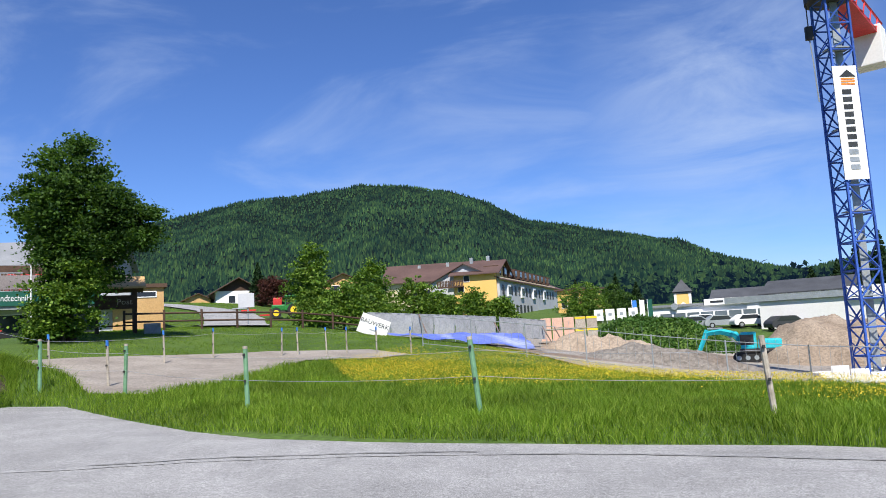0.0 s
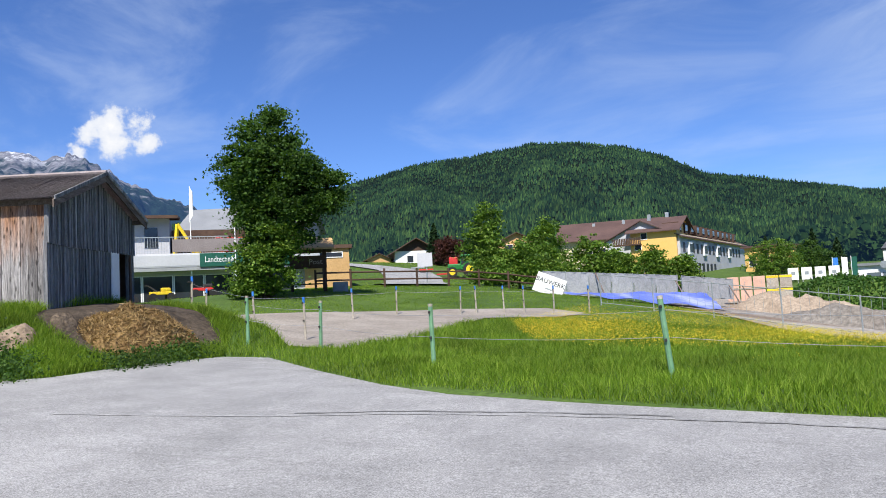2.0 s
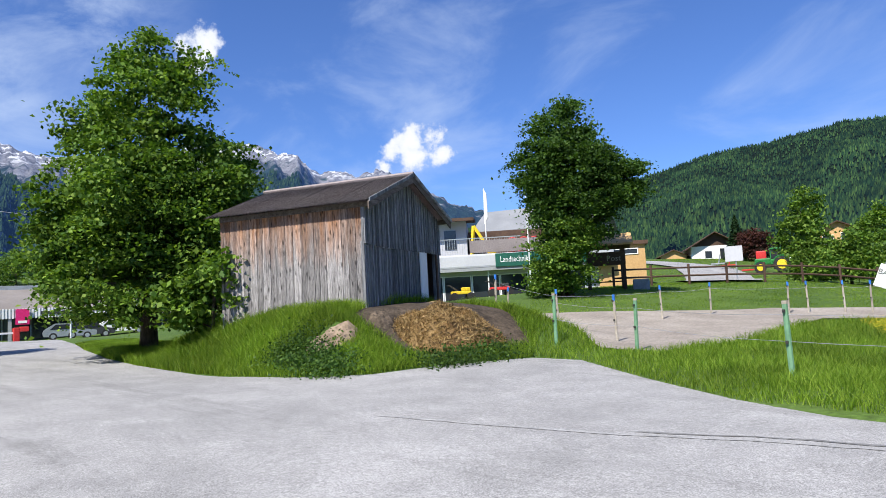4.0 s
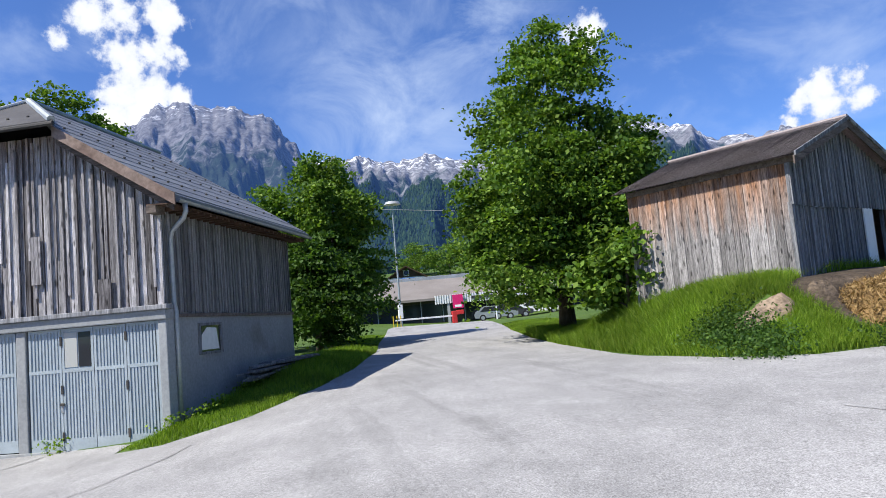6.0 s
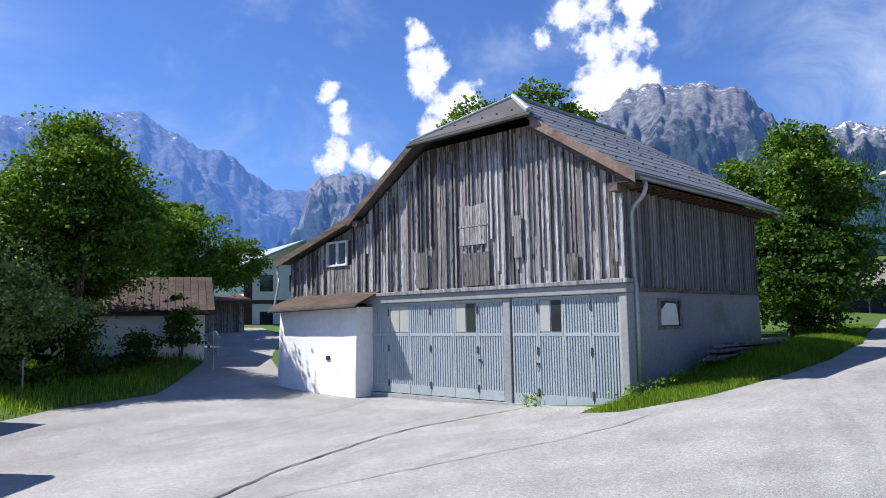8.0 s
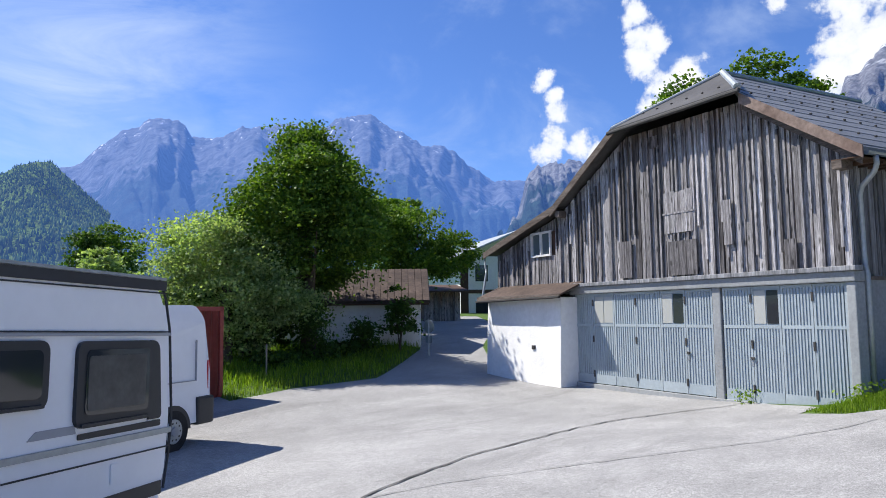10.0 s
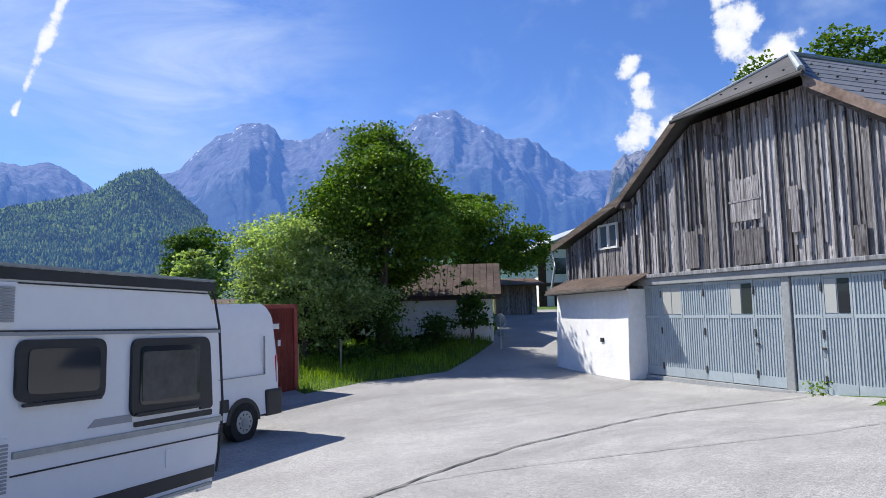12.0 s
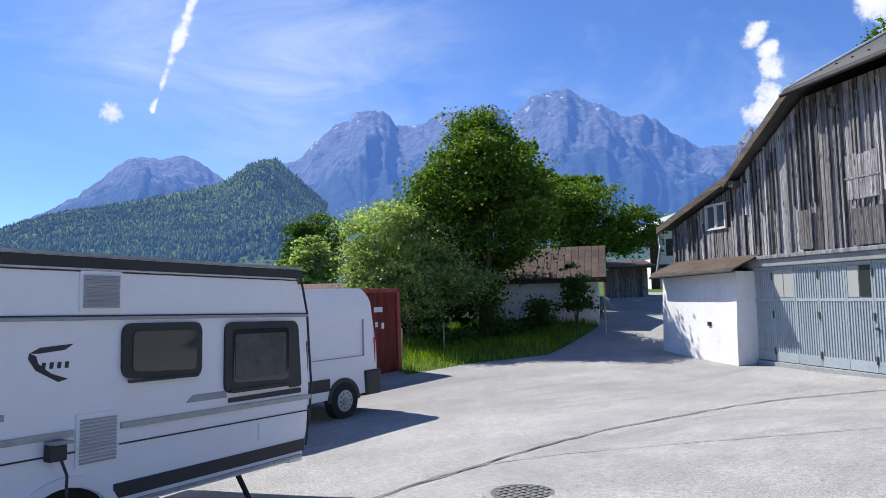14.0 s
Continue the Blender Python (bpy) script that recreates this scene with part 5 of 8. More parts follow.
def build_caravan():
    van = thing("caravan", pose(-5.316, -5.036, -0.421, 0, 0, 25.82) @ pose(0, 0, 0, 0, -1.62, 0), "white touring caravan with grey stripes parked on the asphalt", "caravan")
    L = 6.3
    prof = [(0.0, 0.55), (0.16, 0.46), (2.0, 0.45), (L - 0.5, 0.45), (L + 0.1, 0.65), (L + 0.1, 1.6), (L - 0.5, 2.52), (0.14, 2.52), (-0.03, 2.2), (-0.12, 1.25), (-0.08, 0.75)]
    body = prism(rounded(prof, [0.03, 0.03, 0, 0.15, 0.15, 0.3, 0.3, 0.16, 0.14, 0.1, 0.06]), "y", 0.0, -2.2)
    bmesh.ops.bevel(body, geom=[e for e in body.edges if abs(e.verts[0].co.y - e.verts[1].co.y) < 1e-4], offset=0.035, segments=2, affect="EDGES")
    part("body", body, M_WHITE, van, "smooth white aluminium body")
    def strip(name, x0, z0, x1, z1, h, y=0.0, t=0.012, m=M_GREYTRIM):
        part(name, prism([(x0, z0), (x1, z1), (x1, z1 + h), (x0, z0 + h)], "y", y - 0.003, y + t), m, van)
    strip("roof_trim", 0.04, 2.42, L - 0.4, 2.42, 0.09, 0.0, 0.02, M_CHAR)
    strip("roof_rail", 0.06, 2.515, L - 0.4, 2.515, 0.025, -0.02, 0.05, M_STEEL)
    strip("roof_line", 0.02, 2.39, L, 2.39, 0.012, m=M_CHAR)
    strip("upper_rail", -0.05, 2.0, L, 2.0, 0.028, t=0.02, m=M_GREYTRIM)
    strip("upper_rail", -0.05, 2.03, L, 2.03, 0.012, t=0.014, m=M_CHAR)
    strip("side_rail", -0.1, 1.1, 2.25, 1.1, 0.05, t=0.025, m=M_STEEL)
    strip("side_rail", 2.67, 1.1, L, 1.1, 0.05, t=0.025, m=M_STEEL)
    strip("pin_line", -0.09, 0.97, L, 0.97, 0.012, m=M_CHAR)
    strip("low_stripe", 0.0, 0.56, 2.3, 0.54, 0.12, m=M_CHAR)
    strip("skirt_rail", 0.05, 0.5, 2.3, 0.48, 0.025, t=0.03, m=M_STEEL)
    strip("skirt_rail", 3.2, 0.48, L - 0.3, 0.48, 0.025, t=0.03, m=M_STEEL)
    # end seam
    part("corner_seal", piped([(-0.04, 0.0, 0.6), (-0.1, 0.0, 0.9), (-0.13, 0.0, 1.25), (-0.06, 0.0, 2.05), (0.02, 0.0, 2.35), (0.13, 0.0, 2.53)], 0.014, 6), M_CHAR, van)
    # windows
    def window(x0, z0, x1, z1, big):
        w = panel(van, "window", [(x0, z0), (x1, z0 + (0 if big else 0.05)), (x1, z1), (x0, z1)], 0.1, 0.004, 0.03, M_CHAR, "dark framed acrylic window")
        panel(w, "pane", [(x0 + 0.07, z0 + 0.08), (x1 - 0.09, z0 + 0.1), (x1 - 0.09, z1 - 0.07), (x0 + 0.07, z1 - 0.07)], 0.06, 0.034, 0.008, M_GLASS, "dark tinted pane")
        panel(w, "sill", [(x0 + 0.05, z0 + 0.01), (x1 - 0.05, z0 + 0.01), (x1 - 0.05, z0 + 0.035), (x0 + 0.05, z0 + 0.035)], 0.01, 0.034, 0.02, M_CHAR)
        return w
    window(1.43, 1.46, 2.26, 1.97, False)
    w2 = window(0.2, 1.27, 1.14, 1.96, True)
    panel(w2, "blind", [(0.32, 1.4), (1.03, 1.4), (1.03, 1.84), (0.32, 1.84)], 0.04, 0.043, 0.004, M_BLIND, "lowered grey blind behind the pane")
    panel(van, "window_flare", [(0.05, 1.25), (0.23, 1.25), (0.23, 1.96), (0.11, 1.96)], [0.05, 0, 0, 0.1], 0.003, 0.02, M_CHAR)
    panel(van, "window_stripe", [(0.05, 1.18), (1.08, 1.18), (1.08, 1.225), (0.05, 1.235)], 0.015, 0.003, 0.01, M_CHAR)
    panel(van, "swoosh", [(1.1, 1.235), (1.58, 1.235), (1.5, 1.3), (1.12, 1.3)], 0.01, 0.003, 0.006, M_GREYTRIM)
    # vents
    for x0, x1, z0, z1 in ((2.27, 2.65, 2.09, 2.53), (2.27, 2.65, 0.84, 1.26)):
        z0, z1 = z0 - (0 if z0 < 2 else 0.02), z1 - (0 if z0 < 2 else 0.13)
        g = panel(van, "fridge_vent", [(x0, z0), (x1, z0), (x1, z1), (x0, z1)], 0.02, 0.004, 0.014, M_WHITE, "white louvred fridge vent")
        n = 13
        for i in range(n):
            z = z0 + 0.03 + (z1 - z0 - 0.06) * i / n
            part("slat", boxed(x0 + 0.03, x1 - 0.03, 0.018, 0.03, z, z + 0.016), M_WHITE if i % 1 else M_GREYTRIM, g)
    # decal: sweep and bars for the model mark
    part("decal", prism([(2.68, 1.82), (2.95, 1.80), (3.03, 1.76), (2.96, 1.755), (2.75, 1.775)], "y", 0.0, 0.004), M_CHAR, van, "grey curved decal with illegible mark")
    part("decal", prism([(3.03, 1.76), (3.04, 1.72), (2.98, 1.63), (2.8, 1.53), (2.72, 1.55), (2.86, 1.6), (2.96, 1.68), (2.98, 1.74)], "y", 0.0, 0.004), M_CHAR, van)
    for i in range(4):
        part("mark_bar", prism([(2.72 + i * 0.062, 1.635), (2.75 + i * 0.062, 1.635), (2.745 + i * 0.062, 1.685), (2.715 + i * 0.062, 1.685)], "y", 0.0, 0.004), M_CHAR, van)
    part("decal", prism([(3.2, 1.28), (3.6, 1.32), (3.6, 1.38), (3.2, 1.33)], "y", 0.0, 0.004), M_GREYTRIM, van)
    # flap, mains inlet and cable, awning lamp
    panel(van, "service_flap", [(0.58, 0.76), (0.68, 0.76), (0.68, 0.93), (0.58, 0.93)], 0.015, 0.003, 0.008, M_WHITE)
    inlet = part("mains_inlet", boxed(2.76, 2.9, -0.002, 0.09, 0.94, 1.07, 0.015), M_CHAR, van)
    lid = part("inlet_lid", boxed(2.74, 2.9, 0.0, 0.14, 1.07, 1.09, 0.006), M_GREYTRIM, inlet)
    part("mains_cable", piped([(2.8, 0.07, 0.95), (2.78, 0.12, 0.83), (2.79, 0.13, 0.6), (2.83, 0.12, 0.25), (2.86, 0.15, 0.03)], 0.011, 6), M_CHAR, van)
    # wheel arch and wheel
    arch = bmesh.new()
    ring = []
    for r in (0.36, 0.44):
        ring.append([(2.72 + r * math.cos(a) * 1.12, 0.36 + r * math.sin(a)) for a in np.linspace(0, math.pi, 16)])
    part("wheel_arch", prism(ring[0] + ring[1][::-1], "y", 0.0, 0.03), M_WHITE, van)
    part("wheel_well", prism([(2.72 + 0.4 * math.cos(a), 0.33 + 0.38 * math.sin(a)) for a in np.linspace(-0.2, math.pi + 0.2, 18)], "y", -0.02, 0.006), M_RUBBER, van)
    for x, y in ((2.72, -0.1), (2.72, -2.0)):
        wh = part("wheel", drum(0.31, y - 0.09, y + 0.12, "y", 28, (x, 0, 0.32)), M_RUBBER, van, "black tyre with a silver rim")
        part("rim", drum(0.2, y + 0.1, y + 0.13, "y", 24, (x, 0, 0.32)), M_STEEL, wh)
    for x in (0.5, 5.6):
        for y in (-0.25, -1.95):
            part("corner_steady", piped([(x + 0.25, y, 0.48), (x, y, 0.05)], 0.03, 6), M_DARK, van)
            part("steady_foot", boxed(x - 0.09, x + 0.09, y - 0.06, y + 0.06, 0.02, 0.05), M_DARK, van)
    part("rear_bumper", boxed(-0.02, 0.2, -2.18, -0.02, 0.44, 0.56, 0.03), M_WHITE, van)
    part("drawbar", piped([(L, -1.1, 0.4), (L + 1.1, -1.1, 0.42)], 0.04, 6), M_DARK, van)
    part("jockey_wheel", drum(0.1, -1.16, -1.04, "y", 16, (L + 1.0, 0, 0.12)), M_RUBBER, van)
    part("roof_vent", boxed(3.05, 3.5, -1.3, -0.8, 2.5, 2.6, 0.03), M_WHITE, van)
    return van


build_caravan()


def build_van():
    van = thing("panel_van", pose(-9.02, -10.23, -0.46, 0, 0, 20.4), "white panel van with black lower trim, parked on the asphalt", "van")
    prof = [(0.0, 0.42), (3.9, 0.36), (5.1, 0.45), (5.15, 1.0), (4.3, 1.25), (3.7, 2.1), (3.3, 2.4), (0.25, 2.42), (0.06, 2.2), (0.0, 1.2)]
    body = prism(rounded(prof, [0.04, 0.1, 0.08, 0.12, 0.1, 0.1, 0.15, 0.11, 0.1, 0.08]), "y", 0.0, -1.95)
    for v in body.verts:
        k = max(0.0, v.co.z - 1.1) / 1.3
        v.co.y += (-0.13 if v.co.y > -1 else 0.13) * k * k
    part("body", body, M_WHITE, van, "clean white steel body")
    part("bumper", boxed(-0.1, 0.35, -1.98, 0.03, 0.36, 0.84, 0.05), M_CHAR, van, "black plastic rear bumper corner")
    part("side_moulding", boxed(1.3, 3.6, -0.01, 0.03, 0.56, 0.78, 0.02), M_CHAR, van)
    for x0, x1, z0, z1 in ((0.35, 1.75, 1.12, 2.02), (1.9, 3.1, 1.12, 2.02)):
        for a, b, c, d in ((x0, x1, z0, z0 + 0.012), (x0, x0 + 0.012, z0, z1 - 0.2)):
            part("panel_crease", boxed(a, b, -0.03, 0.004, c, d), M_GREYTRIM, van)
    part("door_gap", boxed(1.82, 1.832, -0.02, 0.004, 0.5, 1.5), M_CHAR, van)
    part("arch", prism([(0.93 + r * math.cos(a), 0.34 + r * math.sin(a)) for r, s in ((0.42, 1),) for a in np.linspace(0, math.pi, 16)], "y", -0.02, 0.02), M_CHAR, van)
    for x in (0.93, 4.2):
        for y in (-0.06, -1.88):
            wh = part("wheel", drum(0.34, y - 0.11, y + 0.09, "y", 32, (x, 0, 0.34)), M_RUBBER, van, "black tyre on a silver steel wheel")
            part("rim", drum(0.21, y + 0.08, y + 0.1, "y", 28, (x, 0, 0.34), 0.19), M_STEEL, wh)
            part("hub", drum(0.08, y + 0.1, y + 0.12, "y", 16, (x, 0, 0.34)), M_GREYTRIM, wh)
            for k in range(10):
                a = k * math.pi / 5
                part("rim_slot", boxed(x + 0.14 * math.cos(a) - 0.014, x + 0.14 * math.cos(a) + 0.014, y + 0.099, y + 0.104, 0.34 + 0.14 * math.sin(a) - 0.014, 0.34 + 0.14 * math.sin(a) + 0.014), M_DARK, wh)
    part("rear_light", boxed(-0.03, 0.03, -0.14, -0.02, 0.95, 1.45, 0.01), M_RED, van)
    part("rear_window", boxed(-0.02, 0.02, -1.6, -0.35, 1.4, 2.0, 0.02), M_GLASS, van)
    part("windscreen", slab([(3.75, -0.25, 2.06), (3.75, -1.7, 2.06), (4.32, -1.75, 1.28), (4.32, -0.2, 1.28)], 0.01), M_GLASS, van)
    return van


build_van()


def build_container():
    box_ = thing("shipping_container", pose(-12.52, -15.3, -0.58, 0, 0, 19.7), "red-brown corrugated steel shipping container", "container")
    L, W, H = 6.06, 2.44, 2.59
    for nm, (x0, x1, y0, y1, z0, z1) in {"rail": (0, L, -0.06, 0, 0, 0.16)}.items():
        part("bottom_rail", boxed(0, L, -0.07, 0, 0.02, 0.16, 0.01), M_CONTAINER, box_)
        part("top_rail", boxed(0, L, -0.07, 0, H - 0.11, H, 0.01), M_CONTAINER, box_)
    for x in (0, L - 0.14):
        for y in (-0.14, -W):
            part("corner_post", boxed(x, x + 0.14, y, y + 0.14, 0.0, H, 0.012), M_CONTAINER, box_)
    def corrugated(x0, x1, z0, z1, y, flip=False):
        bm = bmesh.new()
        cols, x, k = [], x0, 0
        while x < x1:
            cols.append((min(x, x1), -0.036 if k % 4 in (0, 3) else 0.0))
            x += (0.07, 0.068, 0.07, 0.068)[k % 4]
            k += 1
        cols.append((x1, 0.0))
        v = [(bm.verts.new((a, y + b, z0)), bm.verts.new((a, y + b, z1))) for a, b in cols]
        for a, b in zip(v, v[1:]):
            bm.faces.new((a[0], b[0], b[1], a[1]))
        bmesh.ops.solidify(bm, geom=bm.faces[:], thickness=0.004)
        return bm
    part("side_panel", corrugated(0.14, L - 0.14, 0.16, H - 0.11, -0.02), M_CONTAINER, box_)
    part("side_panel", corrugated(0.14, L - 0.14, 0.16, H - 0.11, -W + 0.05), M_CONTAINER, box_)
    end = corrugated(0.14, W - 0.14, 0.16, H - 0.11, -0.02)
    bmesh.ops.transform(end, matrix=Matrix.Rotation(radians(-90), 4, "Z"), verts=end.verts)
    part("end_panel", end, M_CONTAINER, box_)
    part("door", boxed(L - 0.05, L, -W + 0.14, -0.14, 0.16, H - 0.11), M_CONTAINER, box_)
    part("roof", boxed(0.02, L - 0.02, -W + 0.02, -0.02, H - 0.04, H - 0.008), M_CONTAINER, box_)
    part("floor_plate", boxed(0.02, L - 0.02, -W + 0.02, -0.02, 0.12, 0.15), M_DARKWOOD, box_)
    for x0, z0, w, h in ((0.75, 1.95, 0.34, 0.14), (0.95, 1.55, 0.1, 0.14), (0.7, 1.5, 0.1, 0.16)):
        part("marking_bar", boxed(x0, x0 + w, -0.018, -0.008, z0, z0 + h), M_PAPER, box_)
    return box_


build_container()


# ---- trees ----
def leaf_mesh(name, centres, size, rng, material, parent, squash=0.75, up=0.0):
    """Single leaves, folded along the middle; with up they lie more or less flat, as leaves spread to the light do."""
    n = len(centres)
    nrm = rng.normal(size=(n, 3)) * (1.0 if up == 0 else 0.55) + np.array([0, 0, up])
    nrm /= np.linalg.norm(nrm, axis=1)[:, None]
    a = rng.normal(size=(n, 3))
    a -= (a * nrm).sum(1)[:, None] * nrm
    a /= np.linalg.norm(a, axis=1)[:, None]
    b = np.cross(nrm, a)
    s = (size * (0.6 + 0.8 * rng.random(n)))[:, None]
    v = np.stack([centres - a * s * 0.5, centres - b * s * 0.5 * squash + nrm * s * 0.1, centres + a * s * 0.5, centres + b * s * 0.5 * squash + nrm * s * 0.1], 1)
    return raw(name, v.reshape(-1, 3), np.arange(4 * n).reshape(-1, 4), material, parent)


def crown_points(blobs, clumps, per, spread, rng):
    """Leaf centres on flat sprays that stand out from the shells of a few rounded masses, with gaps between, and some leaves deep inside."""
    vol = np.array([b[3] * b[4] * b[5] for b in blobs]) ** 0.67
    pick = rng.choice(len(blobs), clumps, p=vol / vol.sum())
    bl = np.array(blobs)[pick]
    d = rng.normal(size=(clumps, 3))
    d /= np.linalg.norm(d, axis=1)[:, None]
    r = np.where(rng.random(clumps) < 0.25, 0.3 + 0.45 * rng.random(clumps), 0.78 + 0.32 * rng.random(clumps))[:, None]
    c = bl[:, :3] + d * bl[:, 3:] * r
    reach = (0.6 + 0.8 * rng.random(clumps))[:, None]
    c, d, reach = np.repeat(c, per, 0), np.repeat(d, per, 0), np.repeat(reach, per, 0)
    k = rng.normal(size=(clumps * per, 3)) * spread * reach * np.array([1, 1, 0.32])
    out = (k * d).sum(1)[:, None]
    return c + k + np.array([0, 0, -0.35]) * np.maximum(out, 0) ** 2 / spread


def tree(name, x, y, height, blobs, leaves, size, material, label, seed, trunk=0.2, sink=0.2, category="tree", spread=0.3, z=None, clump=90):
    """A tapered trunk with limbs and a crown of loose leaf clumps; blobs in metres from the foot."""
    rng = np.random.default_rng(seed)
    foot = land1(x, y) if z is None else z
    t = thing(name, pose(x, y, foot), label, category)
    top = height * 0.8
    bend = rng.normal(size=2) * 0.15
    spine = [(bend[0] * k * k, bend[1] * k * k, -sink + (top + sink) * k) for k in np.linspace(0, 1, 7)]
    bm = bmesh.new()
    tube(bm, spine, [trunk * (1 - 0.85 * k) * (1.25 if k == 0 else 1) for k in np.linspace(0, 1, 7)], 9)
    part("trunk", bm, M_BARK, t, "grey-brown furrowed bark", True)
    for b in blobs:
        for _ in range(2 if len(blobs) > 4 else 3):
            k = rng.uniform(0.2, 0.75)
            s = Vector(spine[min(6, int(k * 6))])
            e = Vector(b[:3]) + Vector(rng.normal(size=3) * 0.35 * np.array(b[3:]))
            m = (s + e) / 2 + Vector((0, 0, -0.1 * (e - s).length))
            part("limb", piped([s, m, e], [trunk * 0.42, trunk * 0.25, 0.015], 6), M_BARK, t)
    shoots = []
    for b in blobs:
        for _ in range(9):
            d = rng.normal(size=3) + np.array([0, 0, 0.6])
            d /= np.linalg.norm(d)
            k = rng.uniform(0.16, 0.36)
            c = np.array(b[:3]) + d * np.array(b[3:]) * rng.uniform(0.95, 1.18)
            shoots.append((*c, b[3] * k, b[4] * k, b[5] * k * 1.9))
    blobs = list(blobs) + shoots
    pts = crown_points(blobs, leaves // clump, clump, spread, rng)
    pts = pts[pts[:, 2] > 0.15]
    leaf_mesh("crown", pts, size, rng, material, t, 0.75, 0.6)
    return t


def conifer(name, x, y, height, width, leaves, size, label, seed, material=None):
    rng = np.random.default_rng(seed)
    t = thing(name, pose(x, y, land1(x, y)), label, "tree")
    part("trunk", piped([(0, 0, -0.2), (0, 0, height * 0.95)], [0.02 * height, 0.01], 7), M_BARK, t)
    k = rng.random(leaves) ** 0.7
    tier = np.round(k * 14) / 14 + rng.normal(size=leaves) * 0.012
    a = rng.random(leaves) * 6.283
    lobes = 0.72 + 0.28 * np.cos(a * 5 + np.round(k * 14) * 2.4)
    r = width * (tier * 0.96 + 0.04) * np.sqrt(rng.random(leaves)) * lobes
    pts = np.stack([r * np.cos(a), r * np.sin(a), height * (1 - tier) * 0.95 - r * 0.25 + 0.25], 1)
    leaf_mesh("crown", pts[pts[:, 2] > 0.1], size, rng, material or M_NEEDLE, t, 0.5)
    return t


tree("maple_tree", -25.9, 10.2, 10.8, [(0, 0, 3.6, 3.3, 3.2, 2.2), (-0.3, 0.3, 5.8, 2.9, 2.9, 2.2), (0.2, 0, 7.9, 2.0, 2.0, 1.9), (0.3, -1.4, 2.2, 2.3, 1.8, 1.2), (-1.6, -1.2, 3.6, 1.9, 1.7, 1.6), (1.1, 0.6, 4.8, 1.6, 1.7, 1.6), (0, 0.1, 9.5, 0.9, 0.9, 1.2), (0.9, 1.2, 2.2, 1.7, 1.3, 1.0)],
     110000, 0.15, M_LEAF, "broad leafy maple tree on the grass bank beside the lane", 11, 0.28)
tree("maple_sapling", -21.3, 10.3, 2.6, [(0, 0, 1.1, 0.9, 0.9, 0.8), (0.5, 0.2, 1.7, 0.6, 0.6, 0.6), (-0.4, -0.3, 0.8, 0.8, 0.8, 0.6)], 5000, 0.18, M_LEAF, "bushy maple sapling against the shed wall", 27, 0.07)
tree("roadside_tree", -37.0, 2.6, 8.8, [(0, 0, 4.2, 3.1, 3.0, 2.2), (0.3, -0.3, 6.2, 2.4, 2.4, 1.7), (0.3, 0.5, 2.4, 2.5, 2.2, 1.5), (0, -1.2, 2.6, 2.4, 2.0, 1.4), (0.2, 0, 7.6, 1.2, 1.2, 1.0)],
     60000, 0.16, M_LEAF, "dense leafy roadside tree behind the barn", 12, 0.25)
tree("bushy_tree", -33.0, 1.9, 5.2, [(0, 0, 2.4, 2.2, 1.5, 1.8), (0.8, 0.6, 1.4, 1.9, 1.4, 1.2), (-0.5, -0.3, 3.6, 1.5, 1.3, 1.1)], 20000, 0.17, M_LEAF_DARK, "dark bushy tree against the barn's side wall", 13, 0.15)
tree("meadow_maple", -22.3, 28.4, 9.3, [(0.35, 0.3, 5.6, 2.1, 2.2, 2.1), (0.15, 0.25, 7.5, 1.5, 1.5, 1.4), (1.8, 1.0, 4.9, 1.5, 1.5, 1.1), (-0.1, 0.0, 4.4, 1.2, 1.2, 1.4), (0.4, 0.2, 3.6, 1.6, 1.6, 1.5), (2.4, 1.5, 5.2, 1.1, 1.1, 0.7)],
     62000, 0.14, M_LEAF_DARK, "tall maple tree standing between meadow and village", 14, 0.3)
tree("hazel_bush", -22.0, 27.7, 3.6, [(0, 0, 1.5, 1.25, 1.2, 1.4), (0.4, 0.2, 2.6, 1.0, 1.0, 0.8), (-0.4, 0, 0.8, 1.0, 1.0, 0.8)], 14000, 0.14, M_LEAF, "rounded green bush under the maple tree", 15, 0.1, category="bush")
tree("walnut_tree", -18.4, -19.2, 8.0, [(0, 0, 4.5, 2.4, 2.4, 1.8), (0, 0, 6.0, 1.8, 1.8, 1.5), (0.9, -0.8, 2.4, 1.7, 1.7, 1.3), (1.2, -1.0, 3.6, 1.6, 1.6, 1.4), (0, 0, 7.1, 1.0, 1.0, 0.8)],
     75000, 0.125, M_LEAF, "dark leafy tree beside the white outbuilding", 16, 0.26)
tree("willow_tree", -15.3, -19.4, 4.9, [(0, 0, 2.6, 1.9, 1.9, 1.7), (0.4, -0.4, 3.8, 1.4, 1.4, 1.0), (-0.6, 0.4, 2.0, 1.5, 1.5, 1.2)], 40000, 0.1, M_LEAF_PALE, "pale silvery willow beside the container", 17, 0.16)
tree("orchard_tree", -27.9, -23.2, 6.2, [(0, 0, 4.0, 2.2, 2.0, 1.3), (-1.3, 1.0, 3.5, 1.5, 1.4, 0.9), (1.2, -0.8, 4.7, 1.6, 1.5, 1.2), (0.6, 0.5, 2.9, 1.3, 1.3, 0.8)], 32000, 0.14, M_LEAF, "spreading orchard tree over the lane", 18, 0.2)
tree("ash_tree", -30.0, -29.0, 8.4, [(0, 0, 5.2, 2.2, 2.2, 2.0), (1.2, -0.6, 6.6, 1.5, 1.5, 1.4), (-1.4, 0.8, 5.6, 1.4, 1.4, 1.3)], 14000, 0.27, M_LEAF, "light green ash tree behind the outbuilding", 19, 0.2)
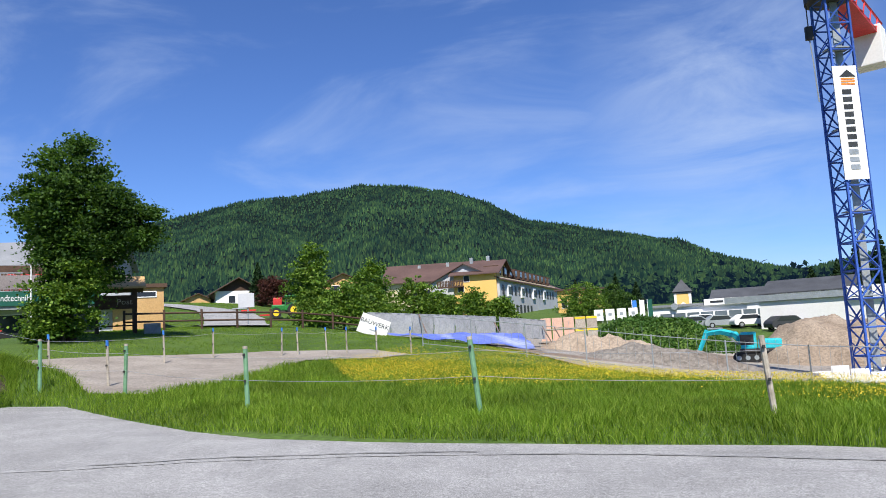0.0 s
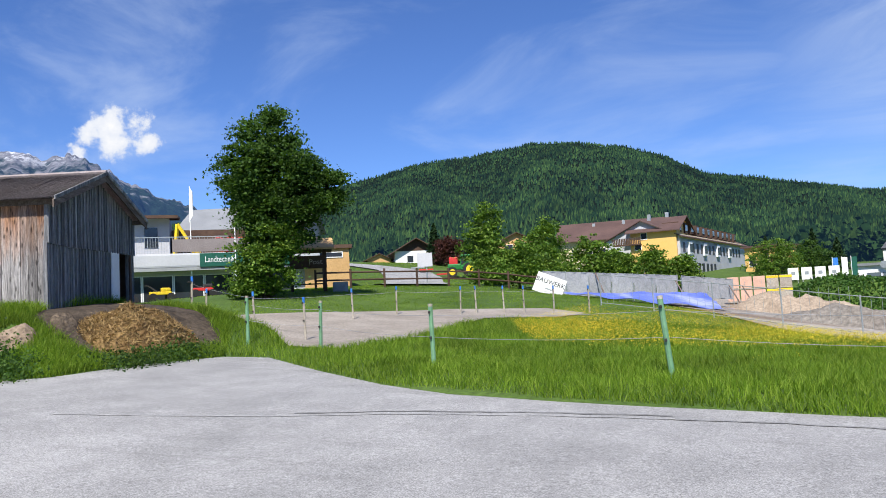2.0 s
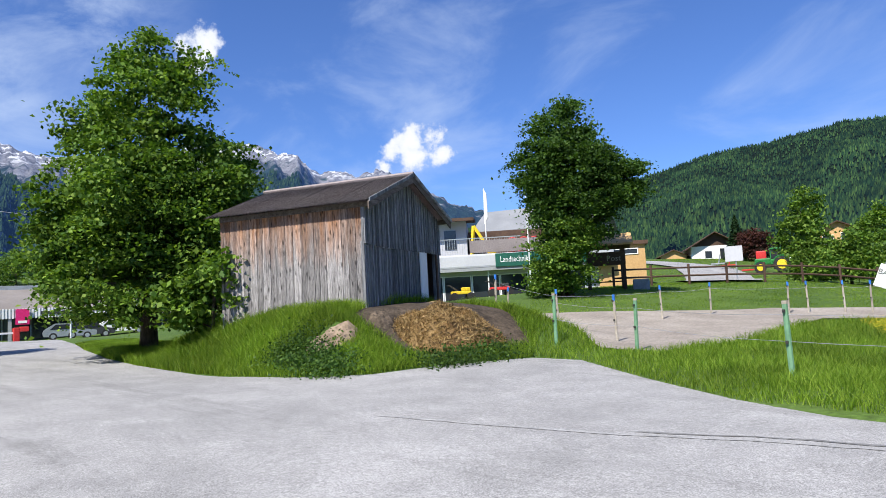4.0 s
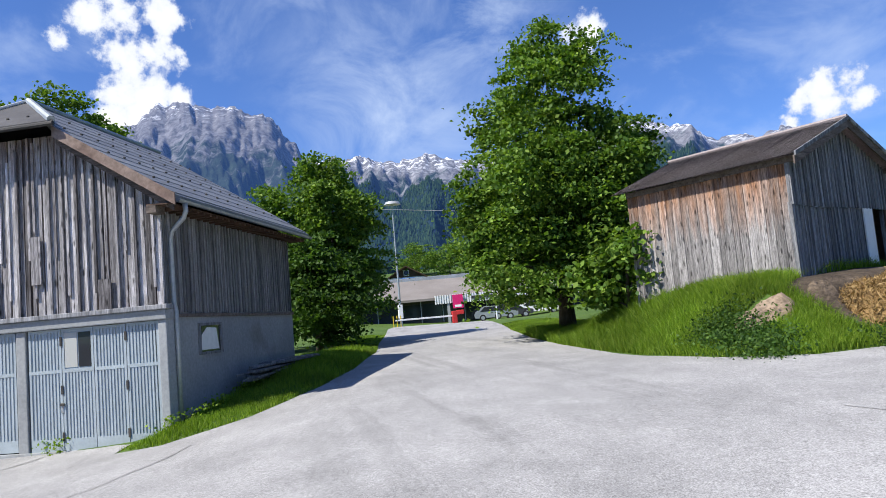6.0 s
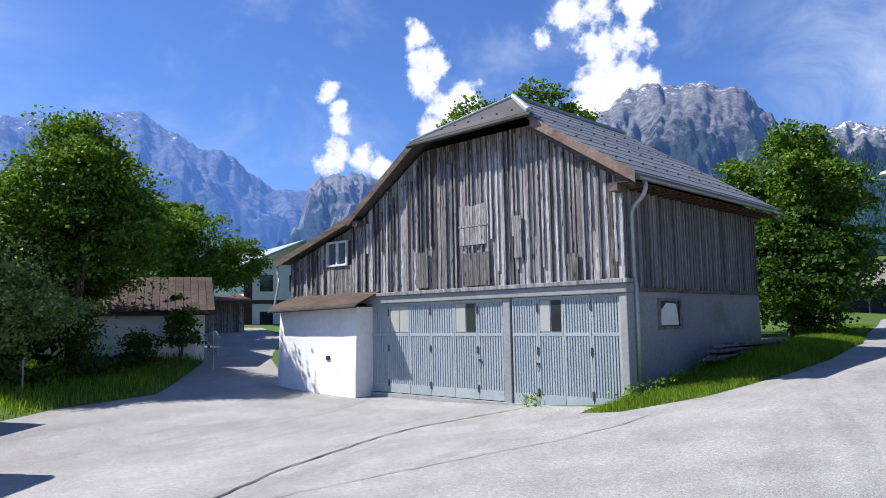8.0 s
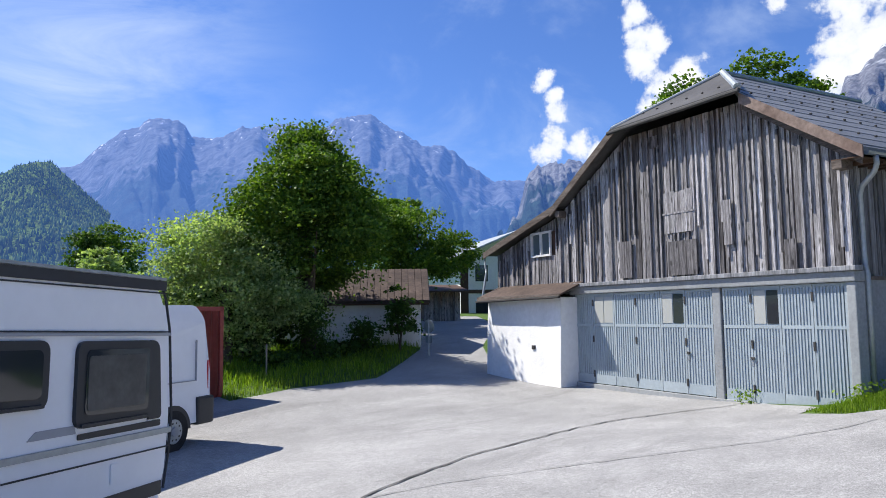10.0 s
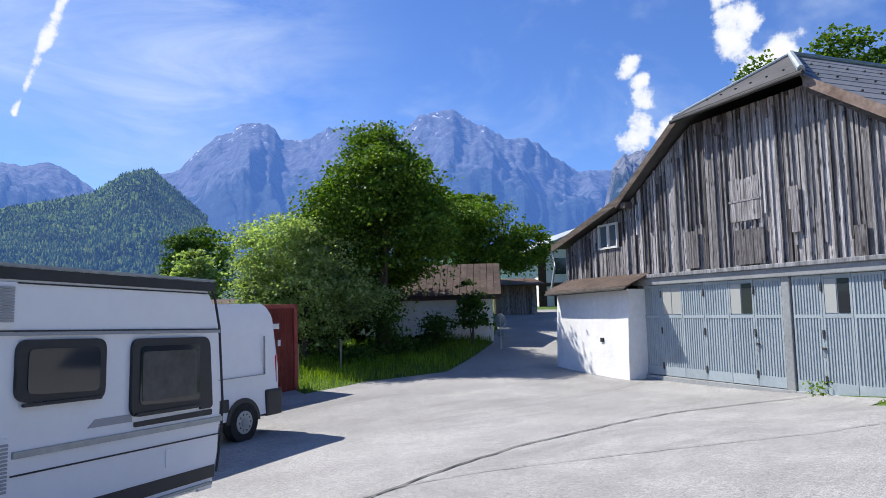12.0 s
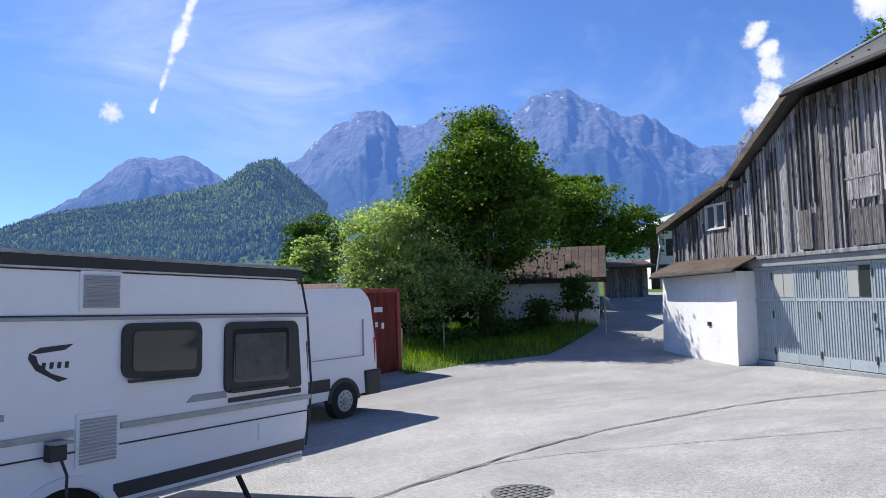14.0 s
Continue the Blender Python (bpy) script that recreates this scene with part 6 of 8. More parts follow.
for i, (x, y, h) in enumerate([(-31.6, -10.3, 10.4), (-32.4, -7.4, 10.7)]):
    tree("ash_tree", x, y, h, [(0, 0, h - 1.2, 1.5, 1.5, 1.3), (0.3, 0.5, h - 2.6, 1.9, 1.9, 1.3)], 12000, 0.16, M_LEAF, "light green tree rising behind the barn roof", 20 + i, 0.2)


# ---- ground details ----
def ribbon(name, pts, width, lift, material, label, category):
    """A thin uneven line lying on the asphalt."""
    rng = random.Random(len(pts) * 7 + int(width * 1000))
    pts = [np.array(p, float) for p in pts]
    fine = []
    for a, b in zip(pts, pts[1:]):
        n = max(2, int(np.hypot(*(b - a)) / 0.25))
        fine += [a + (b - a) * i / n for i in range(n)]
    fine.append(pts[-1])
    v, f = [], []
    for i, p in enumerate(fine):
        d = fine[min(i + 1, len(fine) - 1)] - fine[max(i - 1, 0)]
        s = np.array([-d[1], d[0]]) / np.hypot(*d)
        w, o = width * rng.uniform(0.5, 1.2) / 2, rng.uniform(-0.03, 0.03)
        for k in (-w, w):
            q = p + s * (k + o)
            v.append((*q, float(lie(*q)[0]) + lift))
    for i in range(len(fine) - 1):
        f.append((2 * i, 2 * i + 1, 2 * i + 3, 2 * i + 2))
    return tagged(raw(name, v, f, material), label, category, kind="structure")


ribbon("trim_crack", [(-5.0, -3.9), (-6.2, -4.35), (-7.2, -4.6), (-8.6, -4.95), (-10.3, -5.3), (-11.8, -5.35), (-13.4, -5.5), (-15.1, -5.4), (-16.8, -4.7), (-17.7, -4.1)], 0.05, 0.014, M_CRACK, "dark crack running across the asphalt", "crack")
ribbon("trim_seam", [(-6.6, -4.6), (-7.5, -4.6), (-8.5, -4.3), (-9.9, -3.5), (-11.05, -2.8), (-12.3, -1.9), (-13.4, -1.3), (-14.5, -0.9)], 0.03, 0.014, M_TAR, "thin repair seam in the asphalt", "crack")
TAR = [(-10.69, 6.6), (-9.07, 6.91), (-7.72, 7.15), (-5.58, 7.7), (-4.2, 8.25), (-2.4, 8.6), (-0.8, 8.75)]
ribbon("trim_tar_line", [(x - 0.05, y + 0.2) for x, y in TAR[3:]], 0.08, 0.006, M_TAR, "faint second tar line along the asphalt edge", "crack")
ribbon("trim_tar_line", TAR[1:], 0.09, 0.006, M_TAR, "dark tar line along the asphalt edge", "crack")
ribbon("trim_tar_line", [(-0.8, 8.75), (0.4, 8.8), (3.0, 8.6), (7, 8.2)], 0.1, 0.008, M_TAR, "dark tar line along the asphalt edge", "crack")

M_IRON = surf("worn_iron", (0.15, 0.145, 0.14), (0.22, 0.215, 0.21), 2, 20, 0.6, 0.3, metal=0.3)
hole = thing("manhole_cover", pose(-6.75, -3.05, float(lie(-6.75, -3.05)[0]) + 0.004), "round cast iron manhole cover set in the asphalt", "manhole")
part("rim", drum(0.39, -0.03, 0.012, "z", 40), M_CONCRETE, hole)
cover = part("cover", drum(0.31, 0.012, 0.018, "z", 40), M_IRON, hole)
for i in range(7):
    for j in range(7):
        if math.hypot(i - 3, j - 3) < 3.3:
            part("stud", boxed((i - 3) * 0.08 - 0.025, (i - 3) * 0.08 + 0.025, (j - 3) * 0.08 - 0.025, (j - 3) * 0.08 + 0.025, 0.018, 0.026), M_IRON, cover)

GRAVEL = np.array([(-19.5, 22.5), (-16.5, 26.2), (-13.8, 30.6), (-9.8, 33.2), (-7.6, 32.0), (-8.3, 30.0), (-11.0, 28.2), (-10.4, 22.6), (-9.8, 19.6), (-9.9, 15.6), (-11.5, 15.6), (-13.5, 17.4), (-16.5, 19.8)])
DIG = np.array([(-5.5, 44), (-1.2, 34), (1.0, 29.5), (5.2, 23), (7.5, 20), (12, 18), (30, 24), (34, 62), (16, 68), (8.7, 65), (0.8, 74), (-6, 69), (-7, 50)])
PIT_ROAD = np.array([(-26.8, 46), (-22.5, 40), (-19, 42), (-24, 53), (-27.5, 59.6), (-32.6, 70), (-37, 79.5), (-41.5, 86), (-46, 89), (-56, 93), (-66, 96), (-66, 91.5), (-54, 87), (-47.5, 82.5), (-40.8, 72.5), (-31.4, 56)])
tagged(sheet("pavement_gravel", GRAVEL, 0.6, 0.05, M_GRAVEL, land), "pale trampled gravel patch in the meadow", "gravel", kind="structure")
tagged(sheet("ground_dug", DIG, 1.2, 0.06, M_DUG, land), "bare stony earth of the building site", "earth", kind="structure")
tagged(sheet("road_village", PIT_ROAD, 1.0, 0.14, M_ASPHALT, land),
       "pale village road climbing past the meadow", "road", kind="structure")


def heap(name, x, y, rx, ry, h, material, label, category, seed, turn=0, rough=0.18, cells=44):
    """A loose pile with an uneven surface."""
    u = np.linspace(-1, 1, cells)
    vx, vy = np.meshgrid(u, u)
    c, s = math.cos(radians(turn)), math.sin(radians(turn))
    px, py = x + c * vx.ravel() * rx - s * vy.ravel() * ry, y + s * vx.ravel() * rx + c * vy.ravel() * ry
    r = np.hypot(vx, vy).ravel()
    k = np.array([noise.fractal(Vector((a * 1.1, b * 1.1, seed)), 0.8, 2.1, 6) for a, b in zip(px, py)])
    k2 = np.array([noise.noise(Vector((a * 0.5, b * 0.5, seed + 4))) for a, b in zip(px, py)])
    body = step((1.02 - r * (1 + 0.25 * k2)) * 1.5)
    z = land(px, py) - 0.12 + h * body * (1 + 0.3 * k2) + rough * k * body
    i = np.arange(cells * cells).reshape(cells, cells)
    faces = np.stack([i[:-1, :-1], i[:-1, 1:], i[1:, 1:], i[1:, :-1]], -1).reshape(-1, 4)
    return tagged(raw(name, np.c_[px, py, z], faces, material, None, False), label, category)


M_STRAW = leafy("straw", (0.13, 0.08, 0.035), (0.25, 0.16, 0.065), (0.38, 0.27, 0.12), 0.1)
manure = heap("manure_mound", -14.3, 13.25, 1.75, 1.05, 0.72, M_MANURE, "brown straw manure heap below the shed", "manure heap", 2.2, 67, 0.25, 60)
tagged(sheet("ground_bare_bank", [(-14.2, 11.6), (-13.3, 13.6), (-13.2, 15.2), (-15.4, 16.3), (-18.2, 16.7), (-16.5, 12.3), (-15.6, 11.2)], 0.3, 0.04, M_SOIL, land), "bare trampled earth before the shed", "earth", kind="structure")
rs = np.random.default_rng(19)
co = np.zeros(len(manure.data.vertices) * 3)
manure.data.vertices.foreach_get("co", co)
co = co.reshape(-1, 3)
co = co[co[:, 2] > land(co[:, 0], co[:, 1]) - 0.02]
tagged(leaf_mesh("loose_straw", co[rs.integers(0, len(co), 9000)] + rs.normal(size=(9000, 3)) * 0.03, 0.2, rs, M_STRAW, None, 0.1), "loose brown straw on the manure heap", "straw", kind="stuff")
heap("earth_patch", -15.25, 10.3, 0.95, 0.55, 0.3, M_DIRT, "bare lumpy earth on the grass bank", "earth", 4.1, 75, 0.25, 40)
heap("earth_patch", -15.3, 11.9, 0.6, 0.5, 0.25, M_SOIL, "bare dark earth beside the manure heap", "earth", 6.1, 116, 0.22, 40)
heap("gravel_mound", 17.2, 55.5, 7.5, 5.5, 2.9, M_SAND, "large brown gravel heap on the building site", "gravel heap", 8.3, 10, 0.3)
heap("gravel_mound", 4.5, 40.0, 6.0, 2.4, 0.9, M_DUG, "low bank of pale rubble on the building site", "gravel heap", 9.3, -20, 0.3)
heap("gravel_mound", 1.5, 55.0, 6.0, 3.0, 1.3, M_SAND, "sandy bank with rubble below the brick pallets", "gravel heap", 10.3, 0, 0.3)


def blades(name, poly, count, high, wide, label, seed, avoid=(), fall=1.6, material=None, lean=0.45):
    """Grass as single blades; thinner on the ground farther from the lot."""
    rng = np.random.default_rng(seed)
    poly = np.asarray(poly, float)
    lo, hi = poly.min(0), poly.max(0)
    pts = lo + (hi - lo) * rng.random((count * 9, 2))
    d = np.hypot(pts[:, 0] + 1, pts[:, 1])
    keep = rng.random(len(pts)) < (9.0 / np.maximum(d, 9.0)) ** fall
    pts = pts[keep]
    pts = pts[inside(pts[:, 0], pts[:, 1], poly)]
    for other in (LOT, *avoid):
        pts = pts[~inside(pts[:, 0], pts[:, 1], other)]
    pts = pts[:count]
    n = len(pts)
    d = np.hypot(pts[:, 0] + 1, pts[:, 1])
    grow = np.maximum(1.0, d / 16.0) ** 0.8
    tuft = np.array([noise.noise(Vector((a * 0.7, b * 0.7, seed))) for a, b in pts])
    h = high * (0.55 + 0.6 * rng.random(n)) * (1 + 0.5 * tuft) * np.where(d > 29, 0.4, np.minimum(grow, 1.3))
    w = wide * (0.6 + 0.8 * rng.random(n)) * grow
    a = rng.random(n) * 6.283
    z = land(pts[:, 0], pts[:, 1]) - 0.03
    base = np.c_[pts, z]
    side = np.c_[np.cos(a), np.sin(a), np.zeros(n)] * w[:, None] / 2
    off = rng.normal(size=(n, 2)) * lean * 0.5
    tip = base + np.c_[off * h[:, None], h]
    mid = base + np.c_[off * h[:, None] * 0.3, h * 0.55]
    v = np.stack([base - side, base + side, mid + side * 0.8, tip, mid - side * 0.8], 1)
    f = (np.array([(0, 1, 2), (0, 2, 4), (4, 2, 3)])[None] + 5 * np.arange(n)[:, None, None]).reshape(-1, 3)
    return tagged(raw(name, v.reshape(-1, 3), f, material or M_GRASS), label, "grass", kind="stuff")


BARE = np.array([(-14.2, 11.7), (-13.4, 13.6), (-13.2, 15.0), (-15.4, 16.2), (-18.2, 16.6), (-16.5, 12.3), (-15.6, 11.3)])
BARE_LOW = np.array([(-14.85, 9.7), (-14.75, 10.7), (-15.2, 10.95), (-15.65, 10.7), (-15.7, 9.8), (-15.2, 9.6)])
MEADOW = [(16, 7), (7, 8.6), (3, 9.2), (-2.5, 9.9), (-6, 10.8), (-8.4, 12.2), (-11.4, 14.2), (-13.0, 14.5), (-17, 20), (-20, 23), (-26, 30), (-30, 46), (-12, 48), (-4, 46), (6, 34), (20, 20)]
blades("meadow_grass", MEADOW, 230000, 0.22, 0.012, "tall lush green meadow grass", 31, (GRAVEL, DIG, BARE), 1.35, None, 0.85)
blades("bank_grass", [(-13.2, 8.4), (-28, 8.4), (-41, 11.6), (-41, 14), (-26, 12.5), (-21, 11), (-16.6, 12.0), (-18.6, 16.6), (-17, 20), (-13.2, 15.2), (-12.4, 14)], 110000, 0.26, 0.012, "long rough grass on the shed's bank", 32, (BARE, BARE_LOW), 0.6, None, 0.85)
blades("verge_grass", [(-15.6, -1.7), (-16.3, 0.1), (-18.8, 1.6), (-22, 2.6), (-28, 3.9), (-46, 6.4), (-46, 4), (-34, 2.5), (-25.2, 1.3), (-17.1, -1.7), (-16.6, -2.5)], 60000, 0.17, 0.011, "bright grass strip beside the barn", 33, (), 0.8)
blades("verge_grass", [(-12.0, -14.3), (-14.6, -15.0), (-17.8, -14.8), (-22.6, -17.4), (-28, -22.3), (-30, -32), (-10, -30), (-14.2, -22)], 30000, 0.26, 0.015, "long grass around the trees and container", 34, (), 0.5)
blades("far_grass", [(-30, 30), (-60, 60), (-60, 110), (-20, 110), (-12, 48), (-20, 40)], 26000, 0.16, 0.06, "grass slopes beside the village road", 35, (PIT_ROAD,), 0.2)

rngf = np.random.default_rng(41)
fp = np.array([-13, 11]) + np.array([29, 26]) * rngf.random((210000, 2))
fp = fp[inside(fp[:, 0], fp[:, 1], np.array([(15, 8), (6, 10.4), (0, 12.6), (-5, 16.5), (-8.8, 25), (-8, 33), (-3, 34), (6, 23), (14, 17)])) & ~inside(fp[:, 0], fp[:, 1], DIG)]
patch = np.array([noise.noise(Vector((a * 0.25, b * 0.25, 3.0))) for a, b in fp])
fp = fp[patch + 1.0 * rngf.random(len(fp)) + 0.2 * np.clip((np.hypot(fp[:, 0], fp[:, 1]) - 13) / 6, -1, 1) > 0.6]
n = len(fp)
fc = np.c_[fp, land(fp[:, 0], fp[:, 1]) + 0.26 + 0.16 * rngf.random(n)]
flowers = leaf_mesh("buttercups", fc, 0.02, rngf, M_FLOWER, None, 1.0)
tagged(flowers, "yellow buttercups scattered through the meadow", "flowers", kind="stuff")

# weeds and nettles on the bank and along the walls
rngw = np.random.default_rng(43)
def weeds(name, spots, each, size, spread, high, material, label):
    c = np.repeat(np.array(spots, float), each, 0)
    p = c + rngw.normal(size=c.shape) * spread
    z = land(p[:, 0], p[:, 1]) + rngw.random(len(p)) * high
    return tagged(leaf_mesh(name, np.c_[p, z], size, rngw, material, None), label, "weeds", kind="stuff")


weeds("nettles", [(-13.7 - 0.28 * i, 9.4 + 0.1 * (i % 3)) for i in range(9)] + [(-13.1, 11.6 + 0.5 * i) for i in range(5)], 520, 0.065, 0.33, 0.4, M_LEAF_DARK, "dark nettles and weeds at the foot of the bank")
weeds("wall_weeds", [(-22.3 + 0.5 * i, -11.8 + 1.15 * i) for i in range(4)] + [(-16.9, -1.6), (-17.4, -1.1), (-18.4, -0.8), (-19.6, -0.3), (-18.0, -4.0)], 120, 0.06, 0.16, 0.3, M_GRASS, "weeds growing at the foot of the barn")
weeds("hedge_weeds", [(-19.6, -18.2), (-18.4, -18.4), (-17.5, -18.0), (-16.2, -17.8)], 500, 0.13, 0.4, 0.5, M_LEAF_DARK, "shrubs and ferns along the outbuilding wall")


# ---- fences ----
def stake(x, y, h, r, material, tip, label, group, lean=(0, 0)):
    z = land1(x, y)
    s = thing("fence_post", pose(x, y, z, lean[0], lean[1], 0), label, "post", group)
    part("shaft", piped([(0, 0, -0.25), (0, 0, h)], [r * 1.05, r], 8), material, s)
    part("cap", piped([(0, 0, h - (0.16 if tip is M_BLUE else 0.05)), (0, 0, h + 0.004)], [r * 1.06, r * 1.04], 8), tip, s)
    for k in (0.45, 0.85):
        part("insulator", boxed(-0.02, 0.02, -r - 0.04, -r, h * k, h * k + 0.05, 0.006), M_DARK, s)
    return Vector((x, y, z + h * 0.82))


def wire(points, r, label="thin electric fence wire between posts", sag=0.05):
    bm = bmesh.new()
    for a, b in zip(points, points[1:]):
        tube(bm, [a.lerp(b, k / 6) - Vector((0, 0, sag * (1 - (k / 3 - 1) ** 2))) for k in range(7)], r, 4)
    ob = part("fence_wire", bm, M_GREYTRIM)
    return tagged(ob, label, "wire")


green = [stake(x, y, h, 0.045, M_POST_GREEN if i < 4 else M_POST_GREY, M_POST_GREY, "green painted wooden fence post in the meadow grass" if i < 4 else "bare grey wooden fence post in the meadow grass", "meadow fence", l)
         for i, (x, y, h, l) in enumerate([(-12.7, 15.4, 1.3, (0, 0)), (-10.5, 15.6, 1.25, (0, 2)), (-5.75, 12.5, 1.22, (0, -1)), (-1.2, 11.6, 1.3, (0, -5)), (3.2, 11.2, 1.2, (0, -4))])]
wire(green, 0.004)
wire([p - Vector((0, 0, 0.42)) for p in green], 0.004)
blue = [stake(x, y, 1.25, 0.035, M_POST_GREY, M_BLUE, "thin wooden stake with a blue painted tip", "stake fence", (0, random.Random(i).uniform(-3, 3)))
        for i, (x, y) in enumerate([(-16.6, 17.4), (-15.6, 19.2), (-19.2, 20.8), (-14.9, 24.2), (-11.9, 16.9), (-14.6, 27.2), (-12.6, 29.4), (-12.1, 30.0), (-11.0, 30.6), (-10.2, 31.0), (-9.0, 31.6), (-7.6, 32.4)])]
wire([blue[i] for i in (0, 1, 3, 5, 6, 7, 8, 9, 10, 11)], 0.005)


def rail_fence(name, a, b, posts, rails, material, label):
    f = thing(name, pose(0, 0, 0), label, "fence")
    pts = [Vector((a[0] + (b[0] - a[0]) * i / (posts - 1), a[1] + (b[1] - a[1]) * i / (posts - 1), 0)) for i in range(posts)]
    for p in pts:
        p.z = land1(p.x, p.y)
        part("post", piped([p + Vector((0, 0, -0.3)), p + Vector((0, 0, 1.15))], 0.07, 7), material, f)
    for p, q in zip(pts, pts[1:]):
        for h in rails:
            part("rail", piped([p + Vector((0, 0, h)), q + Vector((0, 0, h))], 0.055, 6), material, f)
    return f


rail_fence("rail_fence", (-24.5, 35.5), (-14.5, 46.5), 8, (0.5, 0.95), M_DARKWOOD, "dark wooden rail fence along the village road")
rail_fence("rail_fence", (-22.5, 19.6), (-33.0, 29.0), 8, (0.55, 0.95), M_POST_GREY, "grey wooden rail fence before the workshop")


def mesh_fence(x0, y0, x1, y1, n, h, cloth, label, tops=None):
    f = thing("site_fence", pose(0, 0, 0), label, "fence")
    for i in range(n + 1):
        x, y = x0 + (x1 - x0) * i / n, y0 + (y1 - y0) * i / n
        z = tops[0] + (tops[1] - tops[0]) * i / n - h if tops else land1(x, y)
        part("post", piped([(x, y, min(z, land1(x, y)) - 0.2), (x, y, z + h)], 0.03, 6), M_STEEL, f)
        if i < n:
            x2, y2 = x0 + (x1 - x0) * (i + 1) / n, y0 + (y1 - y0) * (i + 1) / n
            z2 = tops[0] + (tops[1] - tops[0]) * (i + 1) / n - h if tops else land1(x2, y2)
            for k in (0.15, h - 0.05):
                part("rail", piped([(x, y, z + k), (x2, y2, z2 + k)], 0.018, 5), M_STEEL, f)
            if cloth:
                cells = 8
                v = [(x + (x2 - x) * u / cells + 0.06 * math.sin(u * 2.1 + w), y + (y2 - y) * u / cells + 0.1 * math.sin(u * 1.7 + w * 2 + i), z + (z2 - z) * u / cells + 0.1 + (h - 0.15) * w / 4) for w in range(5) for u in range(cells + 1)]
                fa = [(w * (cells + 1) + u, w * (cells + 1) + u + 1, (w + 1) * (cells + 1) + u + 1, (w + 1) * (cells + 1) + u) for w in range(4) for u in range(cells)]
                raw("cloth", v, fa, M_MESH, f, True)
            else:
                for k in range(1, 8):
                    u = k / 8
                    part("bar", piped([(x + (x2 - x) * u, y + (y2 - y) * u, z + 0.15), (x + (x2 - x) * u, y + (y2 - y) * u, z + h - 0.05)], 0.006, 4), M_STEEL, f)
    return f


mesh_fence(-14.48, 47.90, -6.36, 52.62, 6, 1.75, True, "site fence hung with grey dust cloth", (3.39, 2.65))
mesh_fence(-6.06, 52.82, -2.99, 55.91, 2, 1.6, True, "short site fence hung with grey cloth", (2.60, 2.20))
mesh_fence(-8.0, 36.5, 8.5, 29.5, 6, 1.6, False, "bare wire mesh site fence")
mesh_fence(8.5, 29.5, 13.5, 26.5, 2, 1.6, False, "bare wire mesh site fence")


def tarp():
    cells = 26
    a, b, c, d = Vector((-12.70, 46.32, 1.79)), Vector((-4.49, 51.80, 1.31)), Vector((-2.14, 42.93, -0.17)), Vector((-8.63, 44.18, 0.67))
    v = []
    for j in range(cells + 1):
        for i in range(cells + 1):
            u, w = i / cells, j / cells
            p = a.lerp(b, u).lerp(d.lerp(c, u), w)
            p.z += 0.35 * math.sin(math.pi * w) * math.sin(math.pi * u) + 0.16 * noise.fractal(Vector((p.x * 0.5, p.y * 1.2, 1)), 0.8, 2, 4)
            p.z = max(p.z, land1(p.x, p.y) + 0.16 + 0.08 * math.sin(p.x * 2.2))
            v.append(p)
    k = cells + 1
    f = [(j * k + i, j * k + i + 1, (j + 1) * k + i + 1, (j + 1) * k + i) for j in range(cells) for i in range(cells)]
    return tagged(raw("tarpaulin", [p[:] for p in v], f, M_TARP, None, True), "wrinkled blue tarpaulin over an excavated bank", "tarpaulin")


tarp()
ban = thing("site_banner", pose(-13.09, 44.65, 2.32, 0, 23, 16), "tilted white cloth banner on the site fence", "banner")
part("cloth", prism([(-0.95, -0.62), (0.95, -0.62), (0.95, 0.62), (-0.95, 0.62)], "y", -0.02, 0.02), M_PAPER, ban)
letters("BAUWERK", 0.40, pose(0, -0.03, 0.18, 90, 0, 0), M_TEXT, ban)
part("mark_bar", boxed(-0.2, 0.25, -0.026, -0.021, -0.3, -0.22), M_STEEL, ban)
part("post", piped([(0.9, 0.05, -1.3), (0.9, 0.05, 0.6)], 0.03, 6), M_POST_GREY, ban)
for x, y in ((-11.3, 49.6), (-6.3, 51.4), (-3.2, 55.5), (-2.4, 56.8)):
    z = land1(x, y)
    pr = thing("timber_prop", pose(x, y, z), "pale slanting timber prop on the site fence", "prop", "props")
    part("beam", piped([(0, 0, 1.7), (0.9, -1.2, 0)], 0.05, 4), M_VERGE, pr)


def pallet(x, y, z, material, turn):
    p = thing("brick_pallet", pose(x, y, z, 0, 0, turn), "wrapped pallet of pinkish hollow bricks" if material is M_BRICKPACK else "pallet of grey blocks under yellow film", "brick pallet", "brick pallets")
    part("wood_pallet", boxed(-0.45, 0.45, -0.5, 0.5, 0, 0.1, 0.01), M_POST_GREY, p)
    part("load", boxed(-0.42, 0.42, -0.45, 0.45, 0.102, 0.98, 0.02), material, p)
    if material is not M_BRICKPACK:
        part("film_band", boxed(-0.43, 0.43, -0.46, 0.46, 0.78, 0.96), M_TYELLOW, p)
    return p


for i in range(5):
    for k in range(2):
        pallet(-3.3 + i * 0.94, 61.5 + 0.15 * i, 0.35 + k * 1.0, M_BRICKPACK if i < 3 else M_POST_GREY, 2)
heap("gravel_mound", -1.4, 61.5, 4.0, 2.2, 0.35, M_DIRT, "levelled earth under the brick pallets", "earth", 12.0, 0, 0.05, 20)


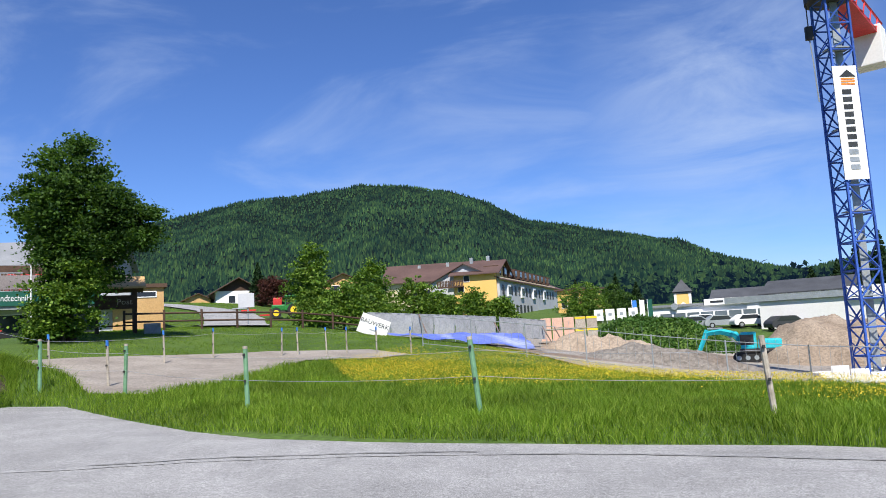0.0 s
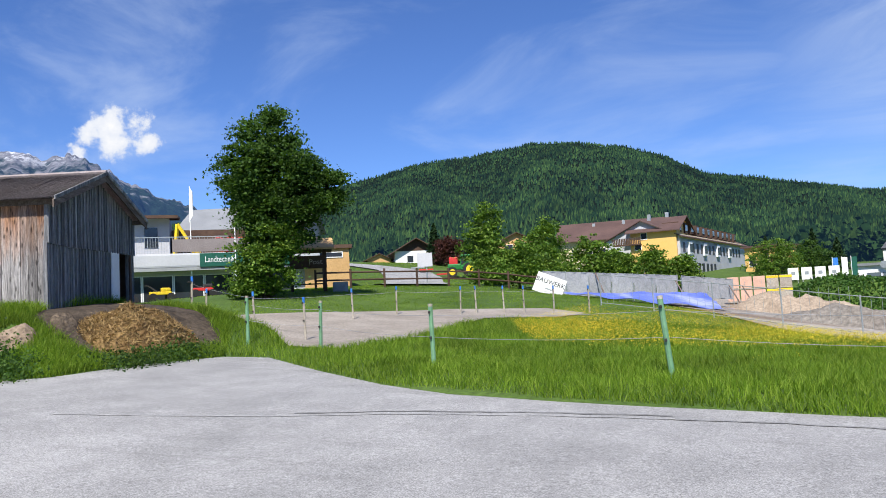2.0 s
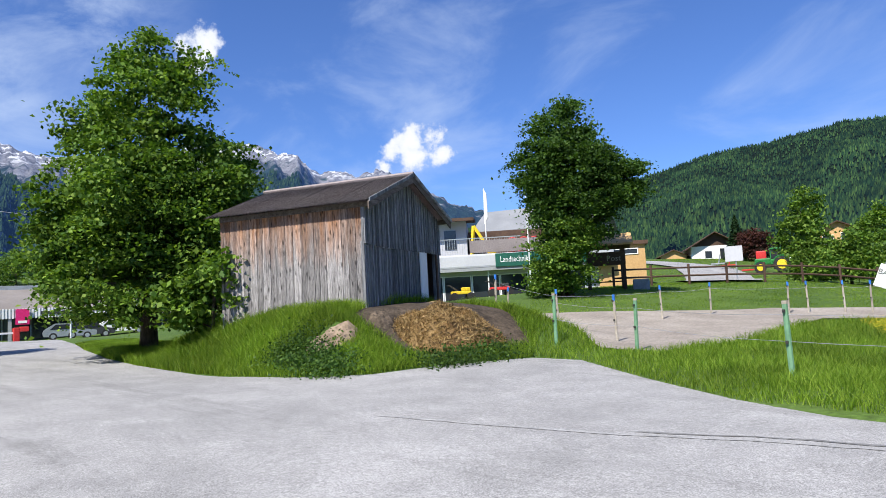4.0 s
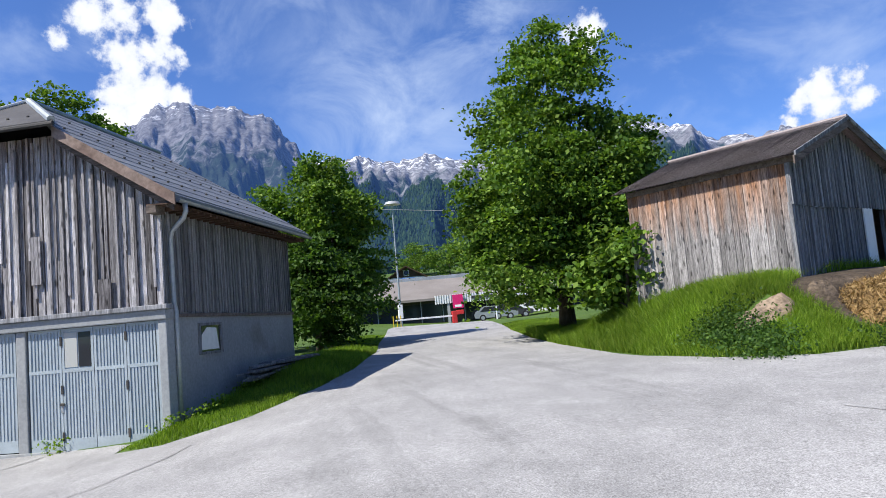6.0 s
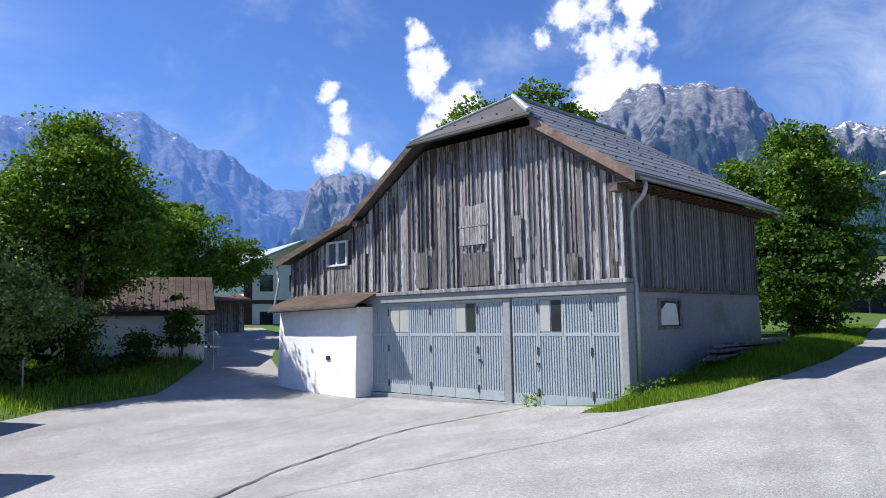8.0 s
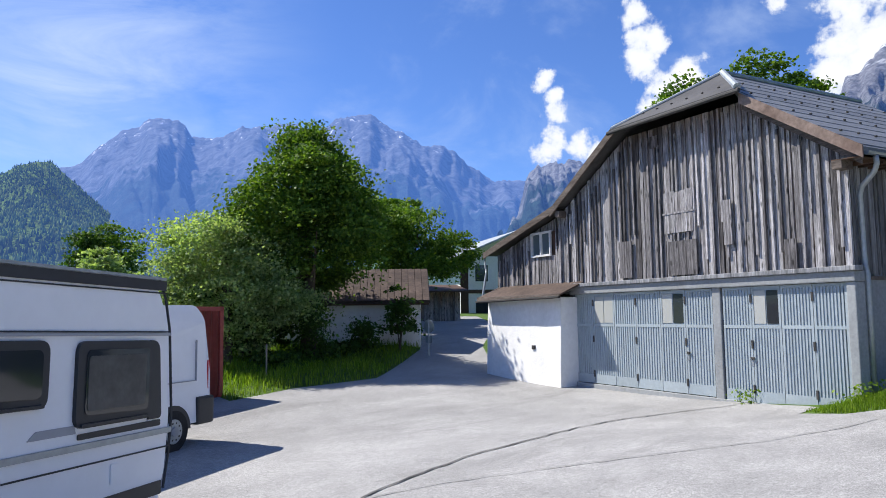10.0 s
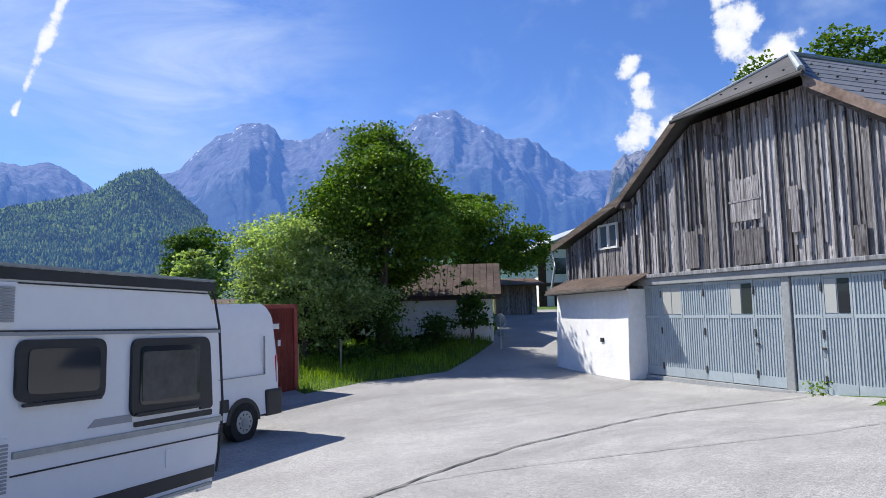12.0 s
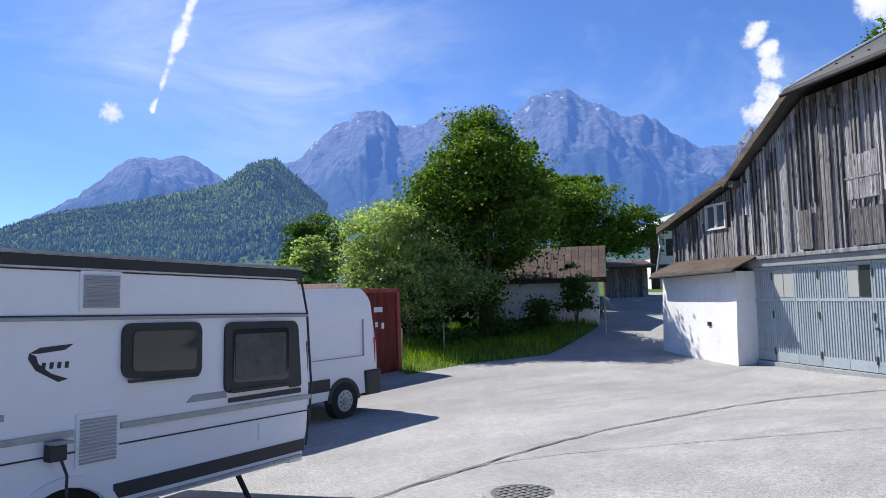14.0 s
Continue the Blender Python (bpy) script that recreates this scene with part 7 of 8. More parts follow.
def planted_mound():
    m = heap("planted_mound", 6.0, 68.5, 7.6, 4.5, 2.2, M_GROUND, "earth mound overgrown with dense green leaves", "mound", 3.3, -14, 0.15)
    r = np.random.default_rng(51)
    p = np.c_[6.0 + 7.0 * r.uniform(-1, 1, 16000), 68.2 + 4.4 * r.uniform(-1, 1, 16000)]
    me = m.data
    co = np.zeros(len(me.vertices) * 3)
    me.vertices.foreach_get("co", co)
    co = co.reshape(-1, 3)
    pick = co[r.integers(0, len(co), 15000)] + r.normal(size=(15000, 3)) * np.array([0.18, 0.18, 0.1])
    tagged(leaf_mesh("mound_leaves", pick + np.array([0, 0, 0.12]), 0.22, r, M_CROP, None), "dense green leaves covering the mound", "plants", kind="stuff")


planted_mound()


# ---- village and building site ----
def house(name, m, w, d, h, wall, roof, label, category="house", rise=1.5, axis="x", over=0.4, windows=(), gable_mat=None, pane=None, chimney=(), frames=True):
    """A house: x along the front, y into the depth, z up. windows: (face, u, z, w, h) on face f(ront), r(ight) or l(eft)."""
    ob = thing(name, m, label, category)
    part("wall", boxed(0, w, 0, d, -3.5, h), wall, ob)
    if rise > 0:
        if axis == "x":
            part("gable", prism([(0, h), (d, h), (d / 2, h + rise)], "x", 0.0, w), gable_mat or wall, ob)
            k = rise / (d / 2)
            for s, e in ((d / 2, -over), (d / 2, d + over)):
                part("roof", slab([(-over, s, h + rise + 0.12), (w + over, s, h + rise + 0.12), (w + over, e, h - k * over + 0.12), (-over, e, h - k * over + 0.12)], 0.14), roof, ob)
        else:
            part("gable", prism([(0, h), (w, h), (w / 2, h + rise)], "y", 0.0, d), gable_mat or wall, ob)
            k = rise / (w / 2)
            for s, e in ((w / 2, -over), (w / 2, w + over)):
                part("roof", slab([(s, -over, h + rise + 0.12), (s, d + over, h + rise + 0.12), (e, d + over, h - k * over + 0.12), (e, -over, h - k * over + 0.12)], 0.14), roof, ob)
    else:
        part("roof", boxed(-over, w + over, -over, d + over, h, h + 0.3), roof, ob)
    for face, u, z, ww, hh in windows:
        span = {"f": ((u, u + ww), (-0.03, 0.05)), "r": ((w - 0.05, w + 0.03), (u, u + ww)), "l": ((-0.03, 0.05), (u, u + ww))}[face]
        (x0, x1), (y0, y1) = span
        wd = part("window", boxed(x0, x1, y0, y1, z, z + hh), pane or M_GLASS, ob)
        g = 0.07
        if face == "f":
            bars = [(x0 - g, x1 + g, -0.06, -0.02, z - g, z), (x0 - g, x1 + g, -0.06, -0.02, z + hh, z + hh + g), (x0 - g, x0, -0.06, -0.02, z, z + hh), (x1, x1 + g, -0.06, -0.02, z, z + hh)]
        else:
            xo = (w + 0.02, w + 0.06) if face == "r" else (-0.06, -0.02)
            bars = [(*xo, y0 - g, y1 + g, z - g, z), (*xo, y0 - g, y1 + g, z + hh, z + hh + g), (*xo, y0 - g, y0, z, z + hh), (*xo, y1, y1 + g, z, z + hh)]
        for b in bars if frames else ():
            part("window_frame", boxed(*b), M_PAPER, wd)
    for x, y, z in chimney:
        part("chimney", boxed(x, x + 0.5, y, y + 0.5, z - 1, z, 0.02), M_STEEL, ob)
    return ob


def facing(x, y, z, turn=0):
    """A pose at a place whose x axis points to the right as seen from the lot."""
    return pose(x, y, z, 0, 0, math.degrees(math.atan2(-x, y)) + turn)


# hotel with yellow end and long white wing
hotel = facing(-20.0, 110, 3.0, -14)
house("hotel_block", facing(-33.4, 119, 3.2, -10), 16, 11, 7.4, M_CREAM, M_BROWNROOF, "cream hotel block with a brown hipped roof", "hotel", 3.0, "x", 0.8,
      [("f", 2 + 2.2 * i, z, 1.1, 1.3) for i in range(6) for z in (1.2, 4.4)], chimney=[(5, 4, 10.2), (10, 4, 10.4)])
yb = house("hotel", hotel, 6.6, 12, 7.3, M_YELLOW, M_BROWNROOF, "yellow hotel front with brown roof and wooden balcony", "hotel", 2.2, "x", 0.7,
           [("f", 0.6, 4.6, 0.9, 0.7), ("f", 1.6, 6.1, 0.8, 0.9), ("r", 1.5, 4.8, 1.0, 1.4), ("r", 4.0, 4.8, 1.0, 1.4), ("r", 1.5, 2.0, 1.0, 1.4)], chimney=[(1.5, 5, 10.2), (4, 6, 10.4)])
bal = part("balcony", boxed(-2.5, 1.6, -0.9, 0.0, 5.3, 5.5), M_DARKWOOD, yb)
for i in range(17):
    part("baluster", boxed(-2.5 + i * 0.25, -2.32 + i * 0.25, -0.9, -0.85, 5.5, 6.4), M_DARKWOOD, bal)
wing = house("hotel_wing", pose(-13.0, 110.0, 3.0, 0, 0, 82), 50, 11, 6.3, M_RENDER_DIM, M_BROWNROOF, "long white hotel wing with a brown dormered roof", "hotel", 2.6, "x", 0.5,
             [("f", 1.5 + 2.6 * i, 3.9, 1.2, 1.5) for i in range(16)] + [("f", 7 + 2.6 * i, 1.0, 1.4, 1.4) for i in range(6)], frames=False, pane=M_CHAR)
for i in range(12):
    dm = part("dormer", boxed(2 + 3.5 * i, 3.6 + 3.5 * i, 0.6, 3.0, 7.0, 8.5), M_DARKWOOD, wing)
    part("pane", boxed(2.2 + 3.5 * i, 3.4 + 3.5 * i, 0.55, 0.62, 7.3, 8.2), M_PANE, dm)
for i in range(4):
    by = part("bay_window", boxed(4 + 9 * i, 6 + 9 * i, -0.3, 0.0, 3.6, 5.6, 0.05), M_PAPER, wing)
    part("pane", boxed(4.2 + 9 * i, 5.8 + 9 * i, -0.34, -0.28, 4.0, 5.2), M_PANE, by)
part("band", boxed(0.01, 44, -0.02, 0.0, 6.0, 6.55), M_CREAM, wing)
house("hotel_annex", facing(-5.2, 126, 3.0, -30), 5.5, 6, 4.4, M_YELLOW, M_BROWNROOF, "small orange rendered annex with balcony", "hotel", 0, windows=[("f", 0.8, 1.5, 1.0, 1.6), ("f", 3, 1.5, 1.0, 1.6)])

# houses on the slope
ch = house("chalet", facing(-57.5, 105.5, 7.2, 8), 7.0, 8, 2.9, M_RENDER_W, M_DARKWOOD, "white chalet with a dark wooden gable on the slope", "house", 2.0, "y", 1.0,
           [("f", 4.2, 0.8, 1.0, 1.6), ("f", 2.0, 1.0, 1.0, 1.1)], gable_mat=M_DARKWOOD)
house("chalet_shed", facing(-62, 104, 7.2, 8), 4, 5, 1.8, M_TIMBER, M_DARKWOOD, "low timber shed beside the chalet", "shed", 0.9, "y", 0.5)
hb = house("log_house", facing(-38.6, 103.5, 5.0, 4), 5.6, 6, 5.0, M_TIMBER, M_DARKWOOD, "unfinished pale timber house above the trees", "house", 1.3, "y", 0.6,
           [("f", 1.0, 3.4, 1.2, 1.1), ("f", 3.2, 3.3, 1.0, 1.4)], gable_mat=M_TIMBER)
part("balcony", boxed(-0.5, 6, -1.2, 0, 2.7, 2.9), M_DARKWOOD, hb)

# workshop with the lettered front
ws = house("workshop_building", facing(-46.5, 39.5, 2.2, -6), 16, 12, 3.6, M_RENDER_DIM, M_GREYROOF, "white workshop building with balcony and glazed ground floor", "building", 0, over=0.0,
           windows=[("f", 0.3 + 2.3 * i, 0.1, 2.1, 2.4) for i in range(6)])
part("parapet", boxed(-0.3, 16.2, -1.2, 0.0, 3.1, 4.2, 0.15), M_RENDER_DIM, ws)
part("canopy", boxed(-0.3, 16.2, -1.2, 0.0, 2.85, 3.1), M_CONCRETE, ws)
up = part("upper_floor", boxed(-3.0, 4.5, 2.5, 11.5, 3.9, 7.4), M_RENDER_DIM, ws)
part("roof", slab([(-3.6, 1.2, 7.5), (5.2, 1.2, 7.5), (5.2, 12, 8.6), (-3.6, 12, 8.6)], 0.25), M_DARKWOOD, up)
part("pane", boxed(-0.2, 0.9, 2.42, 2.52, 5.0, 7.0), M_GLASS, up)
part("pane", boxed(2.6, 3.6, 2.42, 2.52, 5.0, 6.6), M_GLASS, up)
part("upper_floor", boxed(4.6, 15.8, 4.5, 11.5, 3.9, 6.6), M_DARKWOOD, ws)
rl = part("railing", boxed(-0.2, 9.0, -1.05, -1.0, 5.45, 5.52), M_STEEL, ws)
for i in range(45):
    part("baluster", boxed(-0.2 + i * 0.2, -0.17 + i * 0.2, -1.04, -1.01, 4.2, 5.45), M_STEEL if i > 9 else M_PAPER, rl)
part("railing", boxed(4.8, 16.1, -1.1, -1.04, 4.3, 5.3), M_ROOF_RUST, ws)
sg = part("sign", boxed(6.8, 14.0, -1.32, -1.22, 3.1, 4.15), M_SIGN_GREEN, ws, "dark green shop sign with white lettering")
letters("Landtechnik", 0.66, pose(8.3, -1.33, 3.64, 90, 0, 0) @ Matrix.Diagonal((0.7, 1, 1, 1)), M_TEXT_W, sg)
part("small_sign", boxed(-0.6, 1.2, -1.3, -1.21, 2.9, 4.0), M_PAPER, ws)
for i in range(3):
    part("sign_bar", boxed(-0.4 + 0.5 * i, -0.05 + 0.5 * i, -1.33, -1.3, 3.3, 3.6), M_TYELLOW, ws)
part("wall_lamp", boxed(1.0, 1.3, -0.2, 0, 2.2, 2.5, 0.03), M_PAPER, ws)
gy = thing("digger_arm", facing(-43.4, 43.4, 6.0, 0), "yellow folded loader arm standing on the terrace", "machine")
part("lower_arm", piped([(0.0, 0, 0.5), (0.25, 0, 2.9)], 0.16, 4), M_TYELLOW, gy)
part("upper_arm", piped([(0.25, 0, 2.9), (1.6, 0, 0.6)], 0.15, 4), M_TYELLOW, gy)
part("bucket", boxed(1.2, 2.0, -0.3, 0.3, 0.5, 1.2, 0.1), M_TYELLOW, gy)
rk = thing("hay_rake", facing(-40.3, 45.0, 6.2, 0), "red folded hay machine standing on the terrace", "machine")
for i in range(4):
    part("wheel_rim", piped([(i * 0.9 + 0.55 * math.cos(a), 0, 0.9 + 0.55 * math.sin(a)) for a in np.linspace(0, 6.28, 14)], 0.05, 5), M_RED, rk)
part("frame", piped([(-0.4, 0, 0.2), (3.4, 0, 0.5)], 0.09, 4), M_RED, rk)
house("grey_house", facing(-53, 54, 6.0, -20), 12, 9, 4.0, M_CONCRETE, M_GREYROOF, "grey house with a pitched metal roof behind the workshop", "house", 2.4, "x", 0.6, [("f", 1.0, 2.0, 1.6, 1.0), ("f", 3.2, 2.0, 1.6, 1.0)])
for x, y, h, mt in ((-41.5, 43.2, 9.0, M_PAPER), (-38.3, 44.6, 8.0, None), (-36.6, 45.6, 7.5, None), (-35.0, 44.0, 7.0, M_ORANGE)):
    fl = thing("flag_pole", pose(x, y, land1(x, y)), "white flag pole with a hanging flag" if mt else "bare white flag pole", "flag pole", "flag poles")
    part("pole", piped([(0, 0, -0.2), (0, 0, h)], [0.06, 0.03], 8), M_PAPER, fl)
    if mt:
        part("flag", prism([(0.0, h - 0.1), (0.28, h - 0.5), (0.3, h - 2.4), (-0.1, h - 2.9)], "y", -0.03, 0.03), mt, fl)
for i, x in enumerate((-31.5, -33.5, -35.5, -37.0)):
    mc = thing("farm_machine", facing(x, 37.5 - i * 1.6, land1(x, 37.5 - i * 1.6), 10), "small red and orange farm implement outside the workshop" if i % 2 else "yellow mower outside the workshop", "machine")
    mt = M_RED if i % 2 else M_TYELLOW if i == 2 else M_DARK
    part("body", boxed(-0.7, 0.6, -0.25, 0.25, 0.42, 0.62, 0.04), mt, mc)
    part("hood", boxed(0.0, 0.55, -0.22, 0.22, 0.62, 0.86, 0.06), M_DARK if i % 2 else mt, mc)
    part("guide_bar", piped([(-0.2, -0.2, 0.6), (-0.75, -0.2, 1.0), (-0.95, -0.2, 1.02)], 0.025, 6), M_DARK, mc)
    part("guide_bar", piped([(-0.2, 0.2, 0.6), (-0.75, 0.2, 1.0), (-0.95, 0.2, 1.02)], 0.025, 6), M_DARK, mc)
    for u in (-0.55, 0.55):
        part("wheel", drum(0.26, -0.4, -0.28, "y", 16, (u, 0, 0.26)), M_RUBBER, mc)
        part("wheel", drum(0.26, 0.28, 0.4, "y", 16, (u, 0, 0.26)), M_RUBBER, mc)

# notice shelter by the road
ks = thing("notice_shelter", facing(-24.0, 32.4, land1(-23.3, 32.8), 0), "dark timber roadside shelter with a shingle roof and sign", "shelter")
for x in (0.1, 1.9):
    for y in (0.0, 1.4):
        part("post", boxed(x - 0.09, x + 0.09, y - 0.09, y + 0.09, -0.3, 2.5), M_DARKWOOD, ks)
part("sign_board", boxed(0.0, 2.0, -0.16, -0.1, 1.25, 1.95), M_DARKWOOD, ks)
letters("Post", 0.42, pose(1.4, -0.17, 1.6, 90, 0, 0), M_POST_GREY, ks)
part("roof", slab([(-0.5, -0.7, 2.35), (2.4, -0.7, 2.35), (2.4, 0.8, 3.0), (-0.5, 0.8, 3.0)], 0.1), M_TIMBER, ks)
part("roof", slab([(-0.5, 0.8, 3.0), (2.4, 0.8, 3.0), (2.4, 2.2, 2.35), (-0.5, 2.2, 2.35)], 0.1), M_DARKWOOD, ks)
part("bench", boxed(0.2, 1.8, 0.9, 1.3, 0.4, 0.46), M_DARKWOOD, ks)
part("trough", boxed(2.3, 3.1, -0.5, 0.2, -0.2, 0.45, 0.05), M_CONCRETE, ks)
house("timber_hall", facing(-35.4, 49.6, 4.3, 2), 3.7, 8, 2.2, M_TIMBER, M_DARKWOOD, "yellow timber hall with a flat roof", "building", 0, over=0.25, windows=[("f", 0.6, 1.5, 2.5, 0.35)])
bs = thing("notice_board", facing(-22.0, 45.0, 2.85, 0), "large blank white notice board on one post", "sign")
part("panel", boxed(-0.52, 0.52, -0.05, 0.0, 1.25, 2.2, 0.01), M_RENDER_DIM, bs)
part("post", piped([(0.1, 0.05, -0.4), (0.1, 0.05, 1.4)], 0.05, 8), M_STEEL, bs)


def tractor():
    t = thing("tractor", facing(-37.6, 82.2, land1(-36.4, 82.4) + 0.1, 0), "green farm tractor with yellow wheels parked by the road", "tractor")
    part("hood", boxed(0.2, 1.9, -0.45, 0.45, 0.9, 1.65, 0.15), M_TGREEN, t)
    part("chassis", boxed(0.4, 3.4, -0.4, 0.4, 0.6, 1.0, 0.05), M_DARK, t)
    part("cab_base", boxed(1.8, 3.3, -0.7, 0.7, 0.9, 1.5, 0.08), M_TGREEN, t)
    cb = part("cab", boxed(1.85, 3.1, -0.68, 0.68, 1.5, 2.55, 0.08), M_GLASS, t, "dark glazed cab")
    part("cab_roof", boxed(1.75, 3.2, -0.75, 0.75, 2.55, 2.75, 0.06), M_TGREEN, cb)
    for x in (1.85, 3.08):
        part("pillar", boxed(x - 0.05, x + 0.05, -0.71, -0.64, 1.5, 2.56), M_TGREEN, cb)
    for x, r in ((0.75, 0.62), (2.95, 0.88)):
        for y in (-0.95, 0.6):
            w = part("wheel", drum(r, y, y + 0.4, "y", 24, (x, 0, r)), M_RUBBER, t, "black tyre on a yellow rim")
            part("rim", drum(r * 0.6, y - 0.03, y + 0.43, "y", 20, (x, 0, r)), M_TYELLOW, w)
            part("fender", piped([(x + (r + 0.08) * math.cos(a), y + 0.2, r + (r + 0.08) * math.sin(a)) for a in np.linspace(0.5, 2.8, 7)], 0.08, 4), M_TGREEN, t)
    part("trailer", boxed(3.6, 4.6, -0.8, 0.8, 0.7, 1.6, 0.15), M_PAPER, t)
    part("loader_frame", boxed(-1.2, 0.1, -0.5, 0.5, 0.4, 0.55), M_RED, t)
    part("implement", boxed(0.4, 1.5, 1.2, 1.9, 1.2, 2.6, 0.15), M_RED, t)


tractor()
for i, (x, y, mt) in enumerate([(-41.5, 84.5, M_RED), (-43.5, 86, M_STEEL)]):
    im = thing("farm_implement", facing(x, y, land1(x, y), 0), "red and grey tined farm implement" , "machine")
    part("frame", boxed(-0.9, 0.9, -0.3, 0.3, 0.5, 0.65), mt, im)
    for k in range(6):
        part("tine", piped([(-0.8 + 0.32 * k, 0, 0.5), (-0.8 + 0.32 * k, 0.1, 0.0)], 0.03, 4), M_STEEL, im)
    part("mast", piped([(0, 0, 0.6), (0.2, 0, 1.7)], 0.06, 4), mt, im)

# trees round the village
spec = [("birch_tree", -21.8, 56.0, 6.6, 1.5, M_LEAF), ("lime_tree", -21.4, 72.0, 6.6, 2.2, M_LEAF), ("lime_tree", -17.4, 73.0, 4.9, 2.1, M_LEAF), ("lime_tree", -14.6, 73.5, 4.4, 1.9, M_LEAF), ("young_tree", -10.6, 69.0, 4.2, 1.7, M_LEAF), ("young_tree", -8.4, 70.5, 3.7, 1.6, M_LEAF),
        ("copper_beech", -46.5, 103, 4.6, 2.4, M_LEAF_RED), ("hedge_tree", -18.5, 54.5, 3.4, 1.5, M_LEAF), ("hedge_tree", -19.9, 52.0, 2.4, 1.2, M_LEAF), ("hedge_tree", -18.0, 60.0, 3.6, 1.6, M_LEAF), ("orchard_bush", -1.0, 104.0, 5.5, 3.5, M_LEAF), ("orchard_bush", 3.5, 110.0, 5.0, 3.2, M_LEAF_DARK),
        ("orchard_bush", -111.0, 25.0, 5.0, 3.5, M_LEAF), ("orchard_bush", -112.0, 30.5, 5.2, 3.4, M_LEAF), ("orchard_bush", -116.0, 21.0, 5.0, 3.5, M_LEAF), ("birch_tree", -27.0, -52.0, 7.0, 2.3, M_LEAF), ("birch_tree", -25.4, -53.0, 6.0, 1.9, M_LEAF_DARK), ("birch_tree", -23.0, -46.0, 4.2, 1.6, M_LEAF_PALE)]
for i, (nm, x, y, h, r, mt) in enumerate(spec):
    tree(nm, x, y, h, [(0, 0, h * 0.45, r, r, h * 0.33), (0.1, 0.1, h * 0.72, r * 0.66, r * 0.66, h * 0.24), (r * 0.35, -r * 0.3, h * 0.33, r * 0.7, r * 0.7, h * 0.22)], 8000, 0.22, mt,
         {"copper_beech": "dark copper-leaved tree beside the chalet", "birch_tree": "slender light green tree", "lime_tree": "rounded green village tree", "young_tree": "small bright green tree before the hotel", "hedge_tree": "green hedge tree beside the site fence", "orchard_bush": "dense green bush at the wood's edge"}[nm],
         60 + i, 0.12, spread=0.3, clump=28)
for i, (x, y, h, w) in enumerate([(-50.0, 105, 6.6, 2.4), (-45, 109, 5.5, 2.2), (0.0, 118, 5, 2.2), (4.5, 122, 6.5, 2.4), (-2, 125, 5.5, 2.2), (8, 128, 5, 2.2), (33, 118, 6, 3.0), (38, 112, 9.5, 3.4), (42, 116, 11, 3.8), (35.5, 114, 7, 3.2), (39.5, 118, 10, 3.4)]):
    conifer("spruce_tree", x, y, h, w, 5200, 0.42, "dark green spruce among the houses", 90 + i)
r5 = np.random.default_rng(77)
belt = []
for i in range(760):
    az = r5.uniform(-40, 112)
    d = r5.uniform(190, 420)
    belt.append((-d * math.sin(radians(az)), d * math.cos(radians(az)), r5.uniform(5, 11)))
pts = np.concatenate([np.array([x, y, land1(x, y) + h * 0.5]) + r5.normal(size=(70, 3)) * np.array([h * 0.22, h * 0.22, h * 0.24]) for x, y, h in belt])
tagged(leaf_mesh("valley_woods", pts, 2.0, r5, M_WOODS, None), "belt of mixed woods along the valley floor", "woods", kind="stuff")

# garage showroom, white hall and houses behind the site
sh = house("showroom", facing(7.6, 95, 0.7, -8), 14.5, 12, 2.4, M_RENDER_W, M_GREYROOF, "low white car showroom with a glazed front", "building", 0, over=0.3, pane=M_PANE, windows=[("f", 1.2 + 1.6 * i, 0.1, 1.4, 1.5) for i in range(8)])
part("name_board", boxed(6.5, 11.5, -0.5, -0.42, 2.35, 3.1), M_PAPER, sh)
for i in range(2):
    part("sign_bar", boxed(7.2 + i * 1.8, 8.7 + i * 1.8, -0.53, -0.5, 2.6, 2.85), M_TEXT, sh)
part("badge", drum(0.42, -0.44, -0.36, "y", 20, (3.0, 0, 2.45)), M_STEEL, sh)
wh = house("white_hall", facing(18.0, 83, 0.0, -14), 16, 14, 2.9, M_RENDER_W, M_GREYROOF, "long plain white hall on the building site", "building", 0, over=0.12)
part("parapet", boxed(-3.5, 16.4, -0.3, 0.0, 2.95, 3.6), M_STEEL, wh)
part("parapet_step", boxed(8.5, 16.5, -0.4, -0.1, 2.6, 3.9), M_RENDER_W, wh)
tw = house("church_tower", facing(13.2, 120, 0.5, 0), 2.6, 2.6, 5.0, M_YELLOW, M_SLATE, "small yellow turret with a pointed slate roof", "tower", 0, over=0.1)
cone = bmesh.new()
bmesh.ops.create_cone(cone, cap_ends=True, segments=4, radius1=2.2, radius2=0.02, depth=2.0, matrix=Matrix.Translation((1.3, 1.3, 6.3)) @ Matrix.Rotation(radians(45), 4, "Z"))
part("spire", cone, M_SLATE, tw)
for x in (0.0, 2.2):
    part("corner_band", boxed(x, x + 0.4, -0.03, 0.0, 0, 5.0), M_RENDER_W, tw)
part("niche", prism([(0.7, 2.6), (1.9, 2.6), (1.9, 3.2), (1.3, 3.7), (0.7, 3.2)], "y", -0.04, 0.0), M_RENDER_W, tw)
house("dark_house", facing(17.4, 108, 0.5, -6), 9, 9, 3.3, M_DARKWOOD, M_SLATE, "grey house with a broad dark roof", "house", 1.6, "x", 0.8, [("f", 1 + 2 * i, 1.6, 1.2, 1.0) for i in range(4)])
dh = house("dark_house", facing(23.8, 105, 0.5, -14), 9.5, 9, 4.0, M_CONCRETE, M_SLATE, "two-storey white and grey house with dark roof", "house", 1.5, "x", 1.0, [("f", 1 + 2 * i, 2.5, 1.4, 1.1) for i in range(4)])
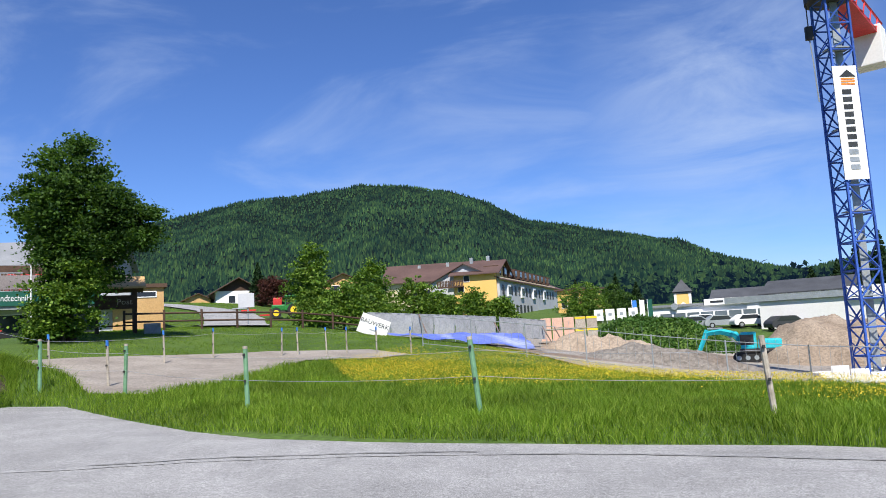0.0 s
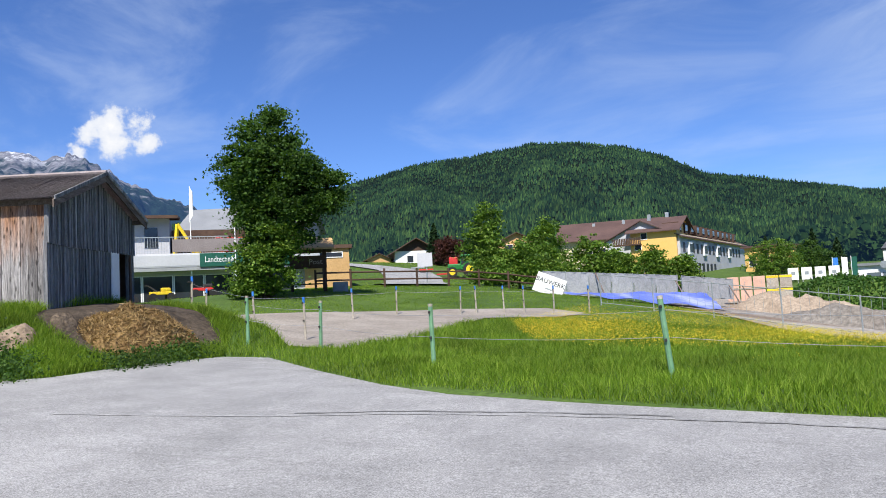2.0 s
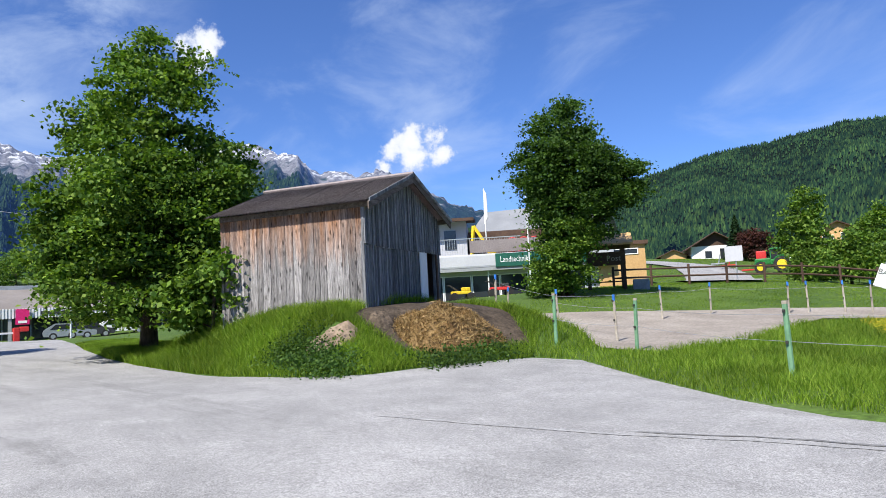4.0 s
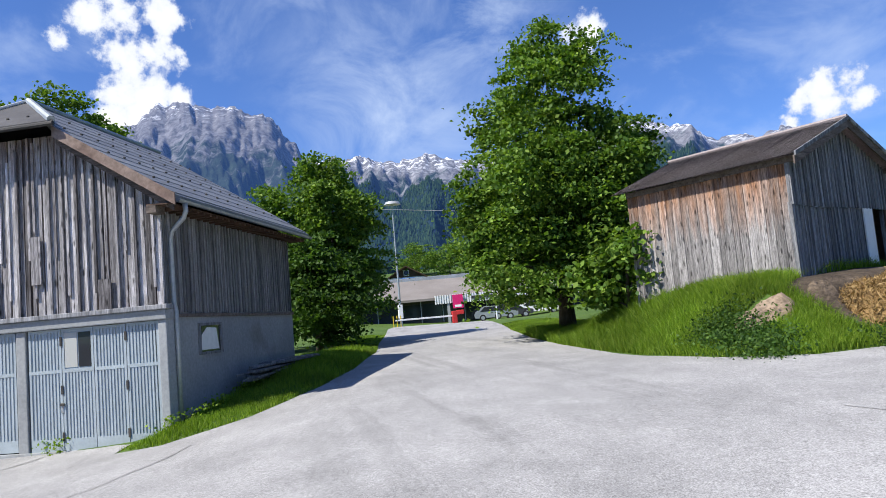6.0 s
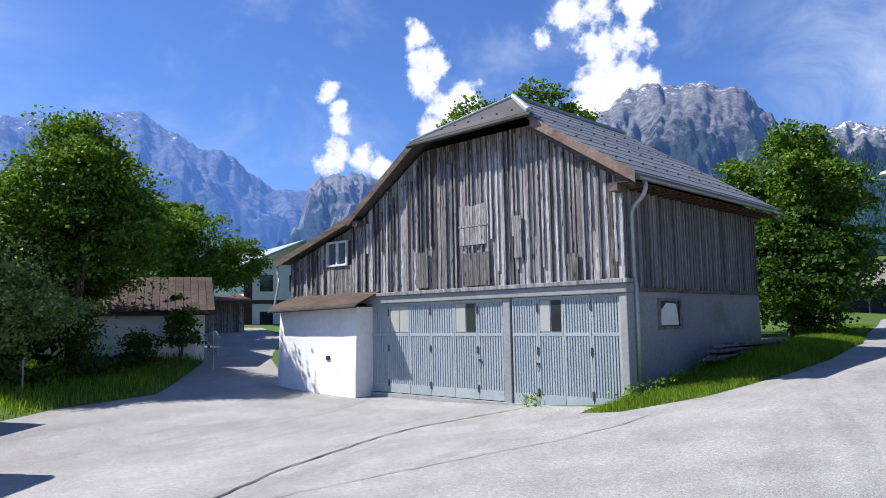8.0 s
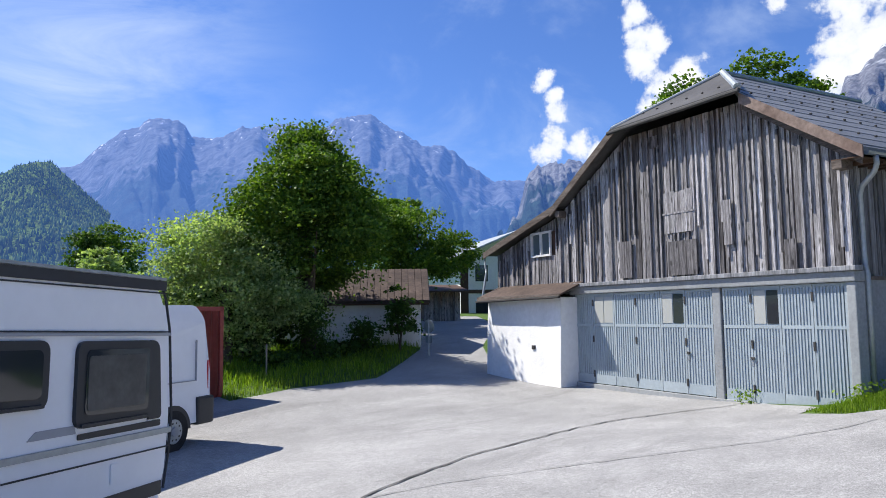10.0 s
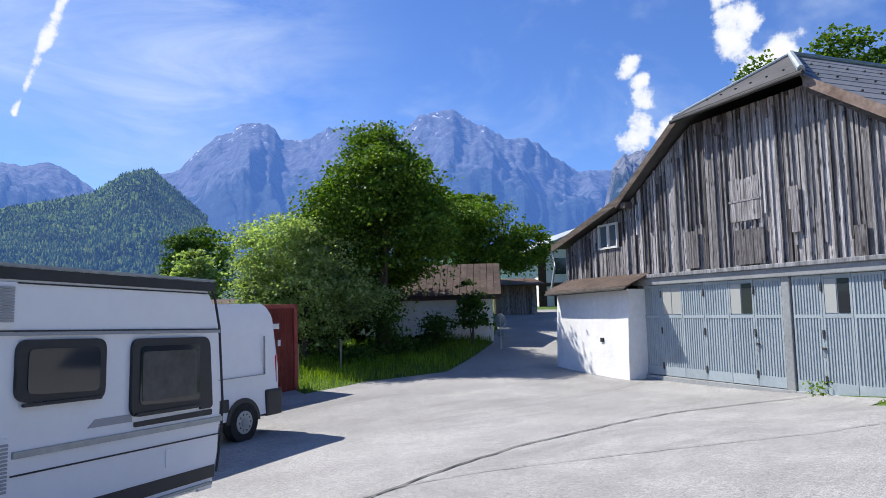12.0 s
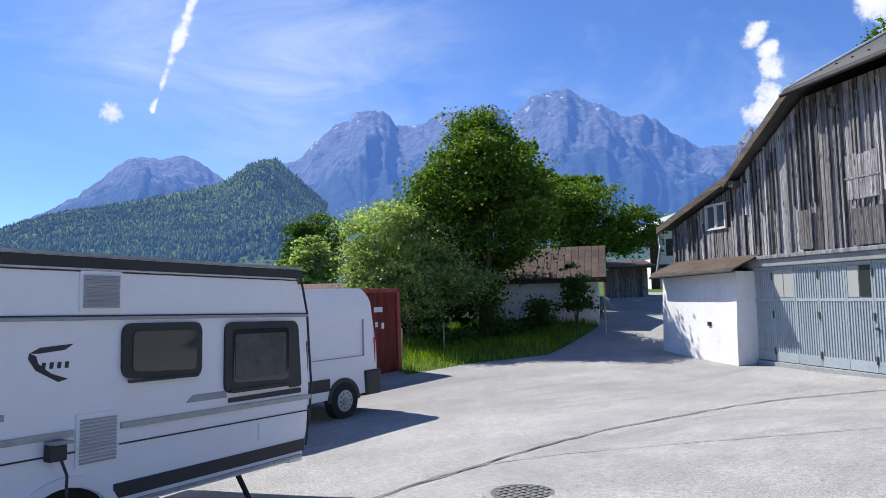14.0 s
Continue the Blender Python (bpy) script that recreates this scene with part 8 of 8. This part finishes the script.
part("balcony", boxed(-0.5, 10, -1.1, 0, 2.0, 2.2), M_STEEL, dh)
for i in range(3):
    fl = thing("banner_flag", pose(5.2 + 0.9 * i, 90, land1(5.5, 90)), "tall narrow advertising flag on a pole", "flag", "advertising flags")
    part("pole", piped([(0, 0, -0.2), (0, 0, 3.6)], 0.04, 6), M_PAPER, fl)
    part("cloth", boxed(0.02, 0.55, -0.02, 0.02, 0.9, 3.5), (M_BLUE, M_PAPER, M_SIGN_GREEN)[i], fl)
for i in range(4):
    bx = thing("advert_board", facing(0.7 + 1.2 * i, 80, 1.4, 0), "white square advertising board on legs", "sign", "advertising boards")
    part("panel", boxed(0, 0.95, -0.05, 0.05, 0.5, 1.7, 0.02), M_PAPER, bx)
    part("mark", boxed(0.3, 0.65, -0.07, -0.05, 1.0, 1.3), M_STEEL, bx)
    for x in (0.1, 0.85):
        part("leg", boxed(x - 0.03, x + 0.03, -0.03, 0.03, -0.5, 0.5), M_STEEL, bx)


def car(x, y, turn, material, label):
    c = thing("car", pose(x, y, land1(x, y), 0, 0, turn), label, "car", "parked cars")
    prof = [(-2.1, 0.3), (2.1, 0.3), (2.15, 0.75), (1.2, 0.9), (0.5, 1.42), (-1.2, 1.45), (-2.0, 0.95), (-2.15, 0.7)]
    body = prism(rounded(prof, 0.12, 3), "y", -0.85, 0.85)
    part("body", body, material, c)
    part("side_glass", prism([(-1.6, 0.92), (1.0, 0.92), (0.42, 1.34), (-1.15, 1.36)], "y", -0.87, 0.87), M_GLASS, c)
    for u in (-1.35, 1.35):
        for v in (-0.88, 0.68):
            w = part("wheel", drum(0.32, v, v + 0.2, "y", 18, (u, 0, 0.32)), M_RUBBER, c)
            part("rim", drum(0.19, v - 0.01, v + 0.21, "y", 14, (u, 0, 0.32)), M_STEEL, w)


for i, (x, y, mt) in enumerate([(9.5, 89.5, M_CHAR), (12.3, 89, M_STEEL), (15.0, 88.4, M_STEEL), (17.8, 87.2, M_PAPER), (20.0, 80.5, M_CHAR), (13.5, 92, M_WHITE)]):
    car(x, y, -10 + 7 * i, mt, ["dark grey car parked at the showroom", "silver car parked at the showroom", "silver estate car parked at the showroom", "white van-like car parked at the showroom", "black car parked beside the white hall", "white car parked at the showroom"][i])


def excavator():
    e = thing("excavator", facing(11.5, 54.0, land1(11.5, 54.0) + 0.1, 0) @ Matrix.Scale(0.79, 4), "turquoise crawler excavator with lowered arm on the site", "excavator")
    for y in (-1.2, 0.7):
        tr = part("track", prism(rounded([(-1.9, 0), (1.9, 0), (1.9, 0.8), (-1.9, 0.8)], 0.38, 6), "y", y, y + 0.5), M_RUBBER, e)
        for k in range(5):
            part("roller", drum(0.2, y - 0.03, y + 0.53, "y", 14, (-1.4 + 0.7 * k, 0, 0.4)), M_STEEL, tr)
    part("deck", boxed(-1.3, 2.0, -1.3, 1.3, 0.85, 1.15, 0.05), M_DARK, e)
    part("engine_cover", boxed(0.2, 2.1, -1.3, 1.3, 1.15, 1.95, 0.12), M_TURQ, e)
    cb = part("cab", boxed(-1.2, 0.1, -1.25, -0.2, 1.15, 2.6, 0.12), M_TURQ, e)
    part("cab_glass", boxed(-1.22, -0.1, -1.27, -0.4, 1.5, 2.4, 0.05), M_GLASS, cb)
    part("boom", piped([(-0.9, 0.2, 1.4), (-1.6, 0.2, 2.4), (-2.8, 0.2, 2.75), (-4.2, 0.2, 2.6)], [0.28, 0.32, 0.28, 0.2], 4), M_TURQ, e)
    part("stick", piped([(-3.9, 0.2, 2.9), (-4.9, 0.2, 0.7)], [0.24, 0.16], 4), M_TURQ, e)
    part("bucket", prism(rounded([(-5.3, 0.0), (-4.6, -0.1), (-4.5, 0.75), (-5.0, 0.8)], 0.15), "y", -0.35, 0.75), M_DIRT, e)
    part("ram", piped([(-1.4, 0.2, 1.5), (-2.4, 0.2, 2.5)], 0.08, 6), M_STEEL, e)
    part("ram", piped([(-2.6, 0.2, 3.0), (-3.9, 0.2, 3.05)], 0.08, 6), M_STEEL, e)


excavator()


def crane():
    x, y = 13.4, 37.9
    z = -1.9
    c = thing("tower_crane", pose(x, y, z, 0, 0, 16), "blue lattice tower crane with red counter-jib and white banner", "crane")
    w, top = 0.58, 18.9
    for sx in (-w, w):
        for sy in (-w, w):
            part("chord", boxed(sx - 0.05, sx + 0.05, sy - 0.05, sy + 0.05, 0, top), M_CRANE_BLUE, c)
    n = 14
    for i in range(n):
        z0, z1 = top * i / n, top * (i + 1) / n
        for (a, b) in (((-w, -w), (w, -w)), ((w, -w), (w, w)), ((w, w), (-w, w)), ((-w, w), (-w, -w))):
            p, q = (a, b) if i % 2 else (b, a)
            part("brace", piped([(*p, z0), (*q, z1)], 0.045, 5), M_CRANE_BLUE, c)
            part("ring", piped([(*a, z1), (*b, z1)], 0.045, 5), M_CRANE_BLUE, c)
            part("brace", piped([(*q, z0), (*p, (z0 + z1) / 2)], 0.03, 4), M_CRANE_BLUE, c)
        if i % 3 == 0:
            part("landing", boxed(-w, w, -w, w * 0.2, z0 + 0.1, z0 + 0.15), M_STEEL, c)
    part("ladder", boxed(0.1, 0.5, 0.1, 0.16, 0.2, top), M_STEEL, c)
    for sx in (-1, 1):
        for sy in (-1, 1):
            part("base_leg", piped([(sx * w, sy * w, 0.5), (sx * 2.0, sy * 2.0, 0.2)], 0.1, 5), M_CRANE_BLUE, c)
            part("ballast", boxed(sx * 1.5 - 0.5, sx * 1.5 + 0.5, sy * 1.5 - 0.5, sy * 1.5 + 0.5, -0.2, 0.6, 0.04), M_RENDER_W, c)
    swing = Matrix.Rotation(radians(44), 4, "Z")
    part("slewing_ring", drum(1.1, top, top + 0.5, "z", 24), M_DARK, c)
    deck = part("machine_deck", boxed(-2.4, 0.8, -0.5, 0.9, top + 0.5, top + 1.2, 0.05), M_DARK, c)
    peak_box = part("tower_head", boxed(-0.7, 0.7, -0.7, 0.7, top + 0.5, top + 3.5), M_RED, c)
    cj = part("counter_jib", boxed(0.8, 10.0, -0.6, 0.6, top + 0.5, top + 0.7), M_RED, c, "red counter-jib")
    for i in range(11):
        for sy in (-0.6, 0.6):
            part("lattice", piped([(0.8 + 0.8 * i, sy, top + 0.6), (1.6 + 0.8 * i, sy, top + (1.5 if i % 2 else 0.7))], 0.05, 4), M_RED, cj)
    for sy in (-0.6, 0.6):
        part("chord", piped([(0.8, sy, top + 1.5), (10.0, sy, top + 1.5)], 0.06, 4), M_RED, cj)
    for k in range(3):
        cw = part("counterweight", boxed(8.2 + 0.5 * k, 8.64 + 0.5 * k, -0.8, 0.8, top - 1.3, top + 1.0, 0.05), M_RENDER_W, c, "white concrete counterweight")
        cw.data.transform(swing)
    jb = part("jib", boxed(-10, -2.4, -0.5, 0.5, top + 3.2, top + 3.4), M_RED, c)
    for ob in (deck, peak_box, cj, jb, *cj.children):
        ob.data.transform(swing)
    bn = part("banner", boxed(-0.72, 0.5, -w - 0.14, -w - 0.1, 9.7, 15.3), M_PAPER, c, "tall white cloth banner with dark marks")
    for k in range(11):
        zz = 14.0 - 0.37 * k
        part("mark_bar", boxed(-0.36, 0.1, -w - 0.16, -w - 0.14, zz - 0.12, zz + 0.12), M_TEXT if k < 8 else M_STEEL, bn)
    part("mark_shape", prism([(-0.42, 14.75), (0.42, 14.75), (0.0, 15.1)], "y", -w - 0.16, -w - 0.14), M_TEXT, bn)
    for k in range(3):
        part("mark_shape", boxed(-0.35, 0.35, -w - 0.16, -w - 0.14, 14.35 + 0.13 * k, 14.43 + 0.13 * k), M_ORANGE, bn)
    hk = thing("crane_hook", pose(12.4, 38.1, 0), "crane hook block hanging on steel rope", "hook")
    part("rope", piped([(0, 0, 15.9), (0, 0, 22)], 0.03, 5), M_DARK, hk)
    part("block", boxed(-0.18, 0.18, -0.12, 0.12, 15.2, 15.9, 0.05), M_DARK, hk)
    part("chain", piped([(0, 0, 15.2), (0.05, 0, 14.0), (0.1, 0, 12.0)], 0.035, 5), M_STEEL, hk)


crane()
hut = thing("concrete_block_stack", facing(10.6, 34.5, land1(10.6, 34.5), 0), "white concrete blocks beside the crane base", "blocks")
for i in range(3):
    part("block", boxed(i * 0.75, i * 0.75 + 0.7, 0, 0.8, 0, 0.7 - 0.15 * i, 0.04), M_RENDER_W, hut)

# ---- end of the lane ----
sm = thing("supermarket", pose(-74.3, 30.9, 1.3, 0, 0, 257.6), "long low market building with a broad pale sloping roof", "building")
L = 44
part("back_wall", boxed(0, L, -14, -13.7, -0.5, 4.5), M_CONCRETE, sm)
part("roof", slab([(-1, 1.2, 2.75), (L, 1.2, 2.75), (L, -6.5, 5.1), (-1, -6.5, 5.1)], 0.25), M_TAUPE, sm, "broad brownish sheet roof")
part("roof_edge", boxed(-1, L, -7.2, -6.5, 4.8, 5.5, 0.03), M_STEEL, sm)
part("flat_roof", boxed(-1, L, -14, -7.2, 4.9, 5.1), M_GREYROOF, sm)
part("front_wall", boxed(0, L, -0.2, 0, -0.5, 2.6), M_DARK, sm)
for i in range(18):
    gl = part("glazing", boxed(1 + 2.3 * i, 3.1 + 2.3 * i, 0.0, 0.05, 0.2, 2.2), M_GLASS, sm)
    part("mullion", boxed(0.93 + 2.3 * i, 1.0 + 2.3 * i, 0, 0.1, -0.2, 2.5), M_STEEL, gl)
rb = part("railing_band", boxed(0, 15.5, 1.3, 1.36, 2.1, 2.9), M_STEEL, sm)
for i in range(60):
    part("slat", boxed(0.05 + 0.26 * i, 0.18 + 0.26 * i, 1.36, 1.4, 2.05, 2.95), M_PAPER, rb)
sgn = part("sign", boxed(12.6, 13.7, 1.5, 1.62, 1.5, 2.9), M_PINK, sm, "magenta square shop sign")
part("sign_bar", boxed(12.8, 13.5, 1.62, 1.64, 1.62, 1.85), M_PAPER, sgn)
part("sign_bar", boxed(9.5, 11.7, 1.41, 1.44, 2.35, 2.65), M_TEXT, sm)
for i in range(4):
    part("column", boxed(2 + 12 * i, 2.3 + 12 * i, 1.0, 1.3, -0.5, 2.5), M_CONCRETE, sm)
for i, (u, mt) in enumerate(((9.5, M_STEEL), (8.0, M_CHAR), (5.2, M_PAPER))):
    p = Matrix.Translation((-74.3, 30.9, 1.3)) @ Matrix.Rotation(radians(257.6), 4, "Z") @ Vector((u, 4.5, 0))
    car(p.x, p.y, 77, mt, ["silver car parked before the market", "dark car parked before the market", "white car parked before the market"][i])
br = thing("road_barrier", pose(-60.6, 9.3, land1(-60.6, 9.3)), "white road barrier pole with a red housing", "barrier")
part("pole", boxed(-0.05, 0.1, -0.3, 4.6, 0.55, 0.68, 0.02), M_PAPER, br)
part("housing", boxed(-0.2, 0.2, 4.4, 4.8, 0.0, 1.0, 0.05), M_RED, br)
part("housing_arm", boxed(-0.15, 0.2, 4.8, 5.4, 0.7, 1.05, 0.05), M_RED, br)
for k in range(3):
    part("stand", boxed(-0.04, 0.04, -0.5 + 0.3 * k, -0.44 + 0.3 * k, 0.0, 1.0), M_TYELLOW, br)
lp = thing("street_lamp", pose(-66.2, 10.3, land1(-66.2, 10.3)), "tall grey street lamp with a round flat head", "street lamp")
part("pole", piped([(0, 0, -0.3), (0, 0, 11.2)], [0.11, 0.06], 10), M_STEEL, lp)
part("head", drum(0.75, 11.0, 11.25, "z", 24, (0.1, 0, 0), 0.6), M_GREYTRIM, lp, smooth=False)
part("switch_box", boxed(-0.2, 0.2, -0.2, 0.2, 0.8, 2.0, 0.03), M_PAPER, lp)
pl = thing("flag_pole", pose(-69.0, 19.9, land1(-69, 19.9)), "plain white pole beside the lane", "flag pole")
part("pole", piped([(0, 0, -0.3), (0, 0, 5.4)], [0.08, 0.06], 8), M_PAPER, pl)
house("chalet", facing(-112, 15.5, 6.6, 0), 5.6, 7, 2.0, M_RENDER_W, M_DARKWOOD, "white and dark timber chalet above the market", "house", 1.6, "y", 0.7, [("f", 1.0, 0.6, 1.2, 0.9), ("f", 3.4, 0.6, 1.2, 0.9), ("f", 2.5, 2.3, 0.7, 0.7)], gable_mat=M_DARKWOOD)
house("farmhouse", facing(-118, 31.0, 8.6, 0), 11, 8, 2.2, M_CREAM, M_BROWNROOF, "low cream farmhouse with a brown roof on the slope", "house", 1.7, "x", 0.6, [("f", 1.5 + 2.6 * i, 0.7, 1.1, 1.0) for i in range(3)])
car(-101, 17.2, 80, M_BLUE, "blue car on the slope above the market")
wr = thing("power_line", pose(0, 0, 0), "single overhead power cable above the lane", "cable")
part("cable", piped([Vector((-42, -6, 9.3)).lerp(Vector((-44, 32, 7.2)), k / 14) - Vector((0, 0, 0.4 * (1 - (k / 7 - 1) ** 2))) for k in range(15)], 0.018, 5), M_GREYTRIM, wr)

# ---- beside the barn and behind the vehicles ----
rp = random.Random(21)
for i in range(16):
    x = -21.3 + rp.uniform(-0.9, 0.9)
    y = -1.72 + 0.375 * (-17.25 - x) + 0.6 + rp.uniform(-0.2, 0.3)
    pk = thing("stacked_plank", pose(x, y, land1(x, y) + 0.03 + 0.055 * (i // 3), 0, 0, 160 + rp.uniform(-8, 8)), "old grey plank stacked beside the barn wall", "plank", "plank pile")
    part("plank", boxed(-1.5, 1.5, -0.12, 0.12, 0, 0.05, 0.006), M_BOARD_GREY, pk)
oh = thing("outbuilding", pose(-22.9, -17.9, 0.3, 0, 0, -46), "small whitewashed outbuilding with a brown tiled roof", "outbuilding")
part("wall", boxed(0, 5.8, -4.0, 0.0, -0.8, 2.15, 0.03), M_WHITEWASH, oh)
part("gable", prism([(-4.0, 2.15), (0.0, 2.15), (-2.0, 3.25)], "x", 0.0, 5.8), M_WHITEWASH, oh)
for s in (-1, 1):
    y1 = -2.0 + s * 2.5
    part("roof", slab([(-0.35, -2.0, 3.3), (6.2, -2.0, 3.3), (6.2, y1, 1.95), (-0.35, y1, 1.95)], 0.08), M_TILE, oh)
    rows, cols = 9, 24
    for j in range(rows):
        for i in range(cols if s > 0 else 0):
            u0, v0 = -0.33 + 6.5 * i / cols, j / rows
            ya, yb = -2.0 + s * 2.5 * v0, -2.0 + s * 2.5 * (v0 + 1.15 / rows)
            za, zb = 3.3 - 1.35 * v0, 3.3 - 1.35 * (v0 + 1.15 / rows)
            if (i, j) == (0, 0):
                bm = bmesh.new()
                box(bm, 0.0, 6.5 / cols - 0.015, 0.0, 0.32, -0.012, 0.02, 0.006)
                first = part("roof_tile", bm, M_TILE, oh)
                tile = first
            else:
                tile = new("roof_tile", first.data)
                tile.parent = oh
            tile.matrix_local = Matrix.Translation((u0, ya, za + 0.035)) @ Matrix.Rotation(math.atan2(-1.35, 2.5), 4, "X")
part("eave_board", boxed(-0.3, 6.1, 0.42, 0.46, 1.82, 1.94), M_DARKWOOD, oh)
post = thing("round_sign", pose(-21.9, -16.6, land1(-21.9, -16.6)), "grey back of a round traffic sign on a post", "sign")
part("post", piped([(0, 0, -0.2), (0, 0, 1.4)], 0.03, 8), M_STEEL, post)
part("disc", drum(0.25, -0.02, 0.0, "x", 24, (0, 0, 1.15)), M_STEEL, post)
part("plate", boxed(-0.02, 0, -0.16, 0.16, 0.55, 0.8), M_STEEL, post)
h3 = house("farmhouse", facing(-39.5, -29.5, 0.6, 20), 7.5, 9, 5.0, M_RENDER_W, M_STEEL, "white farmhouse with dark timber bands and metal roof", "house", 1.6, "y", 0.9,
           [("f", 1.0 + 2.0 * i, z, 0.9, 1.1) for i in range(3) for z in (0.9, 3.3)])
part("band", boxed(-0.02, 7.5, -0.05, 0.0, 2.5, 2.75), M_DARKWOOD, h3)
part("corner_board", boxed(-0.04, 0.5, -0.06, 0.0, -0.5, 5.0), M_DARKWOOD, h3)
bd = thing("board_shed", facing(-32.2, -26.2, 0.4, 15), "weathered tan board shed beside the farmhouse", "shed")
for i in range(7):
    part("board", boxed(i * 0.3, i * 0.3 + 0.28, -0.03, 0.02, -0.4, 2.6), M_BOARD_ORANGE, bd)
part("frame", boxed(0, 2.1, 0.02, 2.0, -0.4, 2.55), M_DARKWOOD, bd)
part("roof", slab([(-0.4, -0.6, 2.65), (2.5, -0.6, 2.65), (2.5, 2.4, 3.1), (-0.4, 2.4, 3.1)], 0.1), M_DARKWOOD, bd)
hw = thing("garden_house", facing(-15.6, -30.0, -0.6, 0), "white rendered garden house behind the willow", "house")
part("wall", boxed(-2, 3.5, 0, 4, -0.5, 2.2), M_RENDER_W, hw)
part("roof", slab([(-2.4, -0.5, 2.2), (3.9, -0.5, 2.2), (3.9, 4.4, 3.2), (-2.4, 4.4, 3.2)], 0.12), M_BROWNROOF, hw)
part("door", boxed(-0.6, 0.3, -0.05, 0.0, -0.3, 1.8), M_DARKWOOD, hw)
tk = thing("water_tank", pose(-14.6, -20.4, land1(-14.6, -20.4), 0, 0, 20), "small white cylindrical tank lying in the grass", "tank")
part("barrel", drum(0.28, -0.4, 0.4, "x", 20, (0, 0, 0.55)), M_WHITE, tk)
part("cradle", boxed(-0.35, 0.35, -0.2, 0.2, 0.0, 0.32, 0.02), M_PAPER, tk)
for i, (x, y) in enumerate(((-13.3, -16.6), (-15.0, -16.9), (-13.6, -18.4))):
    st = thing("garden_stake", pose(x, y, land1(x, y)), "thin wooden stake standing in the long grass", "stake", "garden stakes")
    part("shaft", piped([(0, 0, -0.1), (0, 0, 0.95)], 0.025, 6), M_POST_GREY, st)
tree("elder_bush", -21.5, -17.7, 2.2, [(0, 0, 1.2, 0.42, 0.42, 0.5), (0.1, -0.1, 1.8, 0.32, 0.32, 0.4)], 1800, 0.13, M_LEAF_DARK, "small dark elder bush against the white wall", 140, 0.06, category="bush", spread=0.2)
for x, y, h, k in ((-20.0, -18.1, 1.2, 146), (-17.6, -17.9, 1.8, 147)):
    tree("wall_shrub", x, y, h, [(0, 0, h * 0.4, 0.4, 0.4, h * 0.4), (0.1, 0.1, h * 0.75, 0.25, 0.25, h * 0.25)], 2200, 0.09, M_LEAF_DARK, "dark straggling shrub before the white outbuilding", k, 0.05, category="bush", spread=0.2, clump=40)
tree("lilac_bush", -16.4, -20.3, 3.4, [(0, 0, 1.4, 1.4, 1.2, 1.2), (0.8, -0.6, 2.0, 1.1, 1.1, 0.9)], 9000, 0.2, M_LEAF_DARK, "dark leafy bush below the walnut tree", 141, 0.08, category="bush")
